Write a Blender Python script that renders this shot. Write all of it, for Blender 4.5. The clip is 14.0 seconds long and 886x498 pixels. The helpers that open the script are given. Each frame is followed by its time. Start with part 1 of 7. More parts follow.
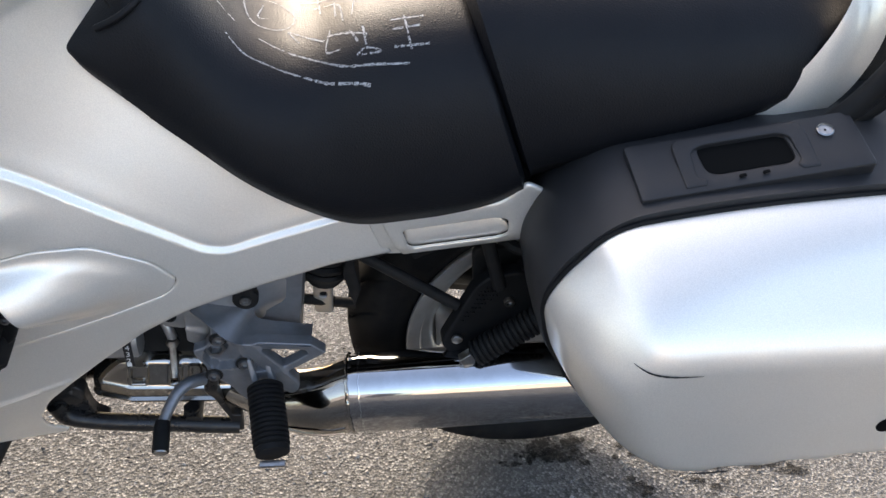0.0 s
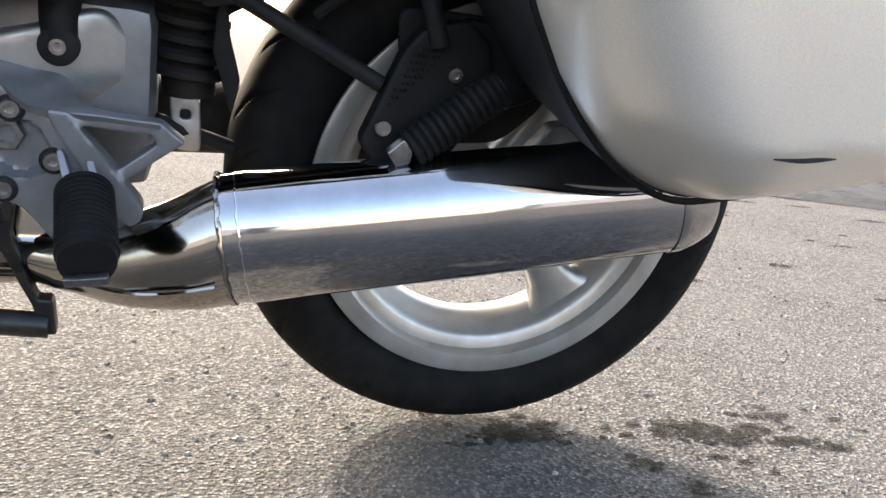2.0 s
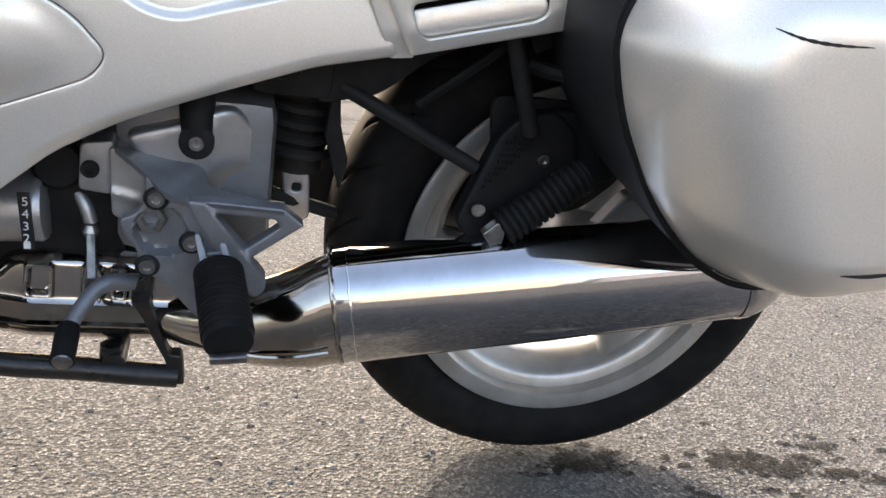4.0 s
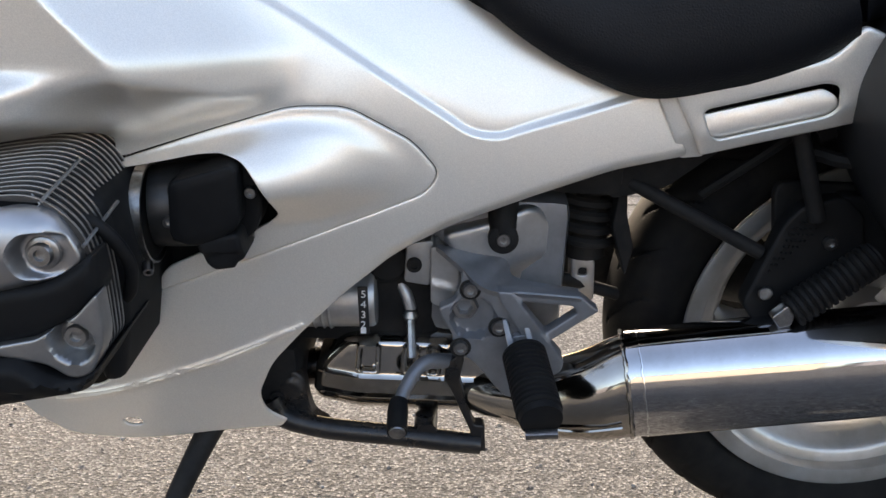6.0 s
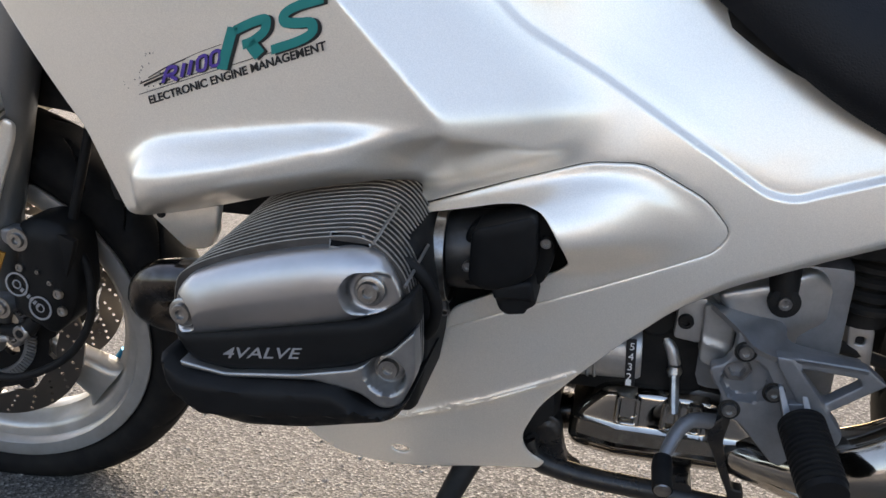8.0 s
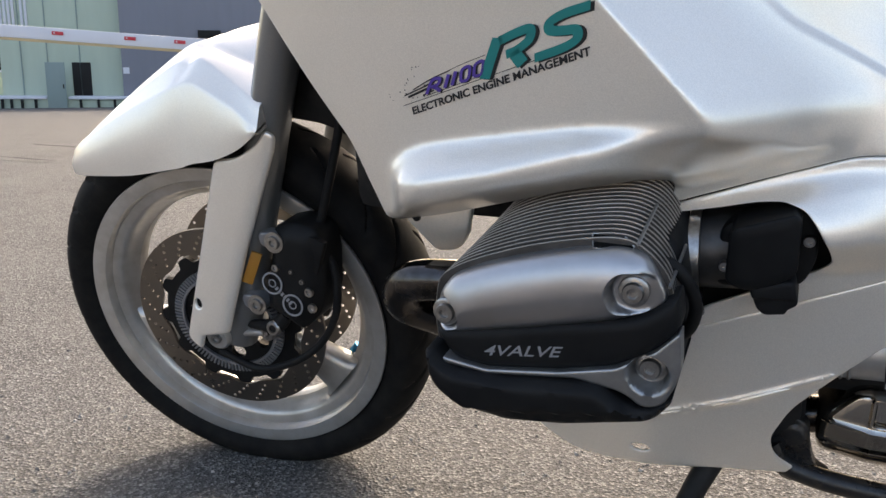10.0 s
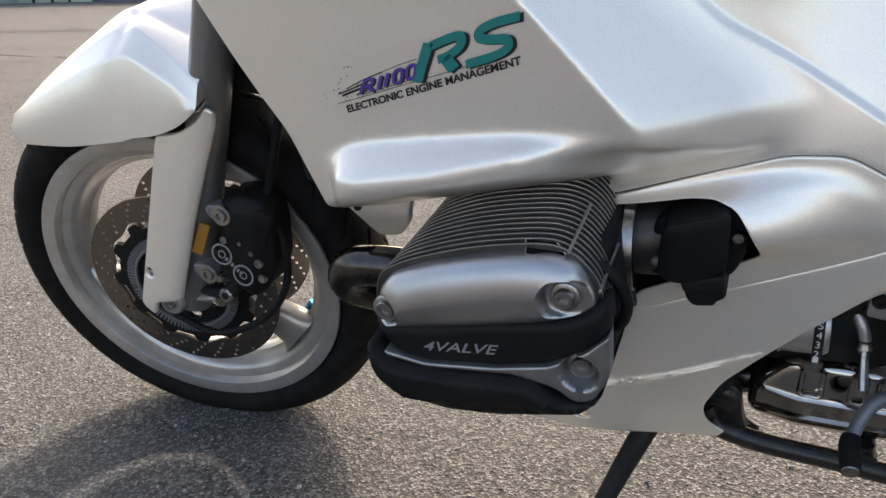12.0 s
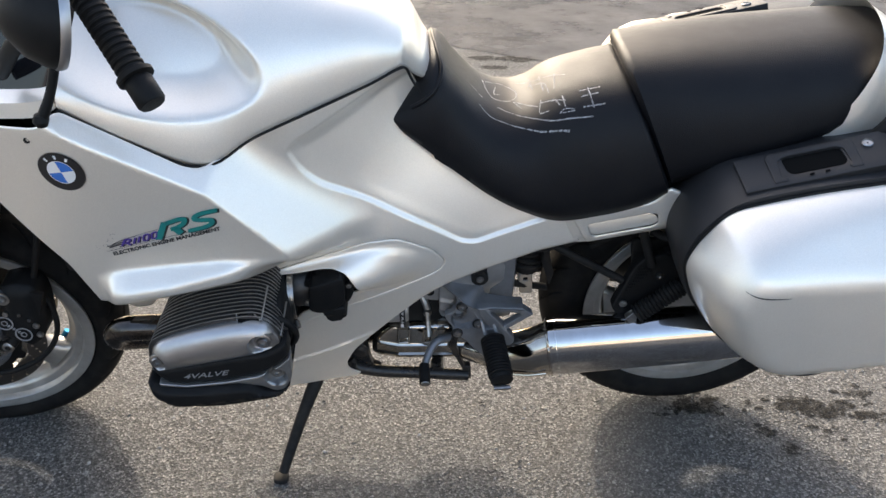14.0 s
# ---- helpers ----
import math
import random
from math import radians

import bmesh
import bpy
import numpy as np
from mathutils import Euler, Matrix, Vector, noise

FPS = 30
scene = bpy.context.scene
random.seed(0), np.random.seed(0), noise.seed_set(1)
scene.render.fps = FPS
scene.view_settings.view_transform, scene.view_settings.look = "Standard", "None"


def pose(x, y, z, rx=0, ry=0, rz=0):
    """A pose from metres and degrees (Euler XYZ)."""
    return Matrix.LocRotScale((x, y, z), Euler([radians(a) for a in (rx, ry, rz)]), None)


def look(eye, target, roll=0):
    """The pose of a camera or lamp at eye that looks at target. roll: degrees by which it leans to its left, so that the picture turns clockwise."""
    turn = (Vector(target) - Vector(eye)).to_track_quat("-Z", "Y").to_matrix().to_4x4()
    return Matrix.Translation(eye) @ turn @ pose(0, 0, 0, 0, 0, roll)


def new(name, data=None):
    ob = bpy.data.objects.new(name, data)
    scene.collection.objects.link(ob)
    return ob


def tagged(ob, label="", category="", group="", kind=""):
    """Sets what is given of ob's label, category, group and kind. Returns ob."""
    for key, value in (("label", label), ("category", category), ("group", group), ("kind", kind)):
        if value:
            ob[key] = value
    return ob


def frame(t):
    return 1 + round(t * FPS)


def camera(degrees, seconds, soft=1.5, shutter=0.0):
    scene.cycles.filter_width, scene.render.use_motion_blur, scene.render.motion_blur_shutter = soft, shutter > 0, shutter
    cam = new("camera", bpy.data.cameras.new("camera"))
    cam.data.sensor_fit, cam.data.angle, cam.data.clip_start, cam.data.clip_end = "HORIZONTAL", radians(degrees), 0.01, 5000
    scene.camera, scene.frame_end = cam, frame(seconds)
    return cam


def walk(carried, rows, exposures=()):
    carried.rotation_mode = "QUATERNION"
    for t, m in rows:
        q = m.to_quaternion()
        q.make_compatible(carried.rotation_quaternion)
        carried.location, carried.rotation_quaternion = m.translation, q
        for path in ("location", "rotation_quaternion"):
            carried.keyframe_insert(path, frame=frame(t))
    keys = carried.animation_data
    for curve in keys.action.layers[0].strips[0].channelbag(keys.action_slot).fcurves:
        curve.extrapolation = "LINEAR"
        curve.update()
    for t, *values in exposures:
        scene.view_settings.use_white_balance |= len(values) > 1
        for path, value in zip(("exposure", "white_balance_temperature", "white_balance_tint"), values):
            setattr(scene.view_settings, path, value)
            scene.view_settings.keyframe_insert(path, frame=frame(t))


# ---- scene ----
from mathutils.bvhtree import BVHTree
from mathutils.geometry import delaunay_2d_cdt

cam = camera(55.29, 14.0)
# seconds, eye, yaw (to the left from +y), pitch, roll
ROWS = [
    (0, 0.3215, -1.0745, 1.0779, -13.09, -31.55, 8.23),
    (0.5, 0.3156, -1.0082, 0.8361, -15.23, -25.65, 8.61),
    (1, 0.3534, -0.9523, 0.5973, -15.67, -17.69, 7.94),
    (1.5, 0.3657, -0.9525, 0.4957, -16.90, -14.40, 6.93),
    (2, 0.3867, -0.9631, 0.4599, -17.88, -12.80, 6.92),
    (2.2, 0.3863, -0.9735, 0.4520, -17.83, -12.74, 7.08),
    (4.3, 0.2873, -1.0147, 0.5869, -14.07, -15.47, 6.87),
    (4.5, 0.2727, -1.0255, 0.5929, -12.56, -15.23, 6.22),
    (5, 0.2469, -1.0469, 0.6095, -8.89, -14.57, 4.62),
    (5.5, 0.2382, -1.0530, 0.6252, -4.60, -14.18, 3.29),
    (6, 0.2137, -1.0623, 0.6263, -0.39, -13.34, 2.38),
    (6.5, 0.1945, -1.0732, 0.6351, 2.42, -12.98, 2.59),
    (7, 0.1691, -1.0772, 0.6305, 4.43, -12.71, 3.13),
    (7.5, 0.1400, -1.0752, 0.6446, 7.27, -12.19, 3.54),
    (8, 0.1047, -1.0870, 0.6439, 11.61, -11.88, 3.62),
    (8.5, 0.0769, -1.1060, 0.6401, 15.32, -12.10, 3.07),
    (9, 0.0476, -1.1202, 0.6499, 18.33, -12.24, 1.94),
    (9.2, 0.0355, -1.1261, 0.6527, 19.80, -12.27, 1.38),
    (11.3, 0.0282, -1.1272, 0.6459, 24.25, -13.57, 0.37),
    (11.5, 0.0345, -1.1177, 0.6565, 23.66, -14.19, 0.29),
    (12, 0.0536, -1.0972, 0.7485, 21.10, -19.86, 0.14),
    (12.5, 0.0680, -1.1174, 0.9089, 16.68, -26.48, 0.34),
    (13, 0.1026, -1.1933, 1.0625, 10.01, -29.24, 1.85),
    (13.5, 0.1282, -1.3614, 1.1514, 3.35, -29.63, 1.72),
    (14, 0.1293, -1.5730, 1.2454, -3.38, -28.25, 1.43),
]
walk(cam, [(t, pose(x, y, z) @ pose(0, 0, 0, 0, 0, yaw) @ pose(0, 0, 0, 90 + pitch, 0, 0) @ pose(0, 0, 0, 0, 0, roll)) for t, x, y, z, yaw, pitch, roll in ROWS],
     exposures=[(0.0, 2.14, 7450, 11), (2.2, 2.52, 7600, 10), (4.3, 2.24, 7800, 12), (7.5, 2.08, 7700, 12), (9.2, 1.96, 7800, 12), (11.3, 1.72, 7800, 11), (12.5, 1.84, 7750, 11), (14.0, 1.96, 7450, 9)])

# ---------------------------------------------------------------- sun, sky
SUN_FROM = Vector((-0.38, 1.47, 1.0)).normalized()
sun = new("sun", bpy.data.lights.new("sun", "SUN"))
sun.data.energy, sun.data.angle, sun.data.color = 1.1, radians(2.2), (1.0, 0.97, 0.94)
sun.matrix_world = look((0, 0, 0), -SUN_FROM)
world = bpy.data.worlds.new("world")
scene.world = world
world.use_nodes = True
wn = world.node_tree.nodes
sky = wn.new("ShaderNodeTexSky")
sky.sky_type, sky.sun_disc = "NISHITA", False
sky.sun_elevation = math.asin(SUN_FROM.z)
sky.sun_rotation = math.atan2(SUN_FROM.x, SUN_FROM.y)
sky.air_density, sky.dust_density, sky.ozone_density = 0.85, 3.2, 0.65
wn["Background"].inputs["Strength"].default_value = 0.15
world.node_tree.links.new(sky.outputs[0], wn["Background"].inputs["Color"])


# ---------------------------------------------------------------- materials
class Mat:
    """A node material with a principled shader and short ways to add texture."""

    def __init__(self, name, color, rough=0.5, metal=0.0, **more):
        self.m = bpy.data.materials.new(name)
        self.m.use_nodes = True
        self.t = self.m.node_tree
        self.p = self.t.nodes["Principled BSDF"]
        self.p.inputs["Base Color"].default_value = (*color, 1)
        self.p.inputs["Roughness"].default_value = rough
        self.p.inputs["Metallic"].default_value = metal
        for key, value in more.items():
            self.p.inputs[key.replace("_", " ")].default_value = value
        self.co = self.t.nodes.new("ShaderNodeTexCoord").outputs["Object"]
        self.last_bump = None

    def link(self, a, b):
        self.t.links.new(a, b)

    def noise(self, scale, detail=4.0, rough=0.6, stretch=None):
        n = self.t.nodes.new("ShaderNodeTexNoise")
        n.inputs["Scale"].default_value, n.inputs["Detail"].default_value, n.inputs["Roughness"].default_value = scale, detail, rough
        src = self.co
        if stretch:
            mp = self.t.nodes.new("ShaderNodeMapping")
            mp.inputs["Scale"].default_value = stretch
            self.link(src, mp.inputs["Vector"])
            src = mp.outputs["Vector"]
        self.link(src, n.inputs["Vector"])
        return n.outputs["Fac"]

    def cells(self, scale, feature="F1", out="Distance"):
        n = self.t.nodes.new("ShaderNodeTexVoronoi")
        n.feature = feature
        n.inputs["Scale"].default_value = scale
        self.link(self.co, n.inputs["Vector"])
        return n.outputs[out]

    def ramp(self, fac, *stops):
        n = self.t.nodes.new("ShaderNodeValToRGB")
        while len(n.color_ramp.elements) < len(stops):
            n.color_ramp.elements.new(0.5)
        for e, (at, c) in zip(n.color_ramp.elements, stops):
            e.position, e.color = at, (*c, 1) if isinstance(c, tuple) else (c, c, c, 1)
        self.link(fac, n.inputs["Fac"])
        return n.outputs["Color"]

    def mix(self, fac, a, b, how="MIX"):
        n = self.t.nodes.new("ShaderNodeMix")
        n.data_type, n.blend_type = "RGBA", how
        for value, slot in ((fac, n.inputs[0]), (a, n.inputs[6]), (b, n.inputs[7])):
            if isinstance(value, (int, float)):
                slot.default_value = value if slot == n.inputs[0] else (value, value, value, 1)
            elif isinstance(value, tuple):
                slot.default_value = (*value, 1)
            else:
                self.link(value, slot)
        return n.outputs[2]

    def color(self, src):
        self.link(src, self.p.inputs["Base Color"])
        return self

    def rough(self, src):
        self.link(src, self.p.inputs["Roughness"])
        return self

    def bump(self, height, strength=0.3, distance=0.002):
        n = self.t.nodes.new("ShaderNodeBump")
        n.inputs["Strength"].default_value, n.inputs["Distance"].default_value = strength, distance
        self.link(height, n.inputs["Height"])
        if self.last_bump:
            self.link(self.last_bump, n.inputs["Normal"])
        self.last_bump = n.outputs["Normal"]
        self.link(self.last_bump, self.p.inputs["Normal"])
        return self


def paint(name, base, dirt):
    m = Mat(name, base, 0.36, 0.60, Coat_Weight=0.6, Coat_Roughness=0.05)
    flake = m.ramp(m.noise(900, 2), (0.35, tuple(c * 0.93 for c in base)), (0.65, tuple(min(1, c * 1.05) for c in base)))
    film = m.ramp(m.noise(7, 5), (0.4, 0.0), (0.75, 1.0))
    m.color(m.mix(m.mix(0.12, 0.0, film), flake, dirt))
    m.rough(m.ramp(m.noise(12, 4), (0.3, 0.33), (0.7, 0.39)))
    return m.bump(m.noise(60, 2), 0.015, 0.001).m


SILVER = paint("pearl silver paint", (0.895, 0.845, 0.772), (0.69, 0.60, 0.51))
GREY_PAINT = paint("grey fork paint", (0.20, 0.205, 0.21), (0.16, 0.15, 0.13))

m = Mat("black seat vinyl", (0.010, 0.011, 0.013), 0.5, 0.0, Specular_IOR_Level=0.21)
m.rough(m.ramp(m.noise(9, 4), (0.3, 0.46), (0.7, 0.56)))
m.color(m.ramp(m.noise(14, 5), (0.3, (0.0045, 0.005, 0.007)), (0.8, (0.008, 0.0085, 0.010))))
m.bump(m.cells(330, "DISTANCE_TO_EDGE"), 0.5, 0.0010).bump(m.noise(90, 4), 0.12, 0.001)
VINYL = m.m

m = Mat("black moulded plastic", (0.022, 0.023, 0.025), 0.5, Specular_IOR_Level=0.14)
m.bump(m.noise(1400, 3), 0.25, 0.0006)
m.color(m.ramp(m.noise(18, 6), (0.35, (0.0065, 0.0068, 0.0075)), (0.8, (0.014, 0.014, 0.014))))
PLASTIC = m.m

m = Mat("grained case plastic", (0.045, 0.046, 0.05), 0.48, Specular_IOR_Level=0.35)
m.bump(m.noise(1100, 2), 0.35, 0.0006)
m.color(m.ramp(m.noise(10, 6), (0.35, (0.014, 0.0145, 0.0165)), (0.8, (0.026, 0.026, 0.028))))
CASE = m.m

m = Mat("black rubber", (0.012, 0.012, 0.013), 0.62, Specular_IOR_Level=0.16)
m.color(m.ramp(m.noise(40, 6), (0.35, (0.007, 0.007, 0.008)), (0.85, (0.016, 0.016, 0.015))))
m.bump(m.noise(500, 3), 0.15, 0.0005)
RUBBER = m.m

m = Mat("tyre rubber", (0.013, 0.013, 0.014), 0.7, Specular_IOR_Level=0.1)
m.color(m.ramp(m.noise(30, 8), (0.4, (0.0075, 0.0075, 0.008)), (0.85, (0.020, 0.019, 0.017))))
m.bump(m.noise(260, 5), 0.2, 0.001)
TYRE = m.m

m = Mat("black enamelled steel", (0.012, 0.012, 0.013), 0.3)
m.color(m.ramp(m.noise(55, 8, 0.7), (0.5, (0.010, 0.010, 0.011)), (0.78, (0.045, 0.036, 0.028))))
m.rough(m.ramp(m.noise(45, 6), (0.35, 0.22), (0.75, 0.6)))
m.bump(m.noise(220, 4), 0.12, 0.0008)
ENAMEL = m.m

m = Mat("chromed steel", (0.78, 0.78, 0.79), 0.06, 1.0)
m.rough(m.ramp(m.noise(35, 7, 0.7), (0.45, 0.03), (0.8, 0.16)))
m.bump(m.noise(5, 2), 0.012, 0.002)
CHROME = m.m

m = Mat("heat-tinted chrome", (0.5, 0.47, 0.43), 0.12, 1.0)
m.color(m.ramp(m.noise(9, 5), (0.3, (0.50, 0.48, 0.45)), (0.6, (0.38, 0.345, 0.30)), (0.85, (0.17, 0.15, 0.13))))
m.rough(m.ramp(m.noise(30, 7), (0.4, 0.06), (0.8, 0.3)))
HEAT = m.m

m = Mat("soot-black chrome", (0.09, 0.085, 0.08), 0.14, 1.0)
m.color(m.ramp(m.noise(22, 6, 0.7), (0.4, (0.085, 0.08, 0.08)), (0.6, (0.05, 0.045, 0.04)), (0.8, (0.16, 0.10, 0.06))))
m.rough(m.ramp(m.noise(40, 6), (0.4, 0.10), (0.75, 0.42)))
SOOT = m.m

m = Mat("wiped chrome of the silencer", (0.60, 0.60, 0.615), 0.1, 1.0)
m.rough(m.ramp(m.noise(5, 6, 0.65, (1, 1, 9)), (0.3, 0.035), (0.75, 0.10)))
m.color(m.ramp(m.noise(14, 6, 0.7), (0.35, (0.54, 0.54, 0.555)), (0.8, (0.43, 0.425, 0.42))))
m.bump(m.noise(5, 2), 0.012, 0.002)
WIPED = m.m

m = Mat("cast aluminium", (0.50, 0.51, 0.52), 0.42, 0.85)
m.color(m.ramp(m.noise(25, 7, 0.7), (0.3, (0.55, 0.56, 0.57)), (0.7, (0.40, 0.40, 0.40)), (0.9, (0.22, 0.2, 0.18))))
m.bump(m.noise(700, 3), 0.12, 0.0006)
CAST = m.m

# Darkened so that the shade between the fins is in the colour.
m = Mat("darkened sand-cast alloy", (0.2, 0.2, 0.2), 0.45, 0.8)
m.color(m.ramp(m.noise(60, 5), (0.3, (0.085, 0.085, 0.087)), (0.8, (0.05, 0.048, 0.046))))
m.bump(m.noise(600, 3), 0.1, 0.0006)
FIN = m.m

m = Mat("satin cast aluminium", (0.36, 0.365, 0.37), 0.36, 0.9)
m.color(m.ramp(m.noise(30, 6, 0.7), (0.3, (0.38, 0.385, 0.39)), (0.75, (0.27, 0.27, 0.27))))
m.bump(m.noise(800, 3), 0.08, 0.0005)
SATIN = m.m

m = Mat("grey painted alloy", (0.26, 0.27, 0.29), 0.42, 0.55)
m.color(m.ramp(m.noise(28, 7, 0.7), (0.3, (0.25, 0.26, 0.28)), (0.7, (0.18, 0.185, 0.20)), (0.92, (0.10, 0.095, 0.09))))
m.bump(m.noise(700, 3), 0.1, 0.0006)
ALLOY = m.m

m = Mat("polished aluminium", (0.64, 0.64, 0.65), 0.3, 1.0)
m.rough(m.ramp(m.noise(6, 4, 0.6, (1, 4, 4)), (0.3, 0.34), (0.8, 0.44)))
m.color(m.ramp(m.noise(9, 5, 0.65), (0.4, (0.47, 0.47, 0.485)), (0.8, (0.37, 0.365, 0.36))))
m.bump(m.noise(260, 3), 0.05, 0.0004)
POLISHED = m.m

m = Mat("silver wheel lacquer", (0.50, 0.50, 0.49), 0.36, 0.7)
m.color(m.ramp(m.noise(20, 7), (0.35, (0.54, 0.54, 0.53)), (0.8, (0.36, 0.34, 0.31))))
WHEEL = m.m

m = Mat("brake disc steel", (0.19, 0.175, 0.16), 0.36, 1.0)
m.rough(m.ramp(m.noise(30, 5), (0.3, 0.25), (0.8, 0.45)))
DISC = m.m

m = Mat("zinc plated bolts", (0.4, 0.4, 0.39), 0.3, 1.0)
m.color(m.ramp(m.noise(120, 5, 0.7), (0.35, (0.42, 0.42, 0.42)), (0.75, (0.22, 0.21, 0.2))))
STEEL = m.m
# Near-black that paints the shade inside holes and recesses.
DARK = Mat("recess shade colour", (0.006, 0.006, 0.006), 0.9, Specular_IOR_Level=0.05).m
m = Mat("frame black", (0.010, 0.010, 0.011), 0.6, Specular_IOR_Level=0.15)
m.color(m.ramp(m.noise(30, 6), (0.4, (0.012, 0.012, 0.0125)), (0.85, (0.030, 0.028, 0.026))))
FRAME = m.m
WHITE = Mat("white print", (0.78, 0.78, 0.78), 0.5).m
BLUE = Mat("blue enamel", (0.03, 0.16, 0.55), 0.25).m
INK = Mat("black print", (0.012, 0.012, 0.014), 0.4).m
TEAL = Mat("teal print", (0.0, 0.20, 0.19), 0.35).m
PURPLE = Mat("purple print", (0.09, 0.05, 0.30), 0.35).m
YELLOW = Mat("amber label", (0.36, 0.16, 0.02), 0.5).m
CAP_BLUE = Mat("blue anodised cap", (0.02, 0.22, 0.42), 0.3, 0.8).m
GREY_PRINT = Mat("light grey print", (0.24, 0.24, 0.25), 0.5).m
m = Mat("chalk dust", (0.46, 0.46, 0.46), 0.95)
m.link(m.ramp(m.noise(900, 2), (0.42, 0.0), (0.52, 0.9)), m.p.inputs["Alpha"])
CHALK = m.m
m = Mat("smoked windscreen", (0.01, 0.011, 0.014), 0.08)
SCREEN = m.m

m = Mat("old pale asphalt", (0.2, 0.195, 0.185), 0.9, Specular_IOR_Level=0.15)
stone = m.ramp(m.cells(215, "F1", "Color"), (0.08, (0.048, 0.047, 0.046)), (0.5, (0.112, 0.110, 0.107)), (0.92, (0.275, 0.270, 0.262)))
gap = m.ramp(m.cells(215, "DISTANCE_TO_EDGE"), (0.0, 0.35), (0.12, 1.0))
fine = m.ramp(m.noise(420, 4), (0.3, 0.6), (0.7, 1.3))
base = m.mix(1.0, m.mix(1.0, stone, gap, "MULTIPLY"), fine, "MULTIPLY")
base = m.mix(m.ramp(m.noise(2.2, 6), (0.35, 0.0), (0.75, 0.4)), base, (0.165, 0.160, 0.151))
spots = m.ramp(m.noise(26, 3), (0.66, 0.0), (0.74, 0.7))
base = m.mix(spots, base, (0.06, 0.058, 0.055))
m.color(base)
m.bump(m.cells(215), 0.75, 0.0045).bump(m.noise(60, 5), 0.45, 0.006)
ASPHALT = m.m
m = Mat("dark worn asphalt", (0.05, 0.051, 0.055), 0.85, Specular_IOR_Level=0.15)
m.color(m.ramp(m.noise(1.6, 7, 0.65), (0.35, (0.040, 0.042, 0.047)), (0.6, (0.062, 0.063, 0.068)), (0.85, (0.095, 0.094, 0.095))))
m.rough(m.ramp(m.noise(3, 5), (0.35, 0.75), (0.7, 0.95)))
m.bump(m.noise(150, 4), 0.4, 0.003)
m.link(m.ramp(m.noise(1.1, 6, 0.7), (0.38, 0.55), (0.55, 1.0)), m.p.inputs["Alpha"])
DARK_ASPHALT = m.m
m = Mat("oil stained asphalt", (0.02, 0.02, 0.02), 0.9, Specular_IOR_Level=0.1)
m.color(m.ramp(m.noise(160, 4), (0.35, (0.007, 0.007, 0.007)), (0.75, (0.04, 0.038, 0.035))))
m.bump(m.noise(170, 3), 0.6, 0.004)
m.link(m.ramp(m.mix(0.55, m.noise(230, 5, 0.8), m.noise(48, 6, 0.75)), (0.43, 0.0), (0.53, 0.95)), m.p.inputs["Alpha"])
STAIN = m.m
m = Mat("grit", (0.3, 0.28, 0.26), 0.9)
gi = m.t.nodes.new("ShaderNodeNewGeometry")
m.color(m.ramp(gi.outputs["Random Per Island"], (0.0, (0.09, 0.087, 0.083)), (0.5, (0.18, 0.175, 0.165)), (1.0, (0.36, 0.35, 0.33))))
GRIT = m.m


def plain_wall(name, c, streak=0.15):
    w = Mat(name, c, 0.7)
    w.color(w.mix(streak, c, w.ramp(w.noise(1.5, 6, 0.6, (2, 2, 0.3)), (0.3, tuple(x * 0.6 for x in c)), (0.7, tuple(min(1, x * 1.15) for x in c)))))
    return w.m


GREEN_WALL = plain_wall("pale green cladding", (0.42, 0.49, 0.40))
BLUE_WALL = plain_wall("blue grey cladding", (0.19, 0.195, 0.232))
CREAM_WALL = plain_wall("weathered plaster", (0.5, 0.44, 0.38))
WOOD_EDGE = plain_wall("worn timber edge", (0.48, 0.36, 0.2))
WHITE_RAIL = plain_wall("dusty white rail", (0.62, 0.63, 0.68))
RED = Mat("red reflector", (0.5, 0.02, 0.04), 0.3).m
DOOR_GREY = plain_wall("grey green door", (0.22, 0.28, 0.27))
ROOF = plain_wall("grey roof", (0.2, 0.2, 0.2))


# ---------------------------------------------------------------- mesh helpers
def raw(name, verts, faces, mat, parent=None, label="", smooth=35.0):
    me = bpy.data.meshes.new(name)
    me.from_pydata([tuple(map(float, v)) for v in verts], [], [tuple(map(int, f)) for f in faces])
    me.materials.append(mat)
    bm = bmesh.new()
    bm.from_mesh(me)
    bmesh.ops.recalc_face_normals(bm, faces=bm.faces)
    bm.to_mesh(me)
    bm.free()
    if smooth:
        me.shade_smooth()
        me.set_sharp_from_angle(angle=radians(smooth))
    ob = new(name, me)
    if parent:
        ob.parent = parent
    if label:
        ob["label"] = label
    return ob


def part(name, bm, mat, parent=None, label="", smooth=35.0):
    me = bpy.data.meshes.new(name)
    bm.to_mesh(me)
    bm.free()
    me.materials.append(mat)
    if smooth:
        me.shade_smooth()
        me.set_sharp_from_angle(angle=radians(smooth))
    ob = new(name, me)
    if parent:
        ob.parent = parent
    if label:
        ob["label"] = label
    return ob


def spline(pts, n=8, closed=False):
    """Catmull-Rom through the points, n steps a span."""
    p = np.asarray(pts, float)
    if closed:
        q = np.vstack([p[-1:], p, p[:2]])
    else:
        q = np.vstack([2 * p[0] - p[1], p, 2 * p[-1] - p[-2]])
    out = []
    for i in range(1, len(q) - 2):
        a, b, c, d = q[i - 1], q[i], q[i + 1], q[i + 2]
        for k in range(n):
            t = k / n
            out.append(0.5 * (2 * b + (c - a) * t + (2 * a - 5 * b + 4 * c - d) * t * t + (3 * b - 3 * c + d - a) * t**3))
    if not closed:
        out.append(p[-1])
    return np.array(out)


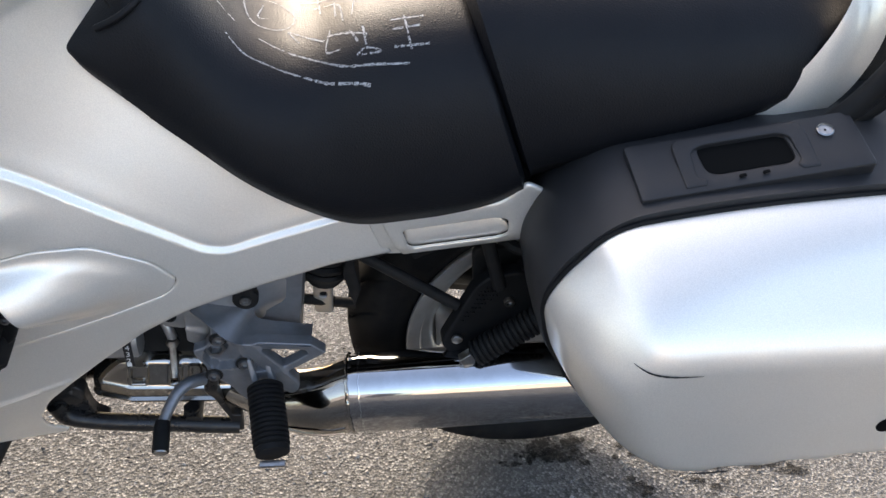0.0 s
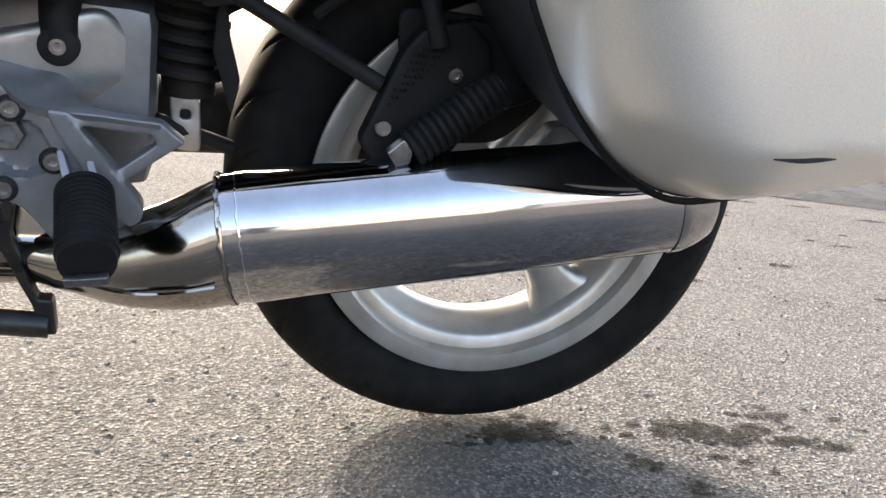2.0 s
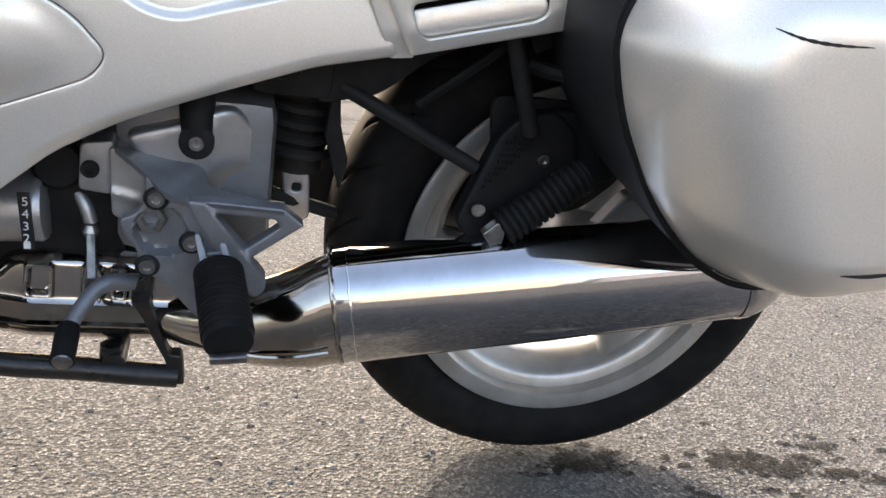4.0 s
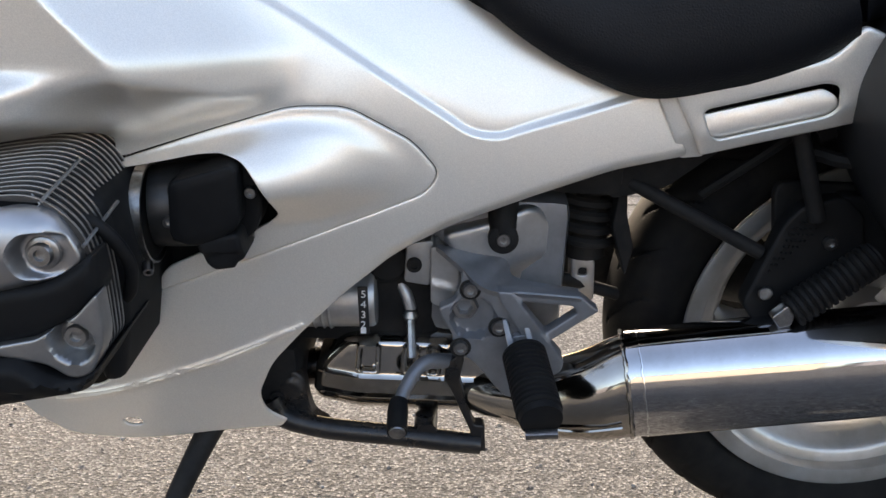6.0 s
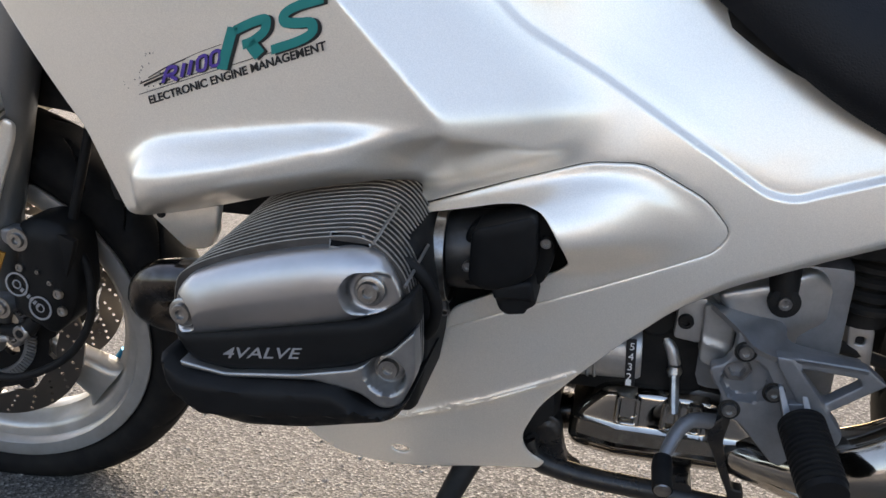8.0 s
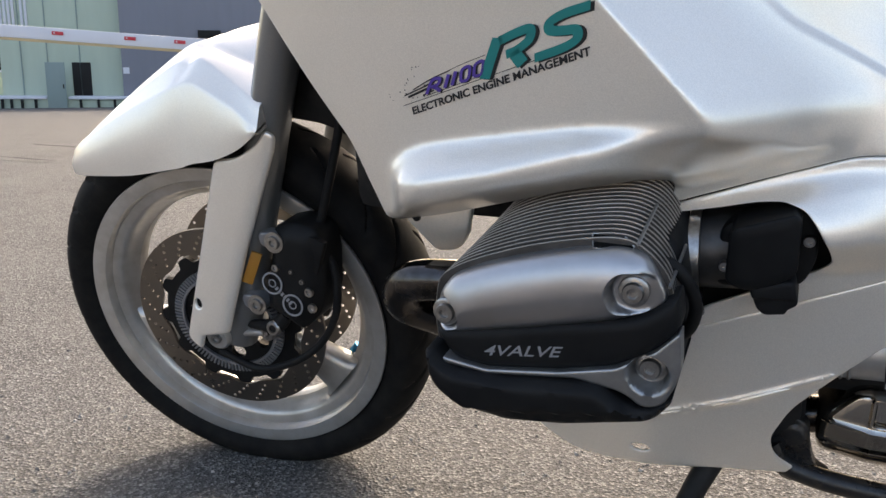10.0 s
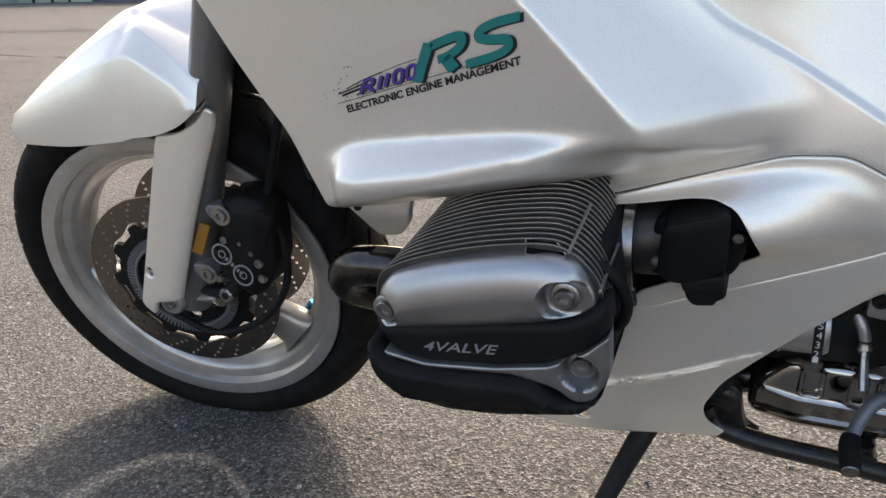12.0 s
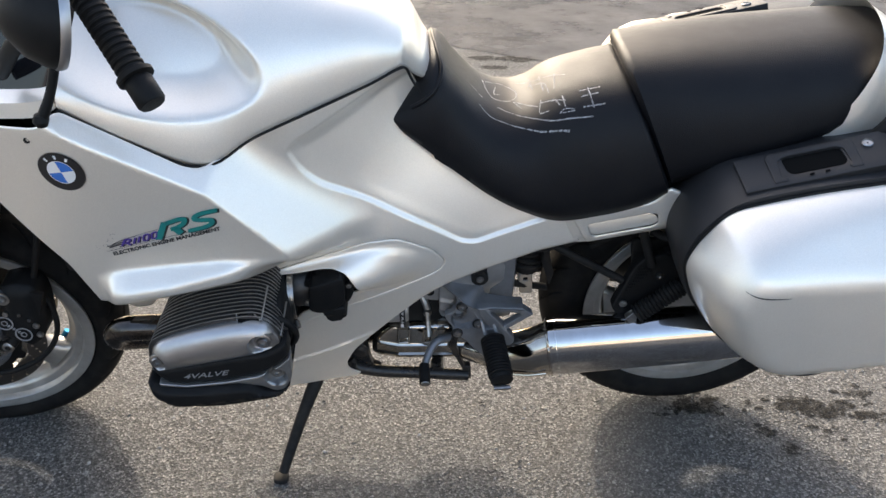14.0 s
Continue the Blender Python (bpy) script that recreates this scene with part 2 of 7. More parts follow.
def rounded(pts, r=0.01, n=5):
    """A polygon with its corners rounded. A third number at a point is its own radius."""
    P = [np.array(p[:2], float) for p in pts]
    R = [p[2] if len(p) > 2 else r for p in pts]
    out = []
    for i, b in enumerate(P):
        a, c = P[i - 1], P[(i + 1) % len(P)]
        u, v = a - b, c - b
        lu, lv = np.linalg.norm(u), np.linalg.norm(v)
        k = min(R[i] * 1.2, 0.45 * lu, 0.45 * lv)
        s, e = b + u / lu * k, b + v / lv * k
        for j in range(n + 1):
            t = j / n
            out.append((1 - t) ** 2 * s + 2 * t * (1 - t) * b + t * t * e)
    return np.array(out)


def resample(poly, step):
    """A closed polygon with points no further apart than step."""
    out = []
    for a, b in zip(poly, np.roll(poly, -1, 0)):
        k = max(1, int(math.ceil(np.linalg.norm(b - a) / step)))
        out += [a + (b - a) * i / k for i in range(k)]
    return np.array(out)


def inside(poly, pts):
    res = np.zeros(len(pts), bool)
    a, b = np.asarray(poly), np.roll(poly, -1, 0)
    slope = (b[:, 0] - a[:, 0]) / (b[:, 1] - a[:, 1] + 1e-15)
    size = max(1, 400000 // len(a))
    for k in range(0, len(pts), size):
        x, y = pts[k:k + size, 0, None], pts[k:k + size, 1, None]
        hit = ((a[:, 1] > y) != (b[:, 1] > y)) & (x < slope * (y - a[:, 1]) + a[:, 0])
        res[k:k + size] = hit.sum(1) % 2 == 1
    return res


def gap_to(lines, pts):
    """The distance of points from polylines."""
    a = np.vstack([line[:-1] for line in lines])
    ab = np.vstack([line[1:] for line in lines]) - a
    ll = (ab**2).sum(1) + 1e-15
    d = np.empty(len(pts))
    size = max(1, 300000 // len(a))
    for k in range(0, len(pts), size):
        q = pts[k:k + size, None] - a
        t = np.clip((q * ab).sum(-1) / ll, 0, 1)
        d[k:k + size] = np.sqrt(((q - t[..., None] * ab) ** 2).sum(-1).min(1))
    return d


def apart(clouds, least, fixed):
    """The clouds of points with those left out that lie too near to an earlier or a fixed one."""
    seen, out = {}, []
    for p in fixed:
        seen.setdefault((int(math.floor(p[0] / least)), int(math.floor(p[1] / least))), []).append(p)
    for pts in clouds:
        good = []
        for p in pts:
            i, j = int(math.floor(p[0] / least)), int(math.floor(p[1] / least))
            if all((p[0] - q[0]) ** 2 + (p[1] - q[1]) ** 2 > least * least for a in (-1, 0, 1) for b in (-1, 0, 1) for q in seen.get((i + a, j + b), ())):
                seen.setdefault((i, j), []).append(p)
                good.append(p)
        if good:
            out.append(np.array(good))
    return out


def skin(name, outline, out_of, mat, parent=None, label="", holes=(), thick=0.003, edge=0.004, step=0.012, lines=(), place=None, smooth=35.0, back_edge=0.0):
    """A shaped panel: an outline (u, v), possibly with holes, whose front lies at out_of(u, v) outwards, with rounded rims and a back thick behind it.
    Without place, u is the bike's x, v its z, and outwards its left side."""
    rim_step = min(step, max(edge * 1.5, 0.0025))
    loops = [resample(np.asarray(o, float), rim_step) for o in (outline, *holes)]
    closed = [np.vstack([o, o[:1]]) for o in loops]
    lo, hi = loops[0].min(0), loops[0].max(0)
    cloud = []
    gx, gy = np.meshgrid(np.arange(lo[0], hi[0], step), np.arange(lo[1], hi[1], step * 0.87))
    gx = gx + (np.arange(gx.shape[0]) % 2)[:, None] * step / 2
    cloud.append((np.stack([gx.ravel(), gy.ravel()], 1), edge * 1.3))
    for far in (0.12, 0.4, 1.0):
        for o in loops:
            d = np.roll(o, -1, 0) - np.roll(o, 1, 0)
            nrm = np.stack([-d[:, 1], d[:, 0]], 1) / (np.linalg.norm(d, axis=1)[:, None] + 1e-12)
            for s in (1, -1):
                cloud.append((o + s * nrm * edge * far, edge * far * 0.9))
    rings = len(cloud)
    for line in lines:
        line, offs = line if isinstance(line, tuple) else (line, (-0.008, -0.004, 0, 0.004, 0.008))
        line = np.asarray(line, float)
        d = np.gradient(line, axis=0)
        nrm = np.stack([-d[:, 1], d[:, 0]], 1) / (np.linalg.norm(d, axis=1)[:, None] + 1e-12)
        for s in offs:
            cloud.append((line + nrm * s, edge))
    keep, whole = [], []
    for at, (pts, least) in enumerate(cloud):
        ok = inside(loops[0], pts)
        for h in loops[1:]:
            ok &= ~inside(h, pts)
        pts = pts[ok]
        if len(pts):
            (whole if 0 < at < rings else keep).append(pts[gap_to(closed, pts) >= least])
    rim = np.vstack([*loops, *whole])
    pts = np.vstack([rim, *apart(keep[::-1], min(step * 0.28, edge * 0.55 + 0.0004), rim)])
    edges, k = [], 0
    for o in loops:
        edges += [(k + i, k + (i + 1) % len(o)) for i in range(len(o))]
        k += len(o)
    vs, _, fs, _, _, _ = delaunay_2d_cdt([Vector(p) for p in pts], edges, [], 0, 1e-6, False)
    P = np.array([tuple(v) for v in vs])
    F = np.array([f for f in fs if len(f) == 3])
    mid = P[F].mean(1)
    ok = inside(loops[0], mid)
    for h in loops[1:]:
        ok &= ~inside(h, mid)
    F = F[ok]
    dist = gap_to(closed, P)
    drop = np.where(dist < edge, edge - np.sqrt(np.maximum(edge**2 - (edge - np.minimum(dist, edge)) ** 2, 0)), 0) if edge > 0 else 0
    o1 = out_of(P[:, 0], P[:, 1])
    n = len(P)
    front = np.stack([P[:, 0], P[:, 1], o1 - drop], 1)
    back = np.stack([P[:, 0], P[:, 1], o1 - np.maximum(thick, drop + 0.0008)], 1)
    V = np.vstack([front, back])
    count = {}
    for f in F:
        for a, b in ((f[0], f[1]), (f[1], f[2]), (f[2], f[0])):
            count.setdefault((min(a, b), max(a, b)), []).append((a, b))
    faces = [tuple(f) for f in F] + [tuple(i + n for i in f[::-1]) for f in F]
    faces += [(e[0][1], e[0][0], e[0][0] + n, e[0][1] + n) for e in count.values() if len(e) == 1]
    if place is None:
        V = np.stack([V[:, 0], -V[:, 2], V[:, 1]], 1)
    else:
        M = np.array(place)
        V = V @ M[:3, :3].T + M[:3, 3]
    return raw(name, V, faces, mat, parent, label, smooth)


def flat(o):
    return lambda u, v: np.full(np.shape(u), float(o))


def loft(name, rings, mat, parent=None, label="", closed=True, caps=True, smooth=40.0):
    """A skin over rings of equally many points."""
    n, k = len(rings), len(rings[0])
    V = np.vstack(rings)
    faces = []
    for i in range(n - 1):
        for j in range(k if closed else k - 1):
            a, b = i * k + j, i * k + (j + 1) % k
            faces.append((a, b, b + k, a + k))
    if caps and closed:
        faces += [tuple(range(k))[::-1], tuple(range((n - 1) * k, n * k))]
    return raw(name, V, faces, mat, parent, label, smooth)


def tube(name, path, r, mat, parent=None, label="", sides=12, n=6, smooth=40.0, squash=1.0):
    """A round bar along a smooth path. r: one radius, or one a control point."""
    P = spline(path, n) if len(path) > 2 else np.array(path, float)
    R = np.interp(np.linspace(0, 1, len(P)), np.linspace(0, 1, np.size(r)), np.atleast_1d(r)) if np.size(r) > 1 else np.full(len(P), float(r))
    T = np.gradient(P, axis=0)
    T /= np.linalg.norm(T, axis=1)[:, None]
    up = np.array([0, 0, 1.0]) if abs(T[0][2]) < 0.9 else np.array([0, 1.0, 0])
    rings = []
    for p, t, rad in zip(P, T, R):
        a = np.cross(t, up)
        a /= np.linalg.norm(a)
        b = np.cross(a, t)
        up = b
        th = np.linspace(0, 2 * np.pi, sides, endpoint=False)
        rings.append(p + rad * (np.cos(th)[:, None] * a * squash + np.sin(th)[:, None] * b))
    return loft(name, rings, mat, parent, label, smooth=smooth)


def frame_of(at, axis, up=(0, 0, 1)):
    """A matrix with its z axis along axis."""
    z = Vector(axis).normalized()
    x = Vector(up).cross(z)
    x = x.normalized() if x.length > 1e-6 else Vector((1, 0, 0))
    y = z.cross(x)
    M = Matrix((x, y, z)).transposed().to_4x4()
    M.translation = at
    return M


def lathe(name, profile, at, axis, mat, parent=None, label="", sides=48, smooth=40.0, closed=False, up=(0, 0, 1)):
    """A turned shape: profile rows (radius, along the axis)."""
    M = np.array(frame_of(at, axis, up))
    th = np.linspace(0, 2 * np.pi, sides, endpoint=False)
    rows = list(profile) + ([profile[0]] if closed else [])
    rings = []
    for r, h in rows:
        L = np.stack([r * np.cos(th), r * np.sin(th), np.full(sides, h)], 1)
        rings.append(L @ M[:3, :3].T + M[:3, 3])
    return loft(name, rings, mat, parent, label, caps=not closed, smooth=smooth)


def bolt(name, at, axis, r, h, parent, mat=STEEL, socket=True, label=""):
    """A socket screw with a rounded head and a dark recess."""
    prof = [(0.0005, 0), (r, 0), (r, h * 0.75), (r * 0.9, h)]
    prof += [(r * 0.5, h), (r * 0.46, h * 0.45), (0.0005, h * 0.4)] if socket else [(0.0005, h * 1.08)]
    return lathe(name, prof, at, axis, mat, parent, label, sides=14)


def block(name, x0, x1, y0, y1, z0, z1, mat, parent=None, label="", bevel=0.004, turn=None):
    bm = bmesh.new()
    bmesh.ops.create_cube(bm, size=1)
    for v in bm.verts:
        v.co = Vector(((x0 + x1) / 2 + v.co.x * (x1 - x0), (y0 + y1) / 2 + v.co.y * (y1 - y0), (z0 + z1) / 2 + v.co.z * (z1 - z0)))
    if bevel:
        bmesh.ops.bevel(bm, geom=bm.edges[:] + bm.verts[:], offset=bevel, segments=2, profile=0.6, affect="EDGES")
    if turn is not None:
        bm.transform(turn)
    return part(name, bm, mat, parent, label)


def letters(text, size, mat, name, parent, to_world, label="", align="LEFT", shear=0.0, wide=1.0, bold=0.0):
    """Raised lettering, each of its points laid by to_world(u, v, w)."""
    cu = bpy.data.curves.new(name, "FONT")
    cu.body, cu.size, cu.align_x, cu.shear, cu.extrude, cu.offset = text, size, align, shear, 0.0002, bold
    ob = bpy.data.objects.new(name, cu)
    scene.collection.objects.link(ob)
    bpy.context.view_layer.update()
    me = bpy.data.meshes.new_from_object(ob.evaluated_get(bpy.context.evaluated_depsgraph_get()))
    bpy.data.objects.remove(ob)
    bpy.data.curves.remove(cu)
    for v in me.vertices:
        v.co = to_world(v.co.x * wide, v.co.y, v.co.z)
    me.materials.clear()
    me.materials.append(mat)
    res = new(name, me)
    res.parent = parent
    if label:
        res["label"] = label
    return res

# ---------------------------------------------------------------- ground
def ground_z(x, y):
    far = np.maximum(np.hypot(x, y) - 4.0, 0)
    return -0.042 * far * np.clip((y - 1.0) / 6.0, 0, 1) * np.clip((2.0 - x) / 6.0, 0, 1)


rr = np.concatenate([np.linspace(0.02, 3, 26), np.geomspace(3.3, 900, 44)])
th = np.linspace(0, 2 * np.pi, 96, endpoint=False)
gv = [(0, 0, 0)]
for r_ in rr:
    X, Y = r_ * np.cos(th), r_ * np.sin(th)
    gv += list(zip(X, Y, np.maximum(ground_z(X, Y), -1.6)))
gf = [(0, 1 + j, 1 + (j + 1) % 96) for j in range(96)]
for i in range(len(rr) - 1):
    a, b = 1 + i * 96, 1 + (i + 1) * 96
    gf += [(a + j, b + j, b + (j + 1) % 96, a + (j + 1) % 96) for j in range(96)]
tagged(raw("ground", gv, gf, ASPHALT, smooth=60), "old pale grey asphalt yard with coarse grit", "ground", kind="structure")


ring = [(3.4 + 3.9 * (1 + 0.07 * math.sin(3 * t + 1) + 0.04 * math.sin(7 * t)) * math.cos(t), 5.0 + 2.75 * (1 + 0.06 * math.sin(4 * t) + 0.03 * math.sin(9 * t + 2)) * math.sin(t)) for t in np.linspace(0, 2 * math.pi, 90, endpoint=False)]
patch_v = [(3.4 + (x - 3.4) * q, 5.0 + (y - 5.0) * q) for q in (0.25, 0.5, 0.75, 1.0) for x, y in ring]
patch_f = [tuple(range(90))] + [(i * 90 + j, i * 90 + (j + 1) % 90, i * 90 + 90 + (j + 1) % 90, i * 90 + 90 + j) for i in range(3) for j in range(90)]
tagged(raw("asphalt_patch", [(x, y, float(ground_z(x, y)) + 0.004) for x, y in patch_v], patch_f, DARK_ASPHALT, smooth=60), "smooth dark grey patch of worn asphalt", "ground", kind="structure")


def blot(cx, cy, rx, ry, seed, lobes=9):
    """A ragged oil spot that lies on the asphalt."""
    rng = np.random.RandomState(seed)
    n = 64
    a = np.linspace(0, 2 * np.pi, n, endpoint=False)
    rad = 1 + sum(rng.uniform(-0.28, 0.28) / (k**0.7) * np.cos(k * a + rng.uniform(0, 6.3)) for k in range(1, lobes + 8))
    rad = np.clip(rad, 0.25, 1.8)
    V = [(cx, cy, 0.0022)] + [(cx + rx * q * math.cos(t), cy + ry * q * math.sin(t), 0.0018) for q, t in zip(rad, a)]
    return V, [(0, 1 + i, 1 + (i + 1) % n) for i in range(n)]


def spots(name, rows, label):
    V, F = [], []
    for row in rows:
        v, f = blot(*row)
        F += [tuple(i + len(V) for i in t) for t in f]
        V += v
    return tagged(raw(name, V, F, STAIN, smooth=0), label, "stain", kind="stuff")


rng = np.random.RandomState(5)
near = [(0.80, -0.03, 0.028, 0.03, 1), (0.835, -0.045, 0.035, 0.02, 2), (0.77, -0.05, 0.02, 0.012, 3), (0.86, -0.02, 0.02, 0.02, 4),
        (1.07, -0.03, 0.05, 0.03, 6), (1.10, -0.06, 0.055, 0.022, 7), (1.16, -0.045, 0.035, 0.018, 8), (1.22, 0.0, 0.035, 0.012, 9), (1.20, -0.08, 0.04, 0.014, 10),
        (0.99, -0.19, 0.02, 0.02, 11), (0.95, -0.13, 0.02, 0.018, 12), (1.26, -0.10, 0.03, 0.012, 13)]
near += [(rng.normal(0.82, 0.06), rng.normal(-0.04, 0.04), rng.uniform(0.004, 0.011), rng.uniform(0.004, 0.009), 20 + i) for i in range(26)]
near += [(rng.normal(1.15, 0.09), rng.normal(-0.05, 0.05), rng.uniform(0.004, 0.014), rng.uniform(0.004, 0.009), 60 + i) for i in range(34)]
spots("oil_stain", near, "dark oil spots soaked into the asphalt")
rows_far = []
for i in range(46):
    rows_far.append((rng.uniform(0.1, 1.5), rng.uniform(2.2, 4.6), rng.uniform(0.03, 0.14), rng.uniform(0.015, 0.05), 200 + i))
for i in range(40):
    rows_far.append((rng.uniform(1.3, 3.2), rng.uniform(0.5, 2.2), rng.uniform(0.02, 0.08), rng.uniform(0.01, 0.025), 300 + i))
for i in range(16):
    rows_far.append((rng.uniform(-5.0, -1.6), rng.uniform(2.6, 6.0), rng.uniform(0.05, 0.3), rng.uniform(0.01, 0.03), 400 + i))
spots("oil_stain", rows_far, "faint dark marks scattered over the far asphalt")


def pebble_field(count, seed):
    r = np.random.RandomState(seed)
    V, F = [], []
    for _ in range(count):
        x, y = r.uniform(-1.5, 1.9), r.uniform(-1.0, 1.6)
        s = 0.0016 + 0.0042 * r.rand() ** 3
        q = r.uniform(0, 6.28)
        c, d = math.cos(q), math.sin(q)
        k = len(V)
        base = [(1, 0, 0), (0.2, 0.9, 0), (-0.9, 0.3, 0), (-0.3, -0.9, 0), (0.6, 0.1, 0.7), (-0.4, 0.3, 0.75), (0, -0.5, 0.6)]
        for u, v, w in base:
            u, v, w = u * s * r.uniform(0.7, 1.3), v * s * r.uniform(0.6, 1.1), w * s * r.uniform(0.6, 1.2)
            V.append((x + c * u - d * v, y + d * u + c * v, w - 0.0003))
        F += [(k, k + 1, k + 4), (k + 1, k + 5, k + 4), (k + 1, k + 2, k + 5), (k + 2, k + 3, k + 6), (k + 2, k + 6, k + 5), (k + 3, k, k + 6), (k, k + 4, k + 6), (k + 4, k + 5, k + 6)]
    return V, F


pv, pf = pebble_field(9000, 3)
tagged(raw("grit", pv, pf, GRIT, smooth=0), "loose pale grit and small stones on the asphalt", "grit", kind="stuff")


def leaf_bit(x, y, s, seed):
    r = np.random.RandomState(seed)
    ring = [(x + s * math.cos(t) * r.uniform(0.6, 1.2), y + s * math.sin(t) * r.uniform(0.4, 0.8), 0.002 + s * r.uniform(0, 0.5)) for t in np.linspace(0, 5.4, 7)]
    top = (x, y, 0.002 + s * 0.7)
    ob = raw("leaf_scrap", ring + [top], [(i, (i + 1) % 7, 7) for i in range(7)], FRAME, smooth=0)
    return tagged(ob, "dry dark scrap of leaf on the asphalt", "debris", group="scraps on the ground")


for k, (x, y, s) in enumerate([(0.3196, -0.02, 0.007), (0.3249, -0.027, 0.003), (0.458, 0.25, 0.005), (-0.24, -0.1, 0.004), (0.09, -0.03, 0.004)]):
    leaf_bit(x, y, s, k)


# ---------------------------------------------------------------- far yard
def root(name, label, category, group="", kind="", m=None):
    e = new(name)
    if m is not None:
        e.matrix_world = m
    return tagged(e, label, category, group, kind)


FACE = math.radians(33.0)
FAR = Vector((-math.sin(FACE), math.cos(FACE), 0))
B0 = Vector((0, -1.08, 0)) + FAR * 33.0
hall = root("warehouse", "long green and blue grey clad warehouse with a loading dock", "building", m=Matrix.Translation((B0.x, B0.y, -1.62)) @ pose(0, 0, 0, 0, 0, 33.0))


def hall_box(name, x0, x1, y0, y1, z0, z1, mat, label="", bevel=0.01, up=None):
    return block(name, x0, x1, y0, y1, z0, z1, mat, up or hall, label, bevel)


green = hall_box("wall", -10.25, -6.08, 0, 0.3, 0.0, 6.0, GREEN_WALL, "pale green sheet wall")
for x in (-9.54, -8.66, -7.56):
    hall_box("seam", x - 0.018, x + 0.018, -0.03, 0.0, 0.6, 6.0, DOOR_GREY, up=green, bevel=0)
blue = hall_box("wall", -6.08, 3.5, -0.3, 0.3, 0.0, 6.0, BLUE_WALL, "blue grey sheet wall")
hall_box("sign", -6.04, -5.83, -0.32, -0.3, 1.62, 1.84, WHITE_RAIL, "small pale notice", up=blue, bevel=0)
hall_box("lamp_box", -3.34, -2.55, -0.62, -0.3, 2.92, 3.18, FRAME, "dark box lamp under the eaves", up=blue)
hall_box("wall", -16.0, -10.25, 1.4, 1.7, 0.0, 6.0, GREEN_WALL, "set back green wall")
for x, z0, z1 in ((-10.55, 1.6, 2.4), (-10.55, 2.6, 3.4), (-12.0, 1.6, 2.4)):
    w = hall_box("window", x - 0.35, x + 0.35, 1.34, 1.4, z0, z1, WHITE_RAIL, "pale window")
    hall_box("pane", x - 0.28, x + 0.28, 1.33, 1.34, z0 + 0.08, z1 - 0.08, SCREEN, up=w, bevel=0)
hall_box("dock", -10.6, -8.58, -0.9, 0.0, 0.73, 0.82, WHITE_RAIL, "pale dock edge")
hall_box("dock", -7.85, -5.6, -0.9, 0.0, 0.73, 0.82, WHITE_RAIL, "pale dock edge")
for x in (-10.35, -10.05, -9.75, -9.4, -8.95, -7.45, -6.85, -6.3):
    hall_box("buffer", x - 0.035, x + 0.035, -0.92, -0.80, 0.0, 0.72, FRAME, "dark rubber buffer")
hall_box("dock_face", -10.55, -5.6, -0.78, -0.6, 0.0, 0.73, GREEN_WALL, "pale green dock front")
leaf = hall_box("door_leaf", -8.52, -7.88, -0.98, -0.93, 0.42, 2.0, DOOR_GREY, "grey green steel door standing open")
hall_box("handle", -7.97, -7.93, -1.01, -0.98, 1.10, 1.25, FRAME, up=leaf, bevel=0)
# Flat black sheet on the wall paints the shaded interior.
hall_box("opening", -7.85, -7.21, -0.03, 0.02, 0.82, 2.0, FRAME, "black sheet for the shaded inside of an open doorway")
for x in (-10.1, -9.96, -9.82, -9.68, -9.4, -9.26):
    hall_box("window", x - 0.045, x + 0.045, -0.04, 0.0, 3.25, 5.0, WHITE_RAIL, "narrow high window")

RAIL = Vector((0, -1.08, 0)) + FAR * 13.0
trailer = root("flatbed_trailer", "white trailer side rail with red reflectors and timber edge", "trailer", m=Matrix.Translation((RAIL.x, RAIL.y, -0.252)) @ pose(0, 0, 0, 0, 3.4, 27.0))
rail = block("rail", -6.5, 6.5, -0.05, 0.05, 0.895, 1.07, WHITE_RAIL, trailer, "dusty white side rail", 0.01)
block("timber", -6.5, 6.5, -0.06, 0.06, 0.855, 0.895, WOOD_EDGE, trailer, "worn timber edge", 0.006)
for x in (-4.45, -3.41, -2.39, -1.68, -0.9):
    r_ = block("reflector", x - 0.08, x + 0.08, -0.062, -0.05, 0.975, 1.025, RED, rail, "red reflector", 0.002)
    block("stud", x - 0.055, x - 0.035, -0.066, -0.062, 0.992, 1.010, WHITE_RAIL, r_, "", 0.001)
for x in (-5.9, 5.9):
    block("leg", x - 0.06, x + 0.06, -0.06, 0.06, -0.8, 0.86, FRAME, trailer, "", 0.006)
for k, (x, w, h) in enumerate([(-22, 16, 5.0), (-3, 14, 6.5), (14, 15, 4.2), (30, 14, 6)]):
    b = root("building", "plain plastered building far across the yard", "building", group="buildings across the yard", m=pose(x, -42, 0, 0, 0, 0))
    block("wall", -w / 2, w / 2, -4, 4, 0, h, CREAM_WALL if k % 2 else BLUE_WALL, b, "", 0.05)
    block("roof", -w / 2 - 0.3, w / 2 + 0.3, -4.3, 4.3, h, h + 0.35, ROOF, b, "", 0.05)

# ---------------------------------------------------------------- motorcycle: bodywork
LEAN = 10.0
bike = root("motorcycle", "pearl silver touring motorcycle leaning on its side stand", "motorcycle", m=pose(0, 0, 0, LEAN, 0, 0))


def sstep(t):
    t = np.clip(t, 0, 1)
    return t * t * (3 - 2 * t)


def smin(a, b, k):
    h = np.clip(0.5 + 0.5 * (b - a) / k, 0, 1)
    return b * (1 - h) + a * h - k * h * (1 - h)


def smax(a, b, k):
    return -smin(-a, -b, k)


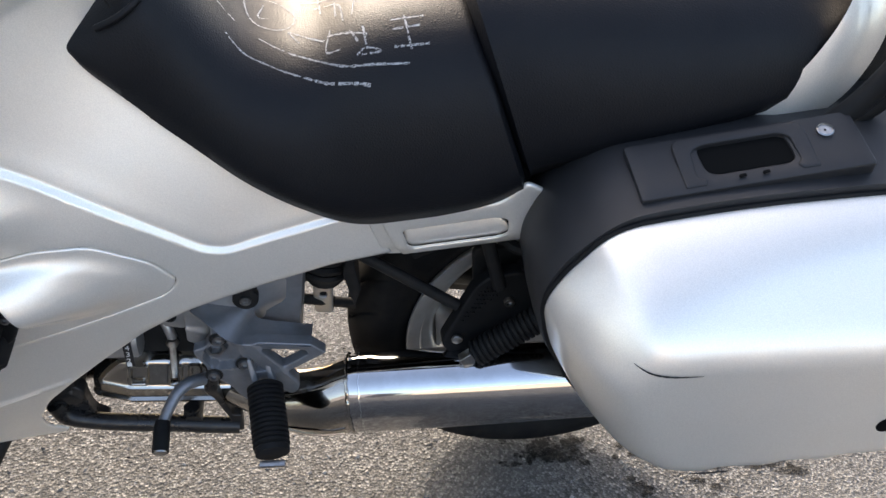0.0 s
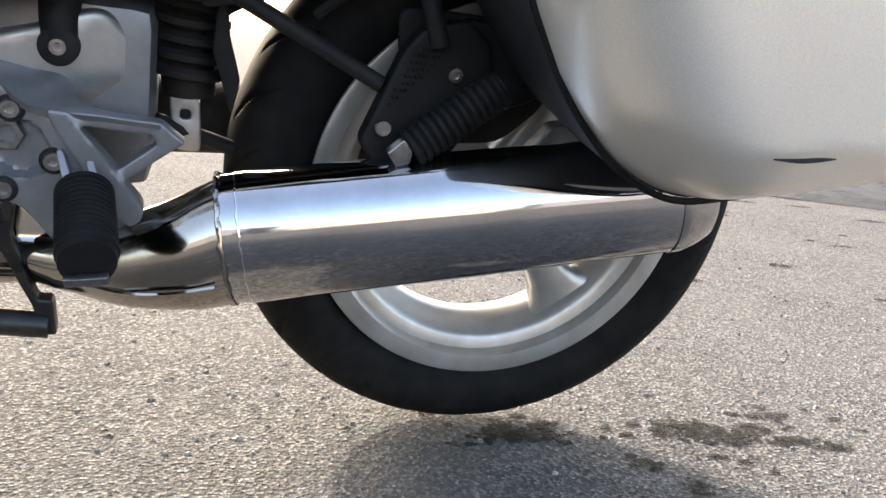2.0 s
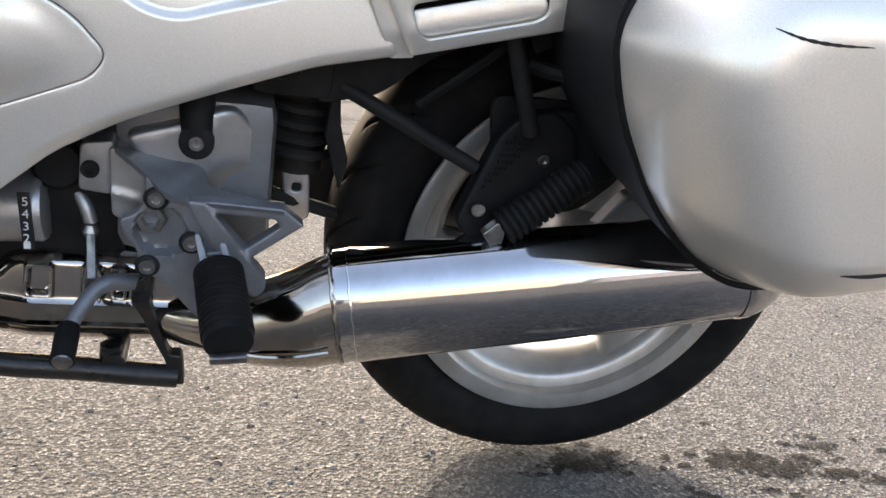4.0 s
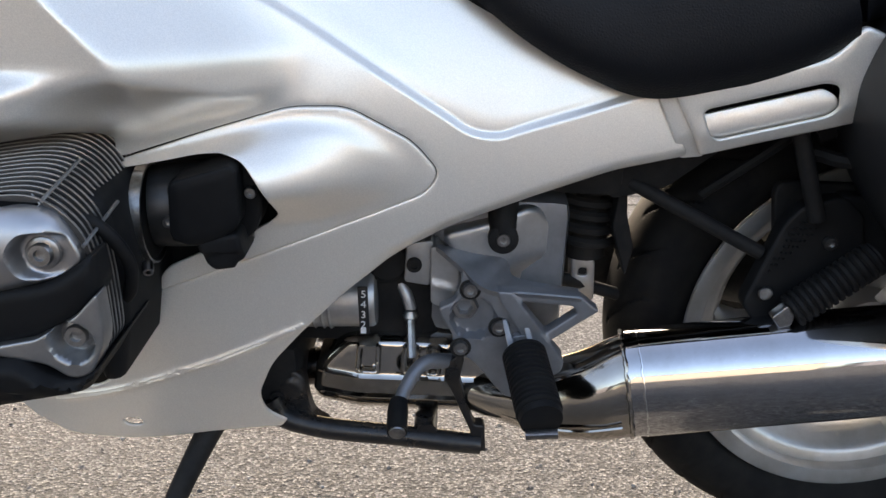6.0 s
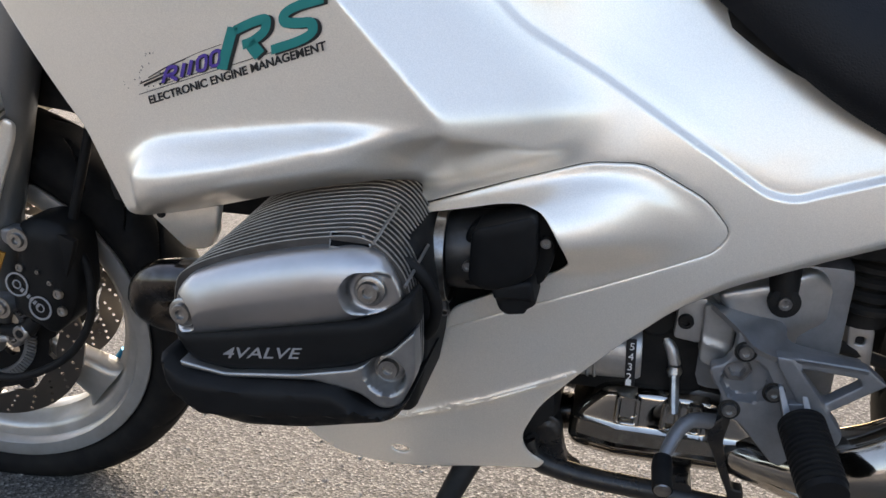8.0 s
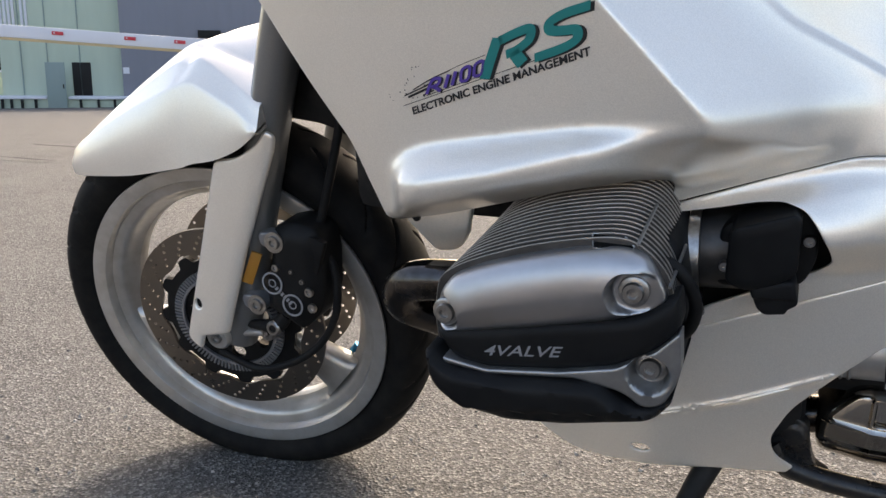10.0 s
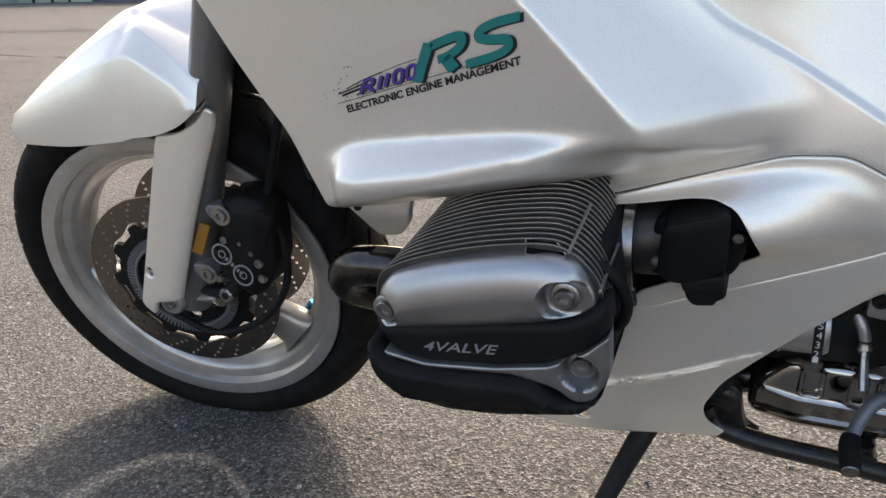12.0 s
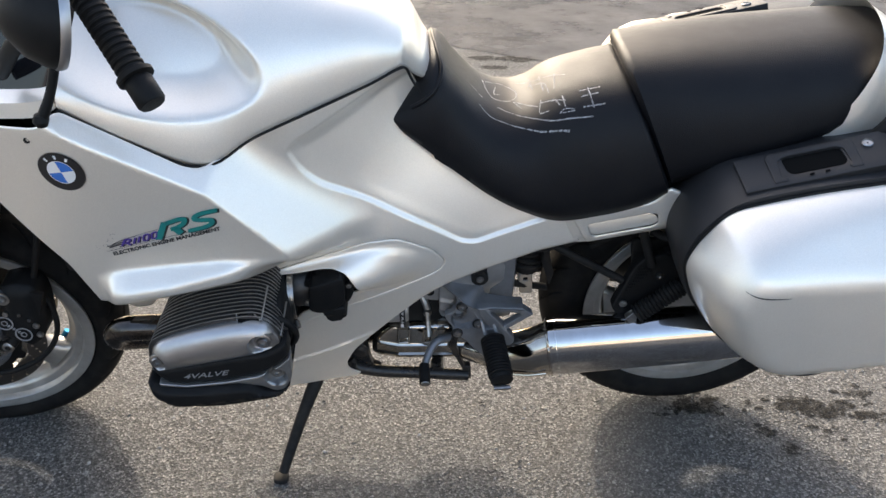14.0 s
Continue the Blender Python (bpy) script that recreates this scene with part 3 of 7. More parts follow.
def side_of(x, z, p, q):
    """The signed distance from the line p to q, positive to its left."""
    dx, dz = q[0] - p[0], q[1] - p[1]
    n = math.hypot(dx, dz)
    return (dx * (z - p[1]) - dz * (x - p[0])) / n


FLANK = np.array([(-0.041, 0.81, 0.205), (0.137, 0.908, 0.125), (0.168, 0.85, 0.105), (0.05, 0.70, 0.178), (0.26, 0.585, 0.148), (0.381, 0.617, 0.13),
                  (0.438, 0.60, 0.128), (0.465, 0.559, 0.130), (0.212, 0.527, 0.158), (0.104, 0.605, 0.185), (-0.06, 0.60, 0.20), (0.08, 0.377, 0.166),
                  (0.04, 0.211, 0.132), (-0.109, 0.252, 0.166), (-0.26, 0.25, 0.12), (-0.066, 0.42, 0.186), (0.03, 0.46, 0.18), (-0.2, 0.215, 0.14),
                  (0.006, 0.866, 0.186), (0.2, 0.70, 0.135), (0.3, 0.52, 0.146), (-0.4, 0.6, 0.20), (-0.4, 0.9, 0.22)])


def plate_spline(rows):
    """A thin-plate surface through rows (x, z, outwards)."""
    P, o = rows[:, :2], rows[:, 2]
    kern = lambda r2: np.where(r2 > 0, r2 * np.log(r2 + 1e-12), 0)
    n = len(P)
    A = np.zeros((n + 3, n + 3))
    A[:n, :n] = kern(((P[:, None] - P[None]) ** 2).sum(-1)) + np.eye(n) * 1e-3
    A[:n, n:] = np.c_[np.ones(n), P]
    A[n:, :n] = A[:n, n:].T
    w = np.linalg.solve(A, np.r_[o, 0, 0, 0])

    def f(x, z):
        Q = np.stack([np.ravel(x), np.ravel(z)], 1)
        return (kern(((Q[:, None] - P[None]) ** 2).sum(-1)) @ w[:n] + w[n] + Q @ w[n + 1:]).reshape(np.shape(x))

    return f


flank = plate_spline(FLANK)
KNEE = rounded([(0.152, 0.915), (0.0737, 0.876), (0.0033, 0.838, 0.02), (-0.036, 0.819, 0.012), (-0.047, 0.801, 0.014), (-0.026, 0.760, 0.03), (0.004, 0.729), (0.081, 0.684), (0.144, 0.643), (0.194, 0.6105), (0.240, 0.580, 0.022),
                (0.268, 0.5755, 0.02), (0.294, 0.5841), (0.345, 0.5993), (0.395, 0.6155), (0.424, 0.6265), (0.50, 0.72), (0.2, 0.95)], 0.03)
POD = rounded([(-0.088, 0.556, 0.003), (0.006, 0.588), (0.075, 0.610, 0.03), (0.125, 0.610, 0.04), (0.185, 0.575, 0.04), (0.212, 0.545, 0.02), (0.202, 0.525, 0.014), (0.112, 0.490), (0.03, 0.456),
               (-0.066, 0.418, 0.004)], 0.02)
RIDGES = [np.array([(0.078, 0.377), (-0.009, 0.337), (-0.137, 0.289), (-0.2, 0.268)]), np.array([(0.074, 0.372), (-0.012, 0.331), (-0.14, 0.283), (-0.2, 0.262)])]
LEDGE_X, LEDGE_TOP, LEDGE_FOOT = [-0.345, -0.325, -0.305, -0.233, -0.155, -0.07], [0.612, 0.622, 0.6285, 0.641, 0.652, 0.660], [0.588, 0.595, 0.598, 0.6125, 0.633, 0.645]
UX, UZ = [-0.62, -0.345, -0.30, -0.177, -0.079, -0.03, 0.05, 0.2], [0.55, 0.582, 0.590, 0.620, 0.645, 0.652, 0.645, 0.61]
TUCK_X, TUCK_Z = [-0.12, -0.046, -0.015, 0.0, 0.03, 0.07], [0.646, 0.6505, 0.640, 0.636, 0.623, 0.612]
HEM = np.array([(0.470, 0.5635), (0.387, 0.545), (0.308, 0.517), (0.225, 0.485), (0.169, 0.456), (0.123, 0.417)])


def in_depth(poly, x, z):
    """How far inside a closed polygon points lie; 0 outside."""
    P = np.stack([np.ravel(x), np.ravel(z)], 1)
    d = gap_to([np.vstack([poly, poly[:1]])], P) * inside(poly, P)
    return d.reshape(np.shape(x))


def base_skin(x, z):
    x, z = np.asarray(x, float), np.asarray(z, float)
    a = 0.289 + 0.12 * (z - 0.74) + 0.04 * (x + 0.3) - 1.3 * np.minimum(x + 0.30, 0) ** 2
    chamfer = 0.297 - 1.25 * side_of(x, z, (-0.34, 0.892), (-0.155, 0.788))
    top, foot = np.interp(x, LEDGE_X, LEDGE_TOP), np.interp(x, LEDGE_X, LEDGE_FOOT)
    k = np.clip((top - z) / (top - foot), -0.25, 1.2)
    a = a + 1.25 * (top - foot) * sstep((x + 0.362) / 0.04) * (1 - sstep((x + 0.16) / 0.12)) * np.clip(0.4 * k + 0.6 * sstep(k), 0, 1.04)
    bevel = 0.297 - 1.32 * side_of(x, z, (-0.155, 0.788), (-0.045, 0.655))
    zu = np.interp(x, UX, UZ)
    drop = np.maximum(zu - z, 0)
    under = 0.322 - 1.1 * drop - 14 * drop**2
    fade = 0.297 - 0.98 * (x + 0.052)
    f = smin(smin(smin(a, chamfer, 0.003), bevel, 0.003), fade, 0.008)
    tuck = np.interp(x, TUCK_X, TUCK_Z) - z
    f = f - 1.4 * (0.5 * (tuck + np.sqrt(tuck**2 + 0.004**2)) - 0.001) * sstep((x + 0.15) / 0.12)
    f = smin(f, under, 0.012)
    side = flank(x, z)
    P = np.stack([np.ravel(x), np.ravel(z)], 1)
    clear = np.where(inside(POD, P), 0, gap_to([np.vstack([POD, POD[:1]])], P)).reshape(np.shape(x))
    blend = np.maximum(sstep(clear / 0.030), sstep((-0.02 - x) / 0.06))
    return side + (smax(f, side, 0.028) - side) * blend


def main_skin(x, z):
    o = base_skin(x, z)
    dk = in_depth(KNEE, x, z)
    lean_in = smin(side_of(x, z, (-0.026, 0.760), (0.250, 0.575)), side_of(x, z, (0.262, 0.574), (0.424, 0.6265)), 0.06)
    o = o - 0.0055 * sstep(dk / 0.0065) - 0.13 * np.clip(lean_in, 0, 0.2) * sstep(dk / 0.03)
    P = np.stack([np.ravel(x), np.ravel(z)], 1)
    low = gap_to(RIDGES, P).reshape(np.shape(x))
    hem = gap_to([HEM], P).reshape(np.shape(x))
    return o + 0.0024 * sstep(1 - low / 0.0032) - 0.0085 * np.clip(1 - hem / 0.010, 0, 1) * sstep((x - 0.12) / 0.10)


def pod_skin(x, z):
    d = in_depth(POD, x, z)
    ridge = 0.540 + 0.06 * (x - 0.05)
    lift = np.where(z > ridge, 1 - sstep((z - ridge) / 0.075), 1 - sstep((ridge - z) / 0.05))
    return flank(x, z) + 0.0012 + 0.043 * lift * sstep(d / 0.024) * (1 - sstep((x - 0.02) / 0.18))


SEAM = [(-0.16, 0.812), (-0.125, 0.824), (-0.085, 0.842), (0.006, 0.866), (0.083, 0.889), (0.137, 0.908)]
pod_edge = [(-0.066, 0.4178), (0.03, 0.4558), (0.112, 0.4898), (0.2008, 0.5248), (0.2133, 0.545), (0.1876, 0.5766), (0.1253, 0.6122), (0.075, 0.6122), (0.006, 0.5902), (-0.084, 0.559)]
main = [(-0.60, 0.868), (-0.5, 0.880), (-0.368, 0.894), (-0.346, 0.912), (-0.258, 0.862), (-0.185, 0.820)]
main += [(p[0], p[1]) for p in SEAM]
main += [(0.148, 0.880, 0.004), (0.164, 0.846), (0.19, 0.79), (0.25, 0.735), (0.35, 0.670), (0.40, 0.640), (0.425, 0.626), (0.460, 0.561, 0.002)]
main += [(0.387, 0.545), (0.308, 0.517), (0.225, 0.485), (0.169, 0.456), (0.123, 0.417), (0.078, 0.369), (0.043, 0.326), (0.025, 0.281), (0.031, 0.255), (0.052, 0.238, 0.002), (0.045, 0.228, 0.003),
         (-0.03, 0.228), (-0.196, 0.213), (-0.245, 0.226), (-0.268, 0.249), (-0.235, 0.268), (-0.135, 0.297), (-0.08, 0.364), (-0.066, 0.392)]
main += [(x, z) for x, z in pod_edge]
main += [(-0.080, 0.585), (-0.100, 0.598), (-0.17, 0.587), (-0.256, 0.56), (-0.335, 0.537), (-0.362, 0.530, 0.006), (-0.385, 0.585), (-0.40, 0.622), (-0.447, 0.678), (-0.50, 0.742), (-0.552, 0.808)]
knee_line = resample(KNEE, 0.004)
fine_lines = [(resample(HEM, 0.004)[:-75], (-0.013, -0.011, -0.0095, -0.007, -0.004, 0.004, 0.007, 0.0095, 0.011, 0.013)), (np.vstack([knee_line, knee_line[:1]]), (-0.009, -0.007, -0.005, -0.0035, -0.002, 0, 0.002, 0.0035, 0.005, 0.007, 0.009)), (resample(np.array([(-0.34, 0.892), (-0.155, 0.788)]), 0.005)[:-38], (-0.006, -0.0022, 0, 0.0022, 0.006)), (resample(np.array([(-0.155, 0.788), (-0.045, 0.655)]), 0.005)[:-34], (-0.006, -0.0022, 0, 0.0022, 0.006)), (np.stack([np.linspace(-0.046, 0.07, 30), np.interp(np.linspace(-0.046, 0.07, 30), TUCK_X, TUCK_Z)], 1), (-0.005, -0.0022, 0, 0.0022, 0.005)), (np.stack([LEDGE_X, LEDGE_TOP], 1), (-0.004, 0, 0.004)), (np.stack([LEDGE_X, LEDGE_FOOT], 1), (-0.004, 0, 0.004)), *[(np.stack([np.interp(np.linspace(0, 1, 60), np.linspace(0, 1, 4), r[:, i]) for i in (0, 1)], 1), (-0.0036, -0.0018, 0, 0.0018, 0.0036)) for r in RIDGES[:1]], (np.stack([np.interp(np.linspace(0, 1, 60), np.linspace(0, 1, 4), RIDGES[1][:, i]) for i in (0, 1)], 1), (0, 0.0018, 0.0036))]
hole = np.array([(-0.1118 + 0.0108 * math.cos(t), 0.2472 + 0.0056 * math.sin(t)) for t in np.linspace(0, 2 * math.pi, 24, endpoint=False)])
flank_panel = skin("fairing_panel", rounded(main, 0.012, 4), main_skin, SILVER, bike, "pearl silver side fairing with a knee recess", holes=[hole], thick=0.0035, edge=0.0024, step=0.007, lines=fine_lines, smooth=50)

opening = [(0.0317, 0.4845, 0.004), (0.0550, 0.4995, 0.008), (0.0640, 0.5110, 0.006), (0.0600, 0.5330, 0.016), (0.0475, 0.5550, 0.014), (0.0365, 0.5685, 0.008), (0.020, 0.5735, 0.01), (-0.004, 0.5705), (-0.0476, 0.5595), (-0.0864, 0.5505, 0.002)]
pod_out = [(-0.064, 0.4190, 0.003), (-0.059, 0.431, 0.006), (-0.050, 0.4465, 0.008), (-0.02, 0.4615)] + opening + [(-0.08, 0.5585, 0.002), (0.006, 0.5895), (0.075, 0.6115, 0.012), (0.125, 0.6115, 0.012), (0.187, 0.576, 0.012), (0.2125, 0.545, 0.012), (0.2005, 0.5255, 0.012), (0.112, 0.4905), (0.03, 0.4565)]
skin("intake_cover", rounded(pod_out, 0.012, 4), pod_skin, SILVER, bike, "bulged silver cover round the intake", thick=0.004, edge=0.0016, step=0.0045, smooth=50)
skin("fairing_panel", rounded([(x, z, r[0] if r else 0.012) for x, z, *r in main], 0.012, 4), main_skin, SILVER, bike, "far side fairing", thick=0.0035, edge=0.004, step=0.02,
     place=Matrix(((1, 0, 0, 0), (0, 0, 1, 0), (0, 1, 0, 0), (0, 0, 0, 1))), smooth=50)

# tank and upper cover
tank_rows = [(-0.345, 0.268, 0.912, 1.03), (-0.258, 0.272, 0.863, 1.05), (-0.16, 0.262, 0.816, 1.055), (-0.085, 0.228, 0.846, 1.05), (0.006, 0.183, 0.870, 1.02), (0.083, 0.149, 0.893, 0.995), (0.128, 0.125, 0.908, 0.969), (0.141, 0.112, 0.903, 0.957), (0.153, 0.098, 0.886, 0.941), (0.168, 0.084, 0.872, 0.914), (0.180, 0.070, 0.860, 0.897)]


def tank_point(x, o, z0, z1, a):
    """A point of the tank's cross-section; a scoop for the hand is pressed into its flank."""
    slope = min(1.0, max(0.0, (0.06 - x) / 0.2))
    c, q = math.cos(a), abs(math.sin(a))
    y, z = o * math.copysign(abs(c) ** (0.75 + 0.35 * slope), c), z0 + (z1 - z0) * q ** (0.85 + 0.3 * slope)
    u, v = x + 0.220, z - 0.955
    u, v = u * 0.966 - v * 0.259, u * 0.259 + v * 0.966
    g = 1 - (u / 0.160) ** 2 - (v / 0.066) ** 2
    k = min(1.0, max(0.0, g / 0.75))
    press = 0.065 * k * k * (3 - 2 * k) * min(1.0, abs(y) / 0.10)
    return (x, -math.copysign(abs(y) - press, y), z)


dense = spline(tank_rows, 14)
rings = []
for x, o, z0, z1 in dense:
    arc = [tank_point(x, o, z0, z1, t) for t in np.linspace(0, math.pi, 161)]
    rings.append(np.array([(x, -o + 0.004, z0 - 0.006)] + arc + [(x, o - 0.004, z0 - 0.006)]))
loft("fuel_tank", rings, SILVER, bike, "pearl silver tank with a hand recess", closed=True, smooth=60)
seam_path = [(x, -o - 0.0035, z0 - 0.0035) for x, o, z0, _ in tank_rows[:8]] + [(0.150, -0.112, 0.880), (0.166, -0.112, 0.852)]
tube("seam_rubber", seam_path, 0.0022, RUBBER, bike, "black seam strip", sides=6)

# rear side rail with a slot
rail_o = lambda x, z: 0.128 + 0.10 * np.clip(x - 0.44, 0, 1) + 0.012 * sstep((z - 0.56 - 0.30 * (x - 0.46)) / 0.03)
rail_out = rounded([(0.432, 0.631, 0.006), (0.470, 0.564, 0.004), (0.627, 0.612, 0.004), (0.622, 0.650, 0.01), (0.606, 0.672), (0.614, 0.692, 0.004), (0.592, 0.700, 0.006), (0.570, 0.668, 0.02), (0.5, 0.650)], 0.01)
slot = rounded([(0.463, 0.612, 0.006), (0.569, 0.645), (0.583, 0.643), (0.586, 0.622), (0.578, 0.613), (0.482, 0.583), (0.473, 0.588)], 0.005)
rr_part = skin("tail_rail", rail_out, rail_o, SILVER, bike, "silver tail rail with a slot", holes=[slot], thick=0.004, edge=0.004, step=0.008)
floor = rounded([(0.466, 0.6055, 0.003), (0.572, 0.6380), (0.585, 0.632), (0.588, 0.622), (0.578, 0.612), (0.482, 0.582), (0.472, 0.587)], 0.004)
skin("slot_floor", floor, lambda x, z: rail_o(x, z) - 0.007 - 0.25 * np.maximum(z - 0.585 - 0.29 * (x - 0.48), 0), SILVER, rr_part, "", thick=0.002, edge=0.0006, step=0.01)
skin("joint_strip", rounded([(0.415, 0.634), (0.440, 0.634), (0.476, 0.562), (0.452, 0.558)], 0.004), lambda x, z: rail_o(x, z) - 0.007, SILVER, bike, "recessed silver joint", thick=0.003, edge=0.002, step=0.02)
block("seat_base", 0.30, 0.86, -0.115, 0.115, 0.64, 0.76, FRAME, bike, "black seat base", 0.02)

# ---------------------------------------------------------------- seats
def seat_ring(x, zb, zt, wb, wm, shear, n=44, flat_top=0.55, zref=0.70):
    """One cross-section of a seat: from the left lower edge over the top to the right one."""
    pts = []
    for a in np.linspace(0, math.pi, n):
        c, s = math.cos(a), math.sin(a)
        y = wm * math.copysign(abs(c) ** flat_top, c)
        z = zb + (zt - zb) * s ** 0.8
        tuck = max(0.0, 1 - (z - zb) / max(0.18 * (zt - zb), 1e-4))
        y *= 1 - (1 - wb / wm) * tuck**1.5
        pts.append((x - shear * (z - zref), -y, z))
    return np.array(pts)


def seat(name, rows, label, zref=0.70, flat_top=0.66):
    R = spline(rows, 8)
    rings = [seat_ring(*r, zref=zref, flat_top=flat_top) for r in R]
    first, last = rings[0], rings[-1]
    def shrink(ring, k, dx):
        c = ring.mean(0)
        q = c + (ring - c) * k
        q[:, 0] += dx
        return q
    rings = [shrink(first, 0.55, -0.012), shrink(first, 0.86, -0.009)] + rings + [shrink(last, 0.93, 0.006), shrink(last, 0.5, 0.008)]
    return loft(name, rings, VINYL, bike, label, closed=True, smooth=60)


# x, lower edge, top, half width at the edge, half width, shear
rider = seat("rider_seat", [(0.116, 0.804, 0.824, 0.106, 0.110, 0.0), (0.136, 0.784, 0.846, 0.113, 0.119, 0.0), (0.160, 0.766, 0.872, 0.118, 0.125, 0.0), (0.184, 0.748, 0.893, 0.122, 0.129, 0.01), (0.204, 0.732, 0.892, 0.125, 0.132, 0.03), (0.235, 0.708, 0.858, 0.128, 0.135, 0.06), (0.285, 0.670, 0.810, 0.136, 0.146, 0.12), (0.335, 0.640, 0.795, 0.140, 0.154, 0.2),
                            (0.385, 0.622, 0.803, 0.142, 0.160, 0.3), (0.45, 0.634, 0.832, 0.145, 0.165, 0.4), (0.53, 0.656, 0.852, 0.148, 0.168, 0.46), (0.585, 0.684, 0.862, 0.150, 0.168, 0.48)], "black vinyl rider seat with chalk scrawl")
# Thin vinyl tube added so that a highlight runs along the nose edge.
tube("nose_roll", [(0.186, 0.04, 0.897), (0.188, 0.0, 0.900), (0.194, -0.045, 0.894), (0.199, -0.080, 0.880), (0.190, -0.104, 0.860), (0.172, -0.114, 0.844), (0.150, -0.114, 0.830)], 0.0035, VINYL, bike, "black vinyl roll added round the seat nose to catch a highlight", sides=10)
seat("pillion_seat", [(0.598, 0.700, 0.892, 0.142, 0.160, 0.48), (0.65, 0.720, 0.905, 0.142, 0.168, 0.3), (0.72, 0.750, 0.918, 0.142, 0.172, 0.1), (0.79, 0.780, 0.93, 0.138, 0.165, -0.1), (0.835, 0.80, 0.94, 0.125, 0.150, -0.25), (0.87, 0.82, 0.945, 0.09, 0.12, -0.35)], "black vinyl pillion seat")


# chalk scrawl on the rider seat
def chalk_line(tree, pts, seed, w=0.0011):
    """A broken chalk stroke, laid on the seat from above, as a thin ribbon of short pieces."""
    rng = random.Random(seed)
    P = spline(pts, 10) if len(pts) > 2 else np.linspace(np.array(pts[0], float), np.array(pts[1], float), 12)
    V, F = [], []
    for (ax, ay), (bx, by) in zip(P[:-1], P[1:]):
        if rng.random() < 0.06:
            continue
        n = math.hypot(bx - ax, by - ay) or 1
        h = w * rng.uniform(0.5, 1.2)
        ux, uy = -(by - ay) / n * h, (bx - ax) / n * h
        quad = []
        for x, y in ((ax + ux, ay + uy), (bx + ux, by + uy), (bx - ux, by - uy), (ax - ux, ay - uy)):
            hit = tree.ray_cast(Vector((x, y, 1.3)), Vector((0, 0, -1)))
            if hit[0] is None:
                break
            quad.append(hit[0] + hit[1] * 0.0007)
        if len(quad) == 4:
            k = len(V)
            V += quad
            F.append((k, k + 1, k + 2, k + 3))
    return V, F


seat_tree = BVHTree.FromPolygons([v.co for v in rider.data.vertices], [tuple(p.vertices) for p in rider.data.polygons])
underlines = [[(0.265, -0.067), (0.283, -0.080), (0.308, -0.085), (0.342, -0.096), (0.373, -0.110), (0.412, -0.124)], [(0.298, -0.051), (0.325, -0.064), (0.356, -0.082), (0.390, -0.104), (0.424, -0.112), (0.450, -0.116)], [(0.250, -0.026), (0.275, -0.040)]]
loop = [[(0.277, 0.037), (0.283, -0.005), (0.294, -0.025), (0.318, -0.027), (0.334, -0.015), (0.334, 0.007), (0.318, 0.032), (0.299, 0.036), (0.279, 0.027)], [(0.301, 0.022), (0.296, -0.008), (0.307, -0.006)]]
marks = [[(0.341, 0.033), (0.416, -0.013)], [(0.361, 0.033), (0.363, -0.010)], [(0.377, 0.020), (0.378, -0.033)], [(0.400, 0.004), (0.394, -0.044)], [(0.356, 0.009), (0.380, -0.010), (0.385, -0.048)], [(0.330, -0.030), (0.366, -0.063)], [(0.328, -0.030), (0.340, -0.053)], [(0.372, -0.052), (0.368, -0.078), (0.382, -0.084)], [(0.369, -0.058), (0.408, -0.080)]]
marks += [[(0.391, -0.067), (0.399, -0.085)], [(0.404, -0.068), (0.407, -0.091)], [(0.398, -0.098), (0.407, -0.094), (0.422, -0.101), (0.400, -0.099)], [(0.430, -0.081), (0.461, -0.082)], [(0.445, -0.065), (0.449, -0.090)], [(0.435, -0.100), (0.470, -0.103)], [(0.449, -0.092), (0.452, -0.105)], [(0.431, -0.069), (0.465, -0.071)]]
V, F = [], []
for i, st in enumerate(underlines + loop + marks):
    v, f = chalk_line(seat_tree, st, 40 + i)
    F += [tuple(q + len(V) for q in face) for face in f]
    V += v
tagged(raw("chalk_scrawl", V, F, CHALK, rider, "faded white chalk scrawl", 0), kind="stuff")

# ---------------------------------------------------------------- tail, grab rails, panniers
for s in (-1, 1):
    cowl_rows = [(0.824, 0.803, 0.151, 0.022), (0.842, 0.825, 0.152, 0.026), (0.872, 0.87, 0.145, 0.03), (0.895, 0.92, 0.128, 0.03), (0.902, 0.955, 0.1, 0.03), (0.905, 0.972, 0.055, 0.03), (0.906, 0.976, 0.0, 0.03)]
    R = spline(cowl_rows, 6)
    rings = []
    for x, z, y, w in R:
        w *= 1.35
        rings.append(np.array([(x - 0.004, s * y, z + 0.004), (x + w * 0.35, s * (y + 0.004), z - w * 0.25), (x + w * 1.3, s * (y + 0.002), z - w * 0.8), (x + w * 1.5, s * (y - 0.01), z - w), (x + w * 0.5, s * (y - 0.012), z - w * 0.4)]))
    loft("tail_cowl", rings, SILVER, bike, "silver tail cowl round the seat", smooth=50)
    tube("grab_rail", [(0.80, s * 0.165, 0.765), (0.86, s * 0.180, 0.785), (0.91, s * 0.185, 0.84), (0.945, s * 0.18, 0.92), (0.97, s * 0.15, 0.975), (0.985, s * 0.09, 1.0)], 0.0125, PLASTIC, bike, "black grab rail", sides=12)
    tube("grab_rail", [(0.90, s * 0.165, 0.79), (0.945, s * 0.172, 0.835), (0.985, s * 0.165, 0.91), (1.01, s * 0.13, 0.96)], 0.010, PLASTIC, bike, "black grab rail", sides=10)
tail_rows = [(0.62, 0.70, 0.10), (0.74, 0.74, 0.10), (0.86, 0.80, 0.095), (0.98, 0.86, 0.08), (1.08, 0.89, 0.05)]
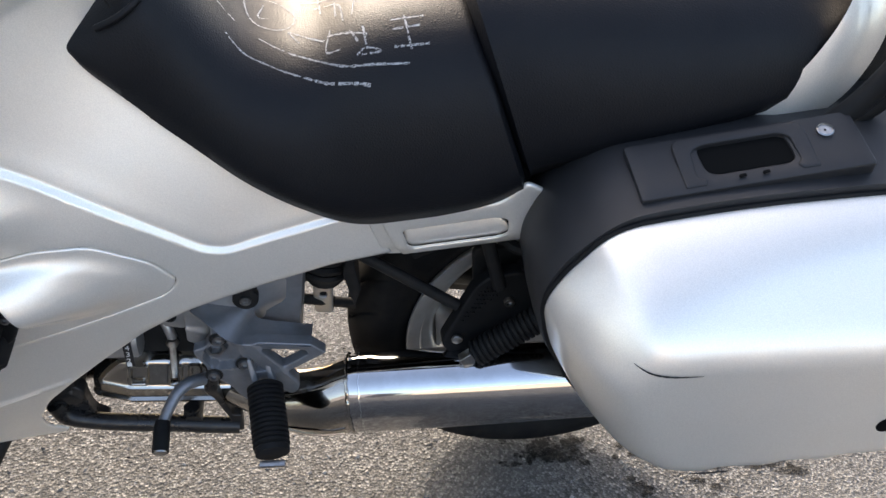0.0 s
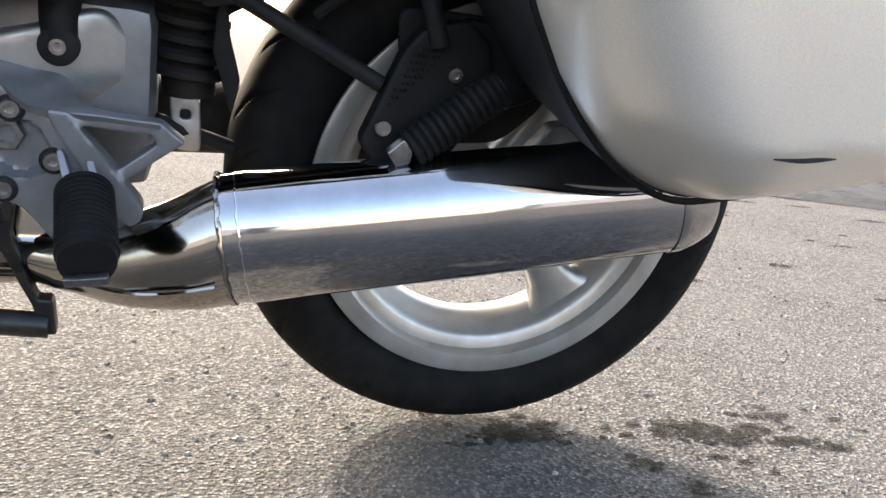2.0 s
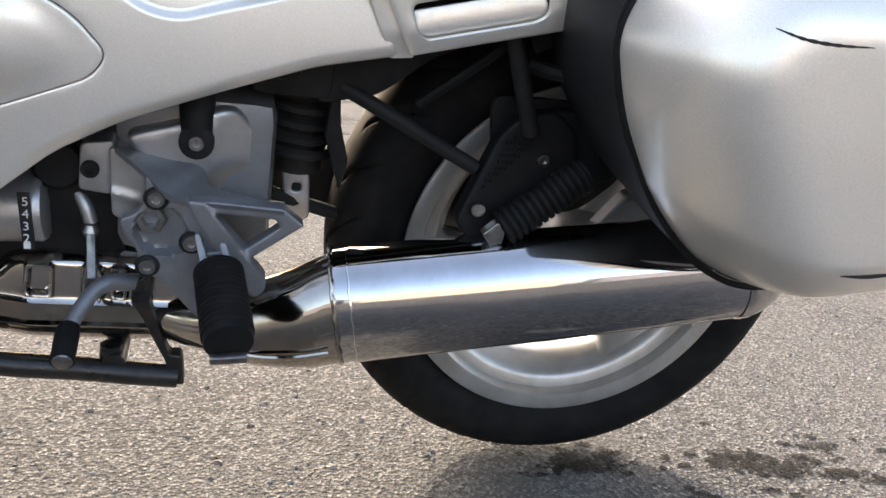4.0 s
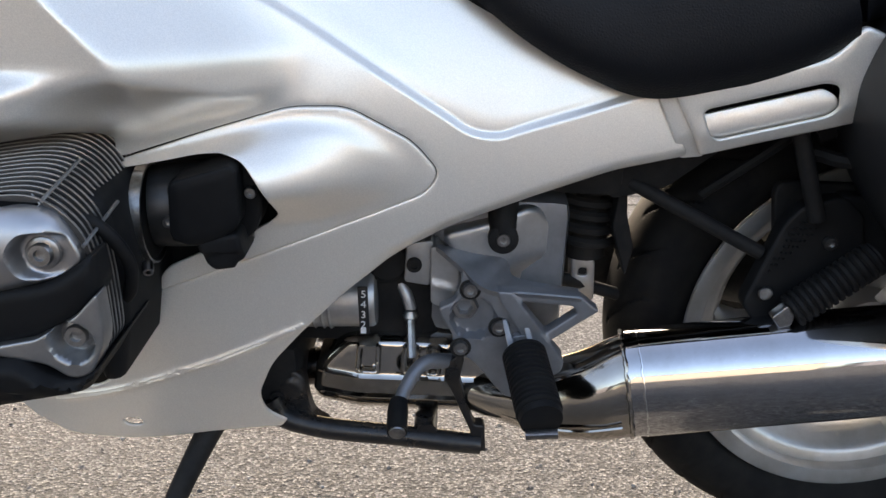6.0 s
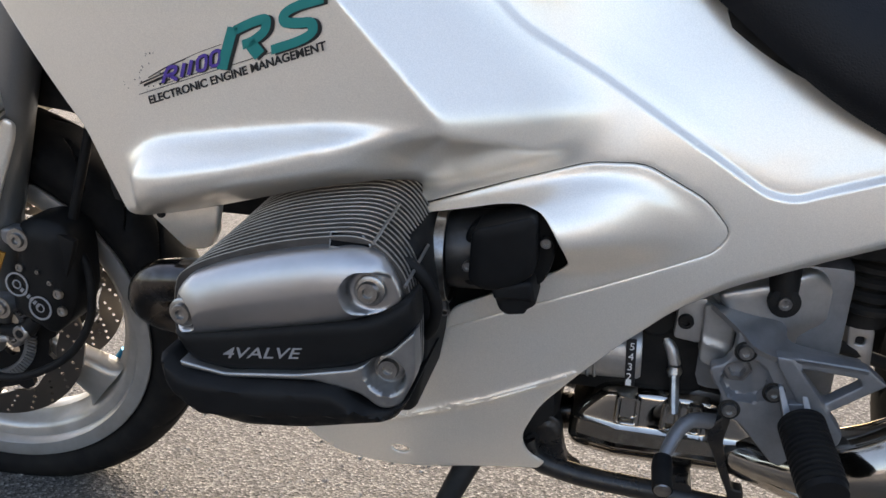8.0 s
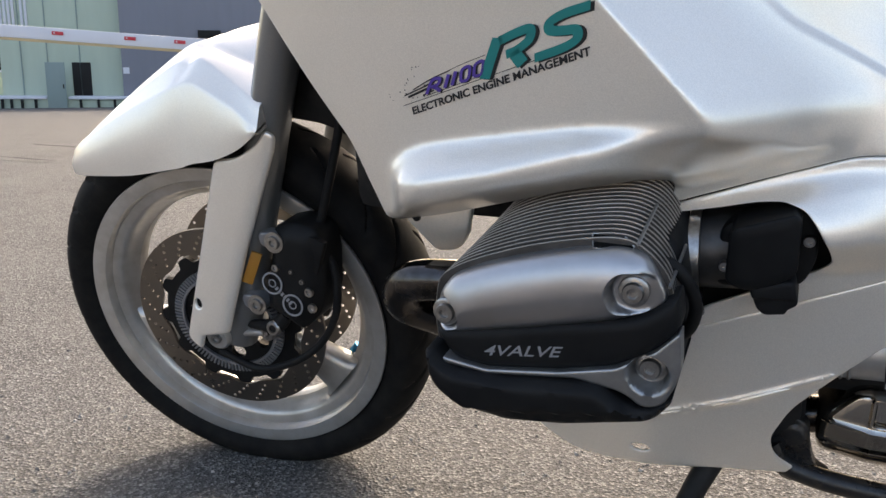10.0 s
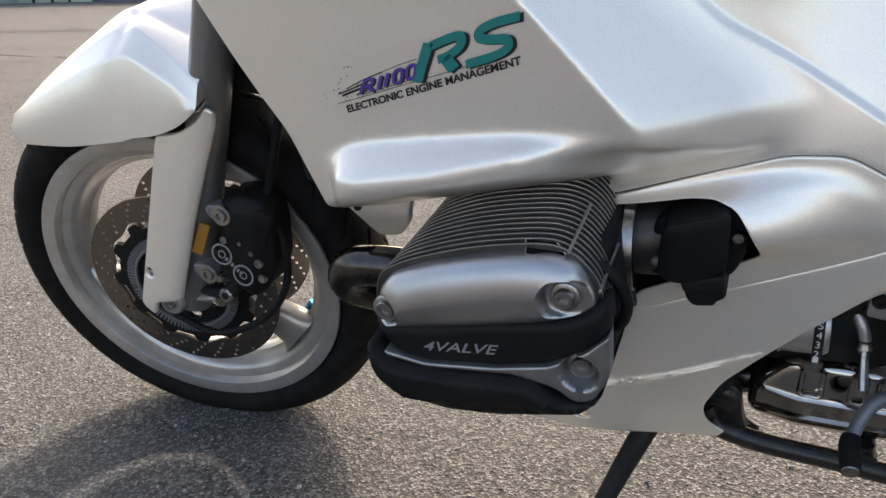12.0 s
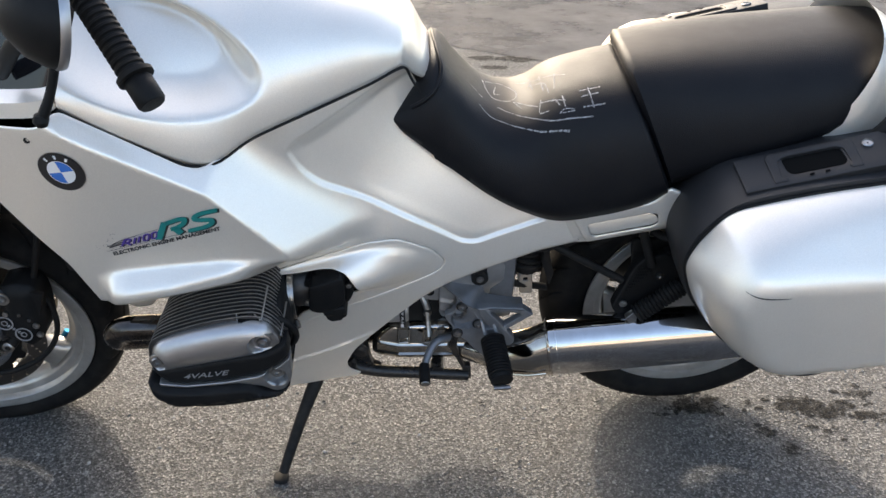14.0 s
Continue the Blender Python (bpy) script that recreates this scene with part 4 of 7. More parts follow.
loft("tail_frame", [np.array([(x, -w, z - 0.06), (x, -w, z + 0.03), (x, w, z + 0.03), (x, w, z - 0.06)]) for x, z, w in tail_rows], PLASTIC, bike, "black tail tray", smooth=30)

LID = rounded([(0.648, 0.738, 0.05), (0.610, 0.675, 0.04), (0.597, 0.632, 0.03), (0.618, 0.572, 0.04), (0.668, 0.492, 0.05), (0.725, 0.438, 0.05), (0.785, 0.414, 0.05), (0.90, 0.436), (1.04, 0.472, 0.06), (1.105, 0.53, 0.06), (1.125, 0.62, 0.05), (1.10, 0.75, 0.06), (1.03, 0.808, 0.05), (0.92, 0.797, 0.04), (0.795, 0.776, 0.04), (0.713, 0.757, 0.04)], 0.05, 6)


def lid_skin(x, z):
    d = in_depth(LID, x, z)
    bulge = 0.134 * (1 - (1 - np.clip(d / 0.088, 0, 1)) ** 2.6) ** 0.8
    o = 0.272 + bulge
    top = 0.416 - 0.95 * np.maximum(z - 0.668 - 0.06 * (x - 0.66), 0) ** 0.98
    o = smin(o, top, 0.022)
    low = 0.414 - 0.12 * np.maximum(0.60 - z, 0)
    o = smin(o, low, 0.03)
    lip = 0.494 + 1.4 * np.minimum(x - 0.77, 0.03) ** 2 + 0.13 * np.maximum(x - 0.79, 0)
    return o - 0.005 * sstep((lip - z) / 0.006) - 0.35 * np.maximum(lip - z, 0)


BODY = rounded([(0.652, 0.752, 0.05), (0.605, 0.690, 0.04), (0.592, 0.638, 0.03), (0.612, 0.568, 0.04), (0.667, 0.490, 0.05), (0.725, 0.439, 0.05), (0.785, 0.416, 0.05), (0.90, 0.438), (1.04, 0.474, 0.06), (1.105, 0.532, 0.06), (1.127, 0.62, 0.05), (1.11, 0.76, 0.06), (1.03, 0.822, 0.05), (0.92, 0.811, 0.04), (0.795, 0.790, 0.04), (0.713, 0.771, 0.04)], 0.05, 6)


def pannier(s):
    """A hard case: black body with a top panel, handle and lock, and a silver lid. s: -1 for the left side."""
    p = new("pannier")
    p.parent = bike
    p["label"] = "hard pannier with a silver lid and black body"
    b = resample(BODY, 0.02)
    c = np.array([0.86, 0.61])
    rings = []
    for o, grow, lift in ((0.075, 0.93, 0.0), (0.09, 0.97, 0.006), (0.15, 0.985, 0.010), (0.19, 1.0, 0.008), (0.23, 1.005, 0.003), (0.262, 1.0, -0.003), (0.272, 0.992, -0.002), (0.272, 0.93, -0.002)):
        q = c + (b - c) * grow
        up = np.clip((q[:, 1] - 0.66) / 0.1, 0, 1)
        rings.append(np.stack([q[:, 0], np.full(len(q), s * o), q[:, 1] + lift * up], 1))
    body = loft("case_body", rings, CASE, p, "black grained case body", smooth=50)
    # gasket and lid
    g = resample(LID, 0.015)
    gc = g.mean(0)
    tube("gasket", [(*(gc + (q - gc) * 1.002),) for q in []] or [(q[0], s * 0.2735, q[1]) for q in np.vstack([g, g[:2]])], 0.0032, RUBBER, p, "black rubber gasket", sides=6, n=1)
    place = None if s < 0 else Matrix(((1, 0, 0, 0), (0, 0, 1, 0), (0, 1, 0, 0), (0, 0, 0, 1)))
    if s > 0:
        p.location = (-0.07, 0.0, 0.055)
    lid = skin("lid", LID, lid_skin, SILVER, p, "pearl silver lid", thick=0.004, edge=0.006, step=0.011 if s < 0 else 0.03, smooth=60, place=place)
    # top panel with handle
    e1 = Vector((0.135, -0.060, 0.040)).normalized()
    e2 = Vector((0.15, 0.75, 0.42)) if s < 0 else Vector((0.15, -0.75, 0.42))
    if s > 0:
        e1 = Vector((e1.x, -e1.y, e1.z))
    e1 = Vector((0.229, 0.0, 0.059)).normalized()
    e2 = Vector((-0.015, -s * 0.072, 0.012))
    e2 = (e2 - e1 * e2.dot(e1)).normalized()
    n = e1.cross(e2) * (1 if s < 0 else -1)
    o0 = Vector((0.675, s * 0.2585, 0.7585))
    M = Matrix((e1, e2, n)).transposed().to_4x4()
    M.translation = o0
    plate = skin("top_panel", rounded([(0.0, 0.0), (0.238, 0.0), (0.238, 0.072), (0.0, 0.072)], 0.002, 2), flat(0.004), CASE, p, "black grained top panel", holes=[rounded([(0.072, 0.018), (0.165, 0.018), (0.163, 0.060), (0.070, 0.060)], 0.012)], thick=0.03, edge=0.0015, step=0.02, place=M)
    # Shallow black patch; the depth's shade is only its colour.
    skin("handle_well", rounded([(0.066, 0.012), (0.170, 0.012), (0.168, 0.066), (0.064, 0.066)], 0.012), flat(0.0008), DARK, plate, "flat near-black patch for the shaded hand well", thick=0.006, edge=0.001, step=0.02, place=M)
    bail = rounded([(0.046, 0.006), (0.068, 0.006), (0.070, 0.013), (0.061, 0.017, 0.004), (0.063, 0.050, 0.01), (0.076, 0.056, 0.01), (0.156, 0.056, 0.012), (0.166, 0.050, 0.01), (0.168, 0.020, 0.004), (0.162, 0.014), (0.166, 0.008), (0.184, 0.008), (0.184, 0.060, 0.004), (0.178, 0.068, 0.01), (0.052, 0.068, 0.01), (0.046, 0.060, 0.004)], 0.002, 4)
    skin("handle", bail, lambda u, v: 0.0055 + 0.002 * sstep((v - 0.02) / 0.03), CASE, plate, "black carrying handle", thick=0.008, edge=0.0018, step=0.008, place=M)
    lathe("lock", [(0.0005, 0.004), (0.0088, 0.004), (0.0088, 0.007), (0.0074, 0.008), (0.0070, 0.0062), (0.0014, 0.0062), (0.0012, 0.003), (0.0005, 0.003)], M @ Vector((0.204, 0.050, 0)), n, STEEL, plate, "round steel key lock", sides=20)
    for u in (0.100, 0.124):
        # Black plates on the handle paint the shade of two notches.
        skin("notch", rounded([(u, 0.008), (u + 0.008, 0.0085), (u + 0.0075, 0.012), (u + 0.0005, 0.0115)], 0.001, 2), flat(0.0068), DARK, plate, "", thick=0.001, edge=0.0003, step=0.01, place=M)
    if s < 0:
        scratch = spline([(0.655, 0.668), (0.672, 0.665), (0.695, 0.6645), (0.722, 0.666)], 8)
        V, F = [], []
        for i, (x, z) in enumerate(scratch):
            w = 0.0010 * math.sin(math.pi * (i + 1) / (len(scratch) + 1)) * (1 + 0.3 * math.sin(i * 2.1)) + 0.0002
            o = float(lid_skin(np.array([x]), np.array([z]))[0]) + 0.0006
            V += [(x, -o, z + w), (x, -o, z - w)]
            F += [(2 * i, 2 * i + 2, 2 * i + 3, 2 * i + 1)] if i < len(scratch) - 1 else []
        raw("scratch", V, F, INK, lid, "dark scrape in the lid", smooth=0)
        at = lid_skin(np.array([0.968]), np.array([0.582]))[0]
        # Black disc on the lid, painting the shade of a hole.
        lathe("hinge_hole", [(0.0005, 0.001), (0.011, 0.001), (0.013, 0.0), (0.013, -0.01)], Vector((0.968, -float(at) - 0.0005, 0.582)), (0, -1, 0), DARK, lid, "near-black disc for the shade in a round recess", sides=20)
        V, F = [], []
        chip = spline([(0.770, 0.4945), (0.790, 0.4955), (0.806, 0.4975), (0.820, 0.499)], 5)
        for i, (x, z) in enumerate(chip):
            w = 0.0022 * math.sin(math.pi * (i + 1) / (len(chip) + 1)) + 0.0002
            o = float(lid_skin(np.array([x]), np.array([z]))[0]) + 0.003
            V += [(x, -o, z + w * 0.6), (x, -o, z - w)]
            F += [(2 * i, 2 * i + 2, 2 * i + 3, 2 * i + 1)] if i < len(chip) - 1 else []
        raw("scratch", V, F, INK, lid, "dark chip at the lid's lower crease", smooth=0)
    return p


pannier(-1)
pannier(1)
for z in (0.56, 0.66):
    tube("pannier_bracket", [(0.60, -0.09, z), (0.66, -0.115, z), (0.95, -0.115, z + 0.02)], 0.008, FRAME, bike, "black case bracket", sides=8)


# ---------------------------------------------------------------- wheels
def tyre_profile(R, half, rim):
    a = np.linspace(-1, 1, 25)
    out = [(R - (R - rim) * (0.30 * abs(t) ** 2.2 + 0.15 * abs(t) ** 6), t * half * (1.0 - 0.03 * t**4)) for t in a]
    side = [(rim + (R - rim) * 0.30, half * 0.99), (rim + (R - rim) * 0.10, half * 0.86), (rim - 0.004, half * 0.70)]
    return [(r, -h) for r, h in side[::-1]] + out + side


def tyre(at, axis, R, half, rim, parent, around=560, grooves=26):
    """A road tyre whose tread is cut by slanting grooves, mirrored about the middle."""
    prof = np.array(tyre_profile(R, half, rim))
    prof = np.vstack([np.linspace(a, b, 3)[:2] if abs(a[1]) < half * 0.9 else a[None] for a, b in zip(prof, np.roll(prof, -1, 0))])
    M = np.array(frame_of(at, axis))
    th = np.linspace(0, 2 * np.pi, around, endpoint=False)
    rings = []
    for r, o in prof:
        t = abs(o) / half
        phase = (th * grooves / (2 * np.pi) + 0.5 * (o > 0) - 1.25 * t) % 1.0
        cut = np.clip(1 - np.abs(phase - 0.5) / 0.055, 0, 1) * (0.22 < t < 0.93) * (r > rim + (R - rim) * 0.5)
        q = r - 0.0045 * np.minimum(cut * 2.2, 1)
        L = np.stack([q * np.cos(th), q * np.sin(th), np.full(around, o)], 1)
        rings.append(L @ M[:3, :3].T + M[:3, 3])
    return loft("tyre", rings + rings[:1], TYRE, parent, "worn black road tyre with slanting tread grooves", caps=False, smooth=40)


def wheel(name, at, axis, R, half, rim, rim_half, spoke_turn, parent, label, spokes=3, sidewall=()):
    w = new(name)
    w.parent = parent
    w["label"] = label
    tyre(at, axis, R, half, rim, w)
    h = rim_half
    half_prof = [(rim, h), (rim - 0.001, h + 0.003), (rim - 0.006, h + 0.004), (rim - 0.021, h + 0.001), (rim - 0.0235, h - 0.004), (rim - 0.025, h - 0.012), (rim - 0.036, h - 0.015), (rim - 0.041, h - 0.018), (rim - 0.045, h - 0.026), (rim - 0.052, h - 0.036), (rim - 0.056, h * 0.22), (rim - 0.057, 0.004)]
    prof = [(r, -o) for r, o in half_prof] + [(r, o) for r, o in half_prof[::-1]]
    prof += [(rim - 0.012, h * 0.6), (rim - 0.012, 0), (rim - 0.012, -h * 0.6)]
    rim_ob = lathe("rim", prof, at, axis, WHEEL, w, "silver cast rim", sides=96, closed=True)
    lathe("hub", [(0.012, -0.062), (0.045, -0.060), (0.055, -0.045), (0.050, 0), (0.055, 0.045), (0.045, 0.060), (0.012, 0.062)], at, axis, WHEEL, w, "silver hub", sides=32)
    M = np.array(frame_of(at, axis))
    for k in range(spokes):
        a = spoke_turn + k * 2 * math.pi / spokes
        rings = []
        for r, wd, th, off in ((0.040, 0.034, 0.030, -0.004), (0.08, 0.024, 0.024, -0.01), (0.12, 0.022, 0.020, -0.012), (0.14, 0.026, 0.02, -0.012), (rim - 0.062, 0.036, 0.022, -0.010), (rim - 0.05, 0.056, 0.026, -0.006)):
            ring = []
            for t in np.linspace(0, 2 * math.pi, 16, endpoint=False):
                cx, cy = math.cos(t), math.sin(t)
                u, v = wd * math.copysign(abs(cx) ** 0.6, cx), th * math.copysign(abs(cy) ** 0.7, cy)
                ring.append((r * math.cos(a) - u * math.sin(a), r * math.sin(a) + u * math.cos(a), v + off))
            rings.append(np.array(ring) @ M[:3, :3].T + M[:3, 3])
        loft("spoke", rings, WHEEL, w, "silver cast spoke", smooth=50)
    return w


wheel("rear_wheel", Vector((0.738, 0.028, 0.319)), (0, 1, 0), 0.308, 0.068, 0.2235, 0.057, radians(230), bike, "rear wheel with a wide black tyre and silver cast rim")
lathe("final_drive", [(0.01, -0.062), (0.05, -0.066), (0.085, -0.058), (0.098, -0.03), (0.10, 0.0), (0.08, 0.01)], Vector((0.735, 0.15, 0.322)), (0, 1, 0), CAST, bike, "cast final drive housing", sides=40)
tube("swingarm", [(0.34, 0.10, 0.35), (0.5, 0.115, 0.345), (0.735, 0.12, 0.322)], [0.045, 0.04, 0.05], FRAME, bike, "black swinging arm", sides=14)
# inner mudguard over the rear tyre
hug = []
for a in np.linspace(radians(52), radians(118), 20):
    r = 0.340
    ring = []
    for y, dr in ((-0.098, -0.055), (-0.096, -0.02), (-0.085, 0.0), (-0.04, 0.012), (0.04, 0.012), (0.085, 0.0), (0.096, -0.02), (0.098, -0.055), (0.092, -0.055), (0.09, -0.02), (0.08, -0.006), (-0.08, -0.006), (-0.09, -0.02), (-0.092, -0.055)):
        ring.append((0.735 + (r + dr) * math.cos(a), y, 0.322 + (r + dr) * math.sin(a)))
    hug.append(np.array(ring))
loft("rear_mudguard", hug, PLASTIC, bike, "black rear mudguard", smooth=40)
block("inner_guard", 0.33, 0.41, -0.085, 0.085, 0.50, 0.70, FRAME, bike, "black airbox and frame", 0.015)
skin("mud_flap", rounded([(0.412, 0.500), (0.421, 0.500), (0.424, 0.470), (0.436, 0.430), (0.430, 0.395), (0.418, 0.43), (0.409, 0.455)], 0.004), flat(0.055), FRAME, bike, "dark edge of the inner guard", thick=0.05, edge=0.002, step=0.02)

# ---------------------------------------------------------------- exhaust
AX0, AX1 = np.array((0.428, -0.130, 0.2985)), np.array((0.858, -0.172, 0.392))
d = (AX1 - AX0) / np.linalg.norm(AX1 - AX0)
side_v = np.cross(d, (0, 0, 1.0))
side_v /= np.linalg.norm(side_v)
up_v = np.cross(side_v, d)


def oval(t, ry, rz, n=40, shift=0.0):
    c = AX0 + (AX1 - AX0) * t + up_v * shift
    th = np.linspace(0, 2 * np.pi, n, endpoint=False)
    return c + np.cos(th)[:, None] * side_v * ry + np.sin(th)[:, None] * up_v * rz


silencer = loft("silencer", [oval(t, ry, rz) for t, ry, rz in ((0.0, 0.046, 0.057), (0.004, 0.049, 0.0615), (0.012, 0.0495, 0.0625), (0.03, 0.0495, 0.0625), (0.05, 0.0505, 0.0635), (0.5, 0.0505, 0.0625), (0.95, 0.049, 0.0595), (0.97, 0.048, 0.0585))], WIPED, bike, "chromed oval silencer", smooth=40)
loft("end_cap", [oval(t, ry, rz) for t, ry, rz in ((0.965, 0.0495, 0.0605), (0.985, 0.0495, 0.0605), (1.02, 0.046, 0.055), (1.05, 0.040, 0.048), (1.06, 0.034, 0.040), (1.04, 0.028, 0.034))], WIPED, silencer, "chromed end cap", smooth=40)
bead = []
for k, t in enumerate(np.linspace(0, 2 * np.pi, 60, endpoint=False)):
    c = AX0 + d * (0.002 + 0.0010 * math.sin(k * 2.3) * math.sin(k * 0.7))
    bead.append(c + math.cos(t) * side_v * 0.0495 + math.sin(t) * up_v * 0.0622)
tube("weld_bead", bead + bead[:1], [0.0019 + 0.0005 * (k % 3) for k in range(61)], HEAT, silencer, "lumpy weld bead", sides=8, n=2)
tube("weld_bead", [p + d * 0.0165 for p in bead + bead[:1]], 0.0013, CHROME, silencer, "thin collar bead", sides=6, n=2)
neck_c = spline([(0.225, -0.03, 0.250), (0.285, -0.07, 0.252), (0.34, -0.108, 0.263), (0.39, -0.126, 0.280), (0.430, -0.130, 0.2965)], 6)
rings = []
for i, c in enumerate(neck_c):
    k = i / (len(neck_c) - 1)
    ry, rz = np.interp(k, [0, 0.3, 0.6, 0.85, 1], [0.05, 0.046, 0.045, 0.047, 0.0475]), np.interp(k, [0, 0.3, 0.6, 0.85, 1], [0.034, 0.036, 0.047, 0.057, 0.0605])
    th = np.linspace(0, 2 * np.pi, 32, endpoint=False)
    rings.append(c + np.cos(th)[:, None] * side_v * ry + np.sin(th)[:, None] * up_v * rz)
loft("exhaust_neck", rings, HEAT, bike, "heat-tinted chromed exhaust neck", smooth=40)
tube("weld_seam", [(0.29, -0.118, 0.247), (0.34, -0.155, 0.2535), (0.38, -0.172, 0.262), (0.42, -0.1785, 0.273)], 0.0022, HEAT, bike, "welded seam", sides=6)
# collector box with pressed windows
box_out = rounded([(0.0725, 0.244, 0.012), (0.0749, 0.275, 0.015), (0.0924, 0.297, 0.015), (0.1139, 0.318, 0.02), (0.1651, 0.326), (0.25, 0.322), (0.30, 0.275), (0.29, 0.222), (0.2035, 0.209, 0.02), (0.0777, 0.220, 0.012)], 0.02)
win = [rounded([(x, 0.2760), (x + w, 0.2755), (x + w + 0.0005, 0.3120), (x + 0.002, 0.3125)], 0.005) for x, w in ((0.1235, 0.030), (0.1760, 0.0225), (0.2035, 0.020))]


def box_skin(x, z):
    o = 0.094 - 0.22 * np.maximum(z - 0.272, 0) - 0.030 * np.clip((z - 0.310) / 0.016, 0, 1) ** 2 - 0.25 * np.maximum(0.128 - x, 0) + 0.004 * sstep(1 - np.abs(z - 0.272) / 0.003) + 0.006 * sstep(1 - np.abs(z - 0.2455) / 0.004) - 0.03 * np.clip((0.240 - z) / 0.03, 0, 1) ** 1.5
    for w in win:
        d = in_depth(w, x, z)
        o = o + 0.0045 * sstep(d / 0.002) - 0.0085 * sstep((d - 0.0045) / 0.0025)
    return o


skin("collector_box", box_out, box_skin, HEAT, bike, "polished heat-stained exhaust collector", thick=0.16, edge=0.010, step=0.0035, lines=[(resample(w, 0.0025), (-0.001, 0.0, 0.001, 0.002, 0.0035, 0.005, 0.007)) for w in win], smooth=40)
tube("header_pipe", [(-0.235, -0.245, 0.470), (-0.300, -0.245, 0.470), (-0.352, -0.240, 0.460), (-0.368, -0.225, 0.428), (-0.335, -0.19, 0.395), (-0.27, -0.13, 0.34), (-0.2, -0.08, 0.26), (0.0, -0.03, 0.235), (0.12, -0.02, 0.25)], 0.023, SOOT, bike, "soot-dark exhaust header", sides=20)

# ---------------------------------------------------------------- engine, gearbox, frame
block("engine_case", -0.26, 0.05, -0.115, 0.115, 0.30, 0.56, FRAME, bike, "black engine casing", 0.03)
block("sump", -0.24, 0.06, -0.10, 0.10, 0.225, 0.31, FRAME, bike, "dark sump", 0.02)
block("gearbox", 0.205, 0.36, -0.072, 0.072, 0.32, 0.49, ALLOY, bike, "cast aluminium gearbox", 0.02)
block("radiator_frame", -0.47, -0.26, -0.14, 0.14, 0.50, 0.66, FRAME, bike, "black frame and oil cooler", 0.02)
block("inner_fairing", -0.535, -0.26, -0.09, 0.09, 0.60, 0.88, FRAME, bike, "black inner fairing", 0.02)
block("air_box", 0.02, 0.38, -0.11, 0.11, 0.52, 0.75, FRAME, bike, "black air box and frame", 0.02)
skin("gearbox_wing", rounded([(0.215, 0.452), (0.275, 0.470), (0.305, 0.484), (0.321, 0.483, 0.015), (0.349, 0.455, 0.02), (0.360, 0.402), (0.33, 0.385), (0.26, 0.395)], 0.012), lambda x, z: 0.090 - 0.45 * np.maximum(x - 0.295, 0) - 0.012 * sstep((0.43 - z) / 0.03), CAST, bike, "cast aluminium gearbox flange", thick=0.04, edge=0.006, step=0.01)
starter = lathe("starter_motor", [(0.02, -0.075), (0.034, -0.07), (0.0345, 0.0), (0.0345, 0.004), (0.032, 0.008), (0.001, 0.009)], Vector((0.139, -0.078, 0.369)), (1, 0, 0.06), CAST, bike, "silver starter cover", sides=32)
for x in (0.078, 0.088, 0.096):
    lathe("rib", [(0.0345, -0.002), (0.0362, 0), (0.0345, 0.002)], Vector((x, -0.078, 0.366)), (1, 0, 0.06), CAST, starter, "", sides=32, closed=True)
strip = block("label_strip", -0.0055, 0.0055, -0.001, 0.001, -0.029, 0.029, INK, starter, "black strip with gear numbers", 0.0005, pose(0.1355, -0.1125, 0.368, 0, -3, 0))
for k, ch in enumerate("5432"):
    letters(ch, 0.0125, WHITE, "digit", strip, lambda u, v, w, k=k: Vector((0.1322 + u, -0.1141 - w, 0.3845 - k * 0.0125 + v)))
block("digit", -0.003, 0.003, -0.0006, 0.0006, -0.003, 0.003, WHITE, strip, "worn figure", 0, pose(0.1355, -0.1139, 0.3435, 0, 0, 0))
lathe("filler_cap", [(0.001, 0), (0.024, 0), (0.024, 0.010), (0.020, 0.014), (0.001, 0.014)], Vector((0.158, -0.072, 0.412)), (0.1, -1, 0.2), PLASTIC, bike, "black rubber grommet", sides=24)
skin("mount_plate", rounded([(0.180, 0.442), (0.209, 0.447), (0.207, 0.392), (0.178, 0.396)], 0.004), flat(0.094), CAST, bike, "cast mounting lug", thick=0.03, edge=0.002, step=0.02)
bolt("mount_bolt", (0.189, -0.094, 0.418), (0, -1, 0), 0.0085, 0.006, bike, FRAME)

# foot plate
base_out = rounded([(0.2407, 0.4268, 0.003), (0.2569, 0.4122), (0.2789, 0.4028), (0.2966, 0.3824), (0.3295, 0.3427), (0.3580, 0.3169), (0.3545, 0.3009), (0.3396, 0.2917), (0.3159, 0.2740), (0.2971, 0.2730), (0.2771, 0.295), (0.2548, 0.3178, 0.004), (0.2355, 0.3250, 0.005), (0.2346, 0.3476), (0.2217, 0.366), (0.2165, 0.3805, 0.006), (0.2319, 0.3860), (0.2399, 0.4000)], 0.007)


def base_plate(x, z):
    o = 0.123 + 0.006 * sstep((x - 0.262) / 0.02)
    return o - 0.013 * sstep((0.0262 - np.hypot(x - 0.2560, z - 0.3690)) / 0.004)


foot = skin("foot_plate", base_out, base_plate, ALLOY, bike, "grey cast footrest plate", thick=0.014, edge=0.0025, step=0.0035)
arm_out = rounded([(0.2783, 0.4094, 0.004), (0.3684, 0.4049, 0.003), (0.3892, 0.3886, 0.002), (0.3400, 0.3500, 0.003), (0.3571, 0.3292, 0.006), (0.3553, 0.315, 0.006), (0.3466, 0.3076, 0.005), (0.3369, 0.3145), (0.3064, 0.3598), (0.2837, 0.3954)], 0.006)
arm_hole = rounded([(0.3041, 0.3963, 0.003), (0.3617, 0.3934, 0.003), (0.3655, 0.3849, 0.002), (0.3346, 0.3595, 0.003)], 0.004)
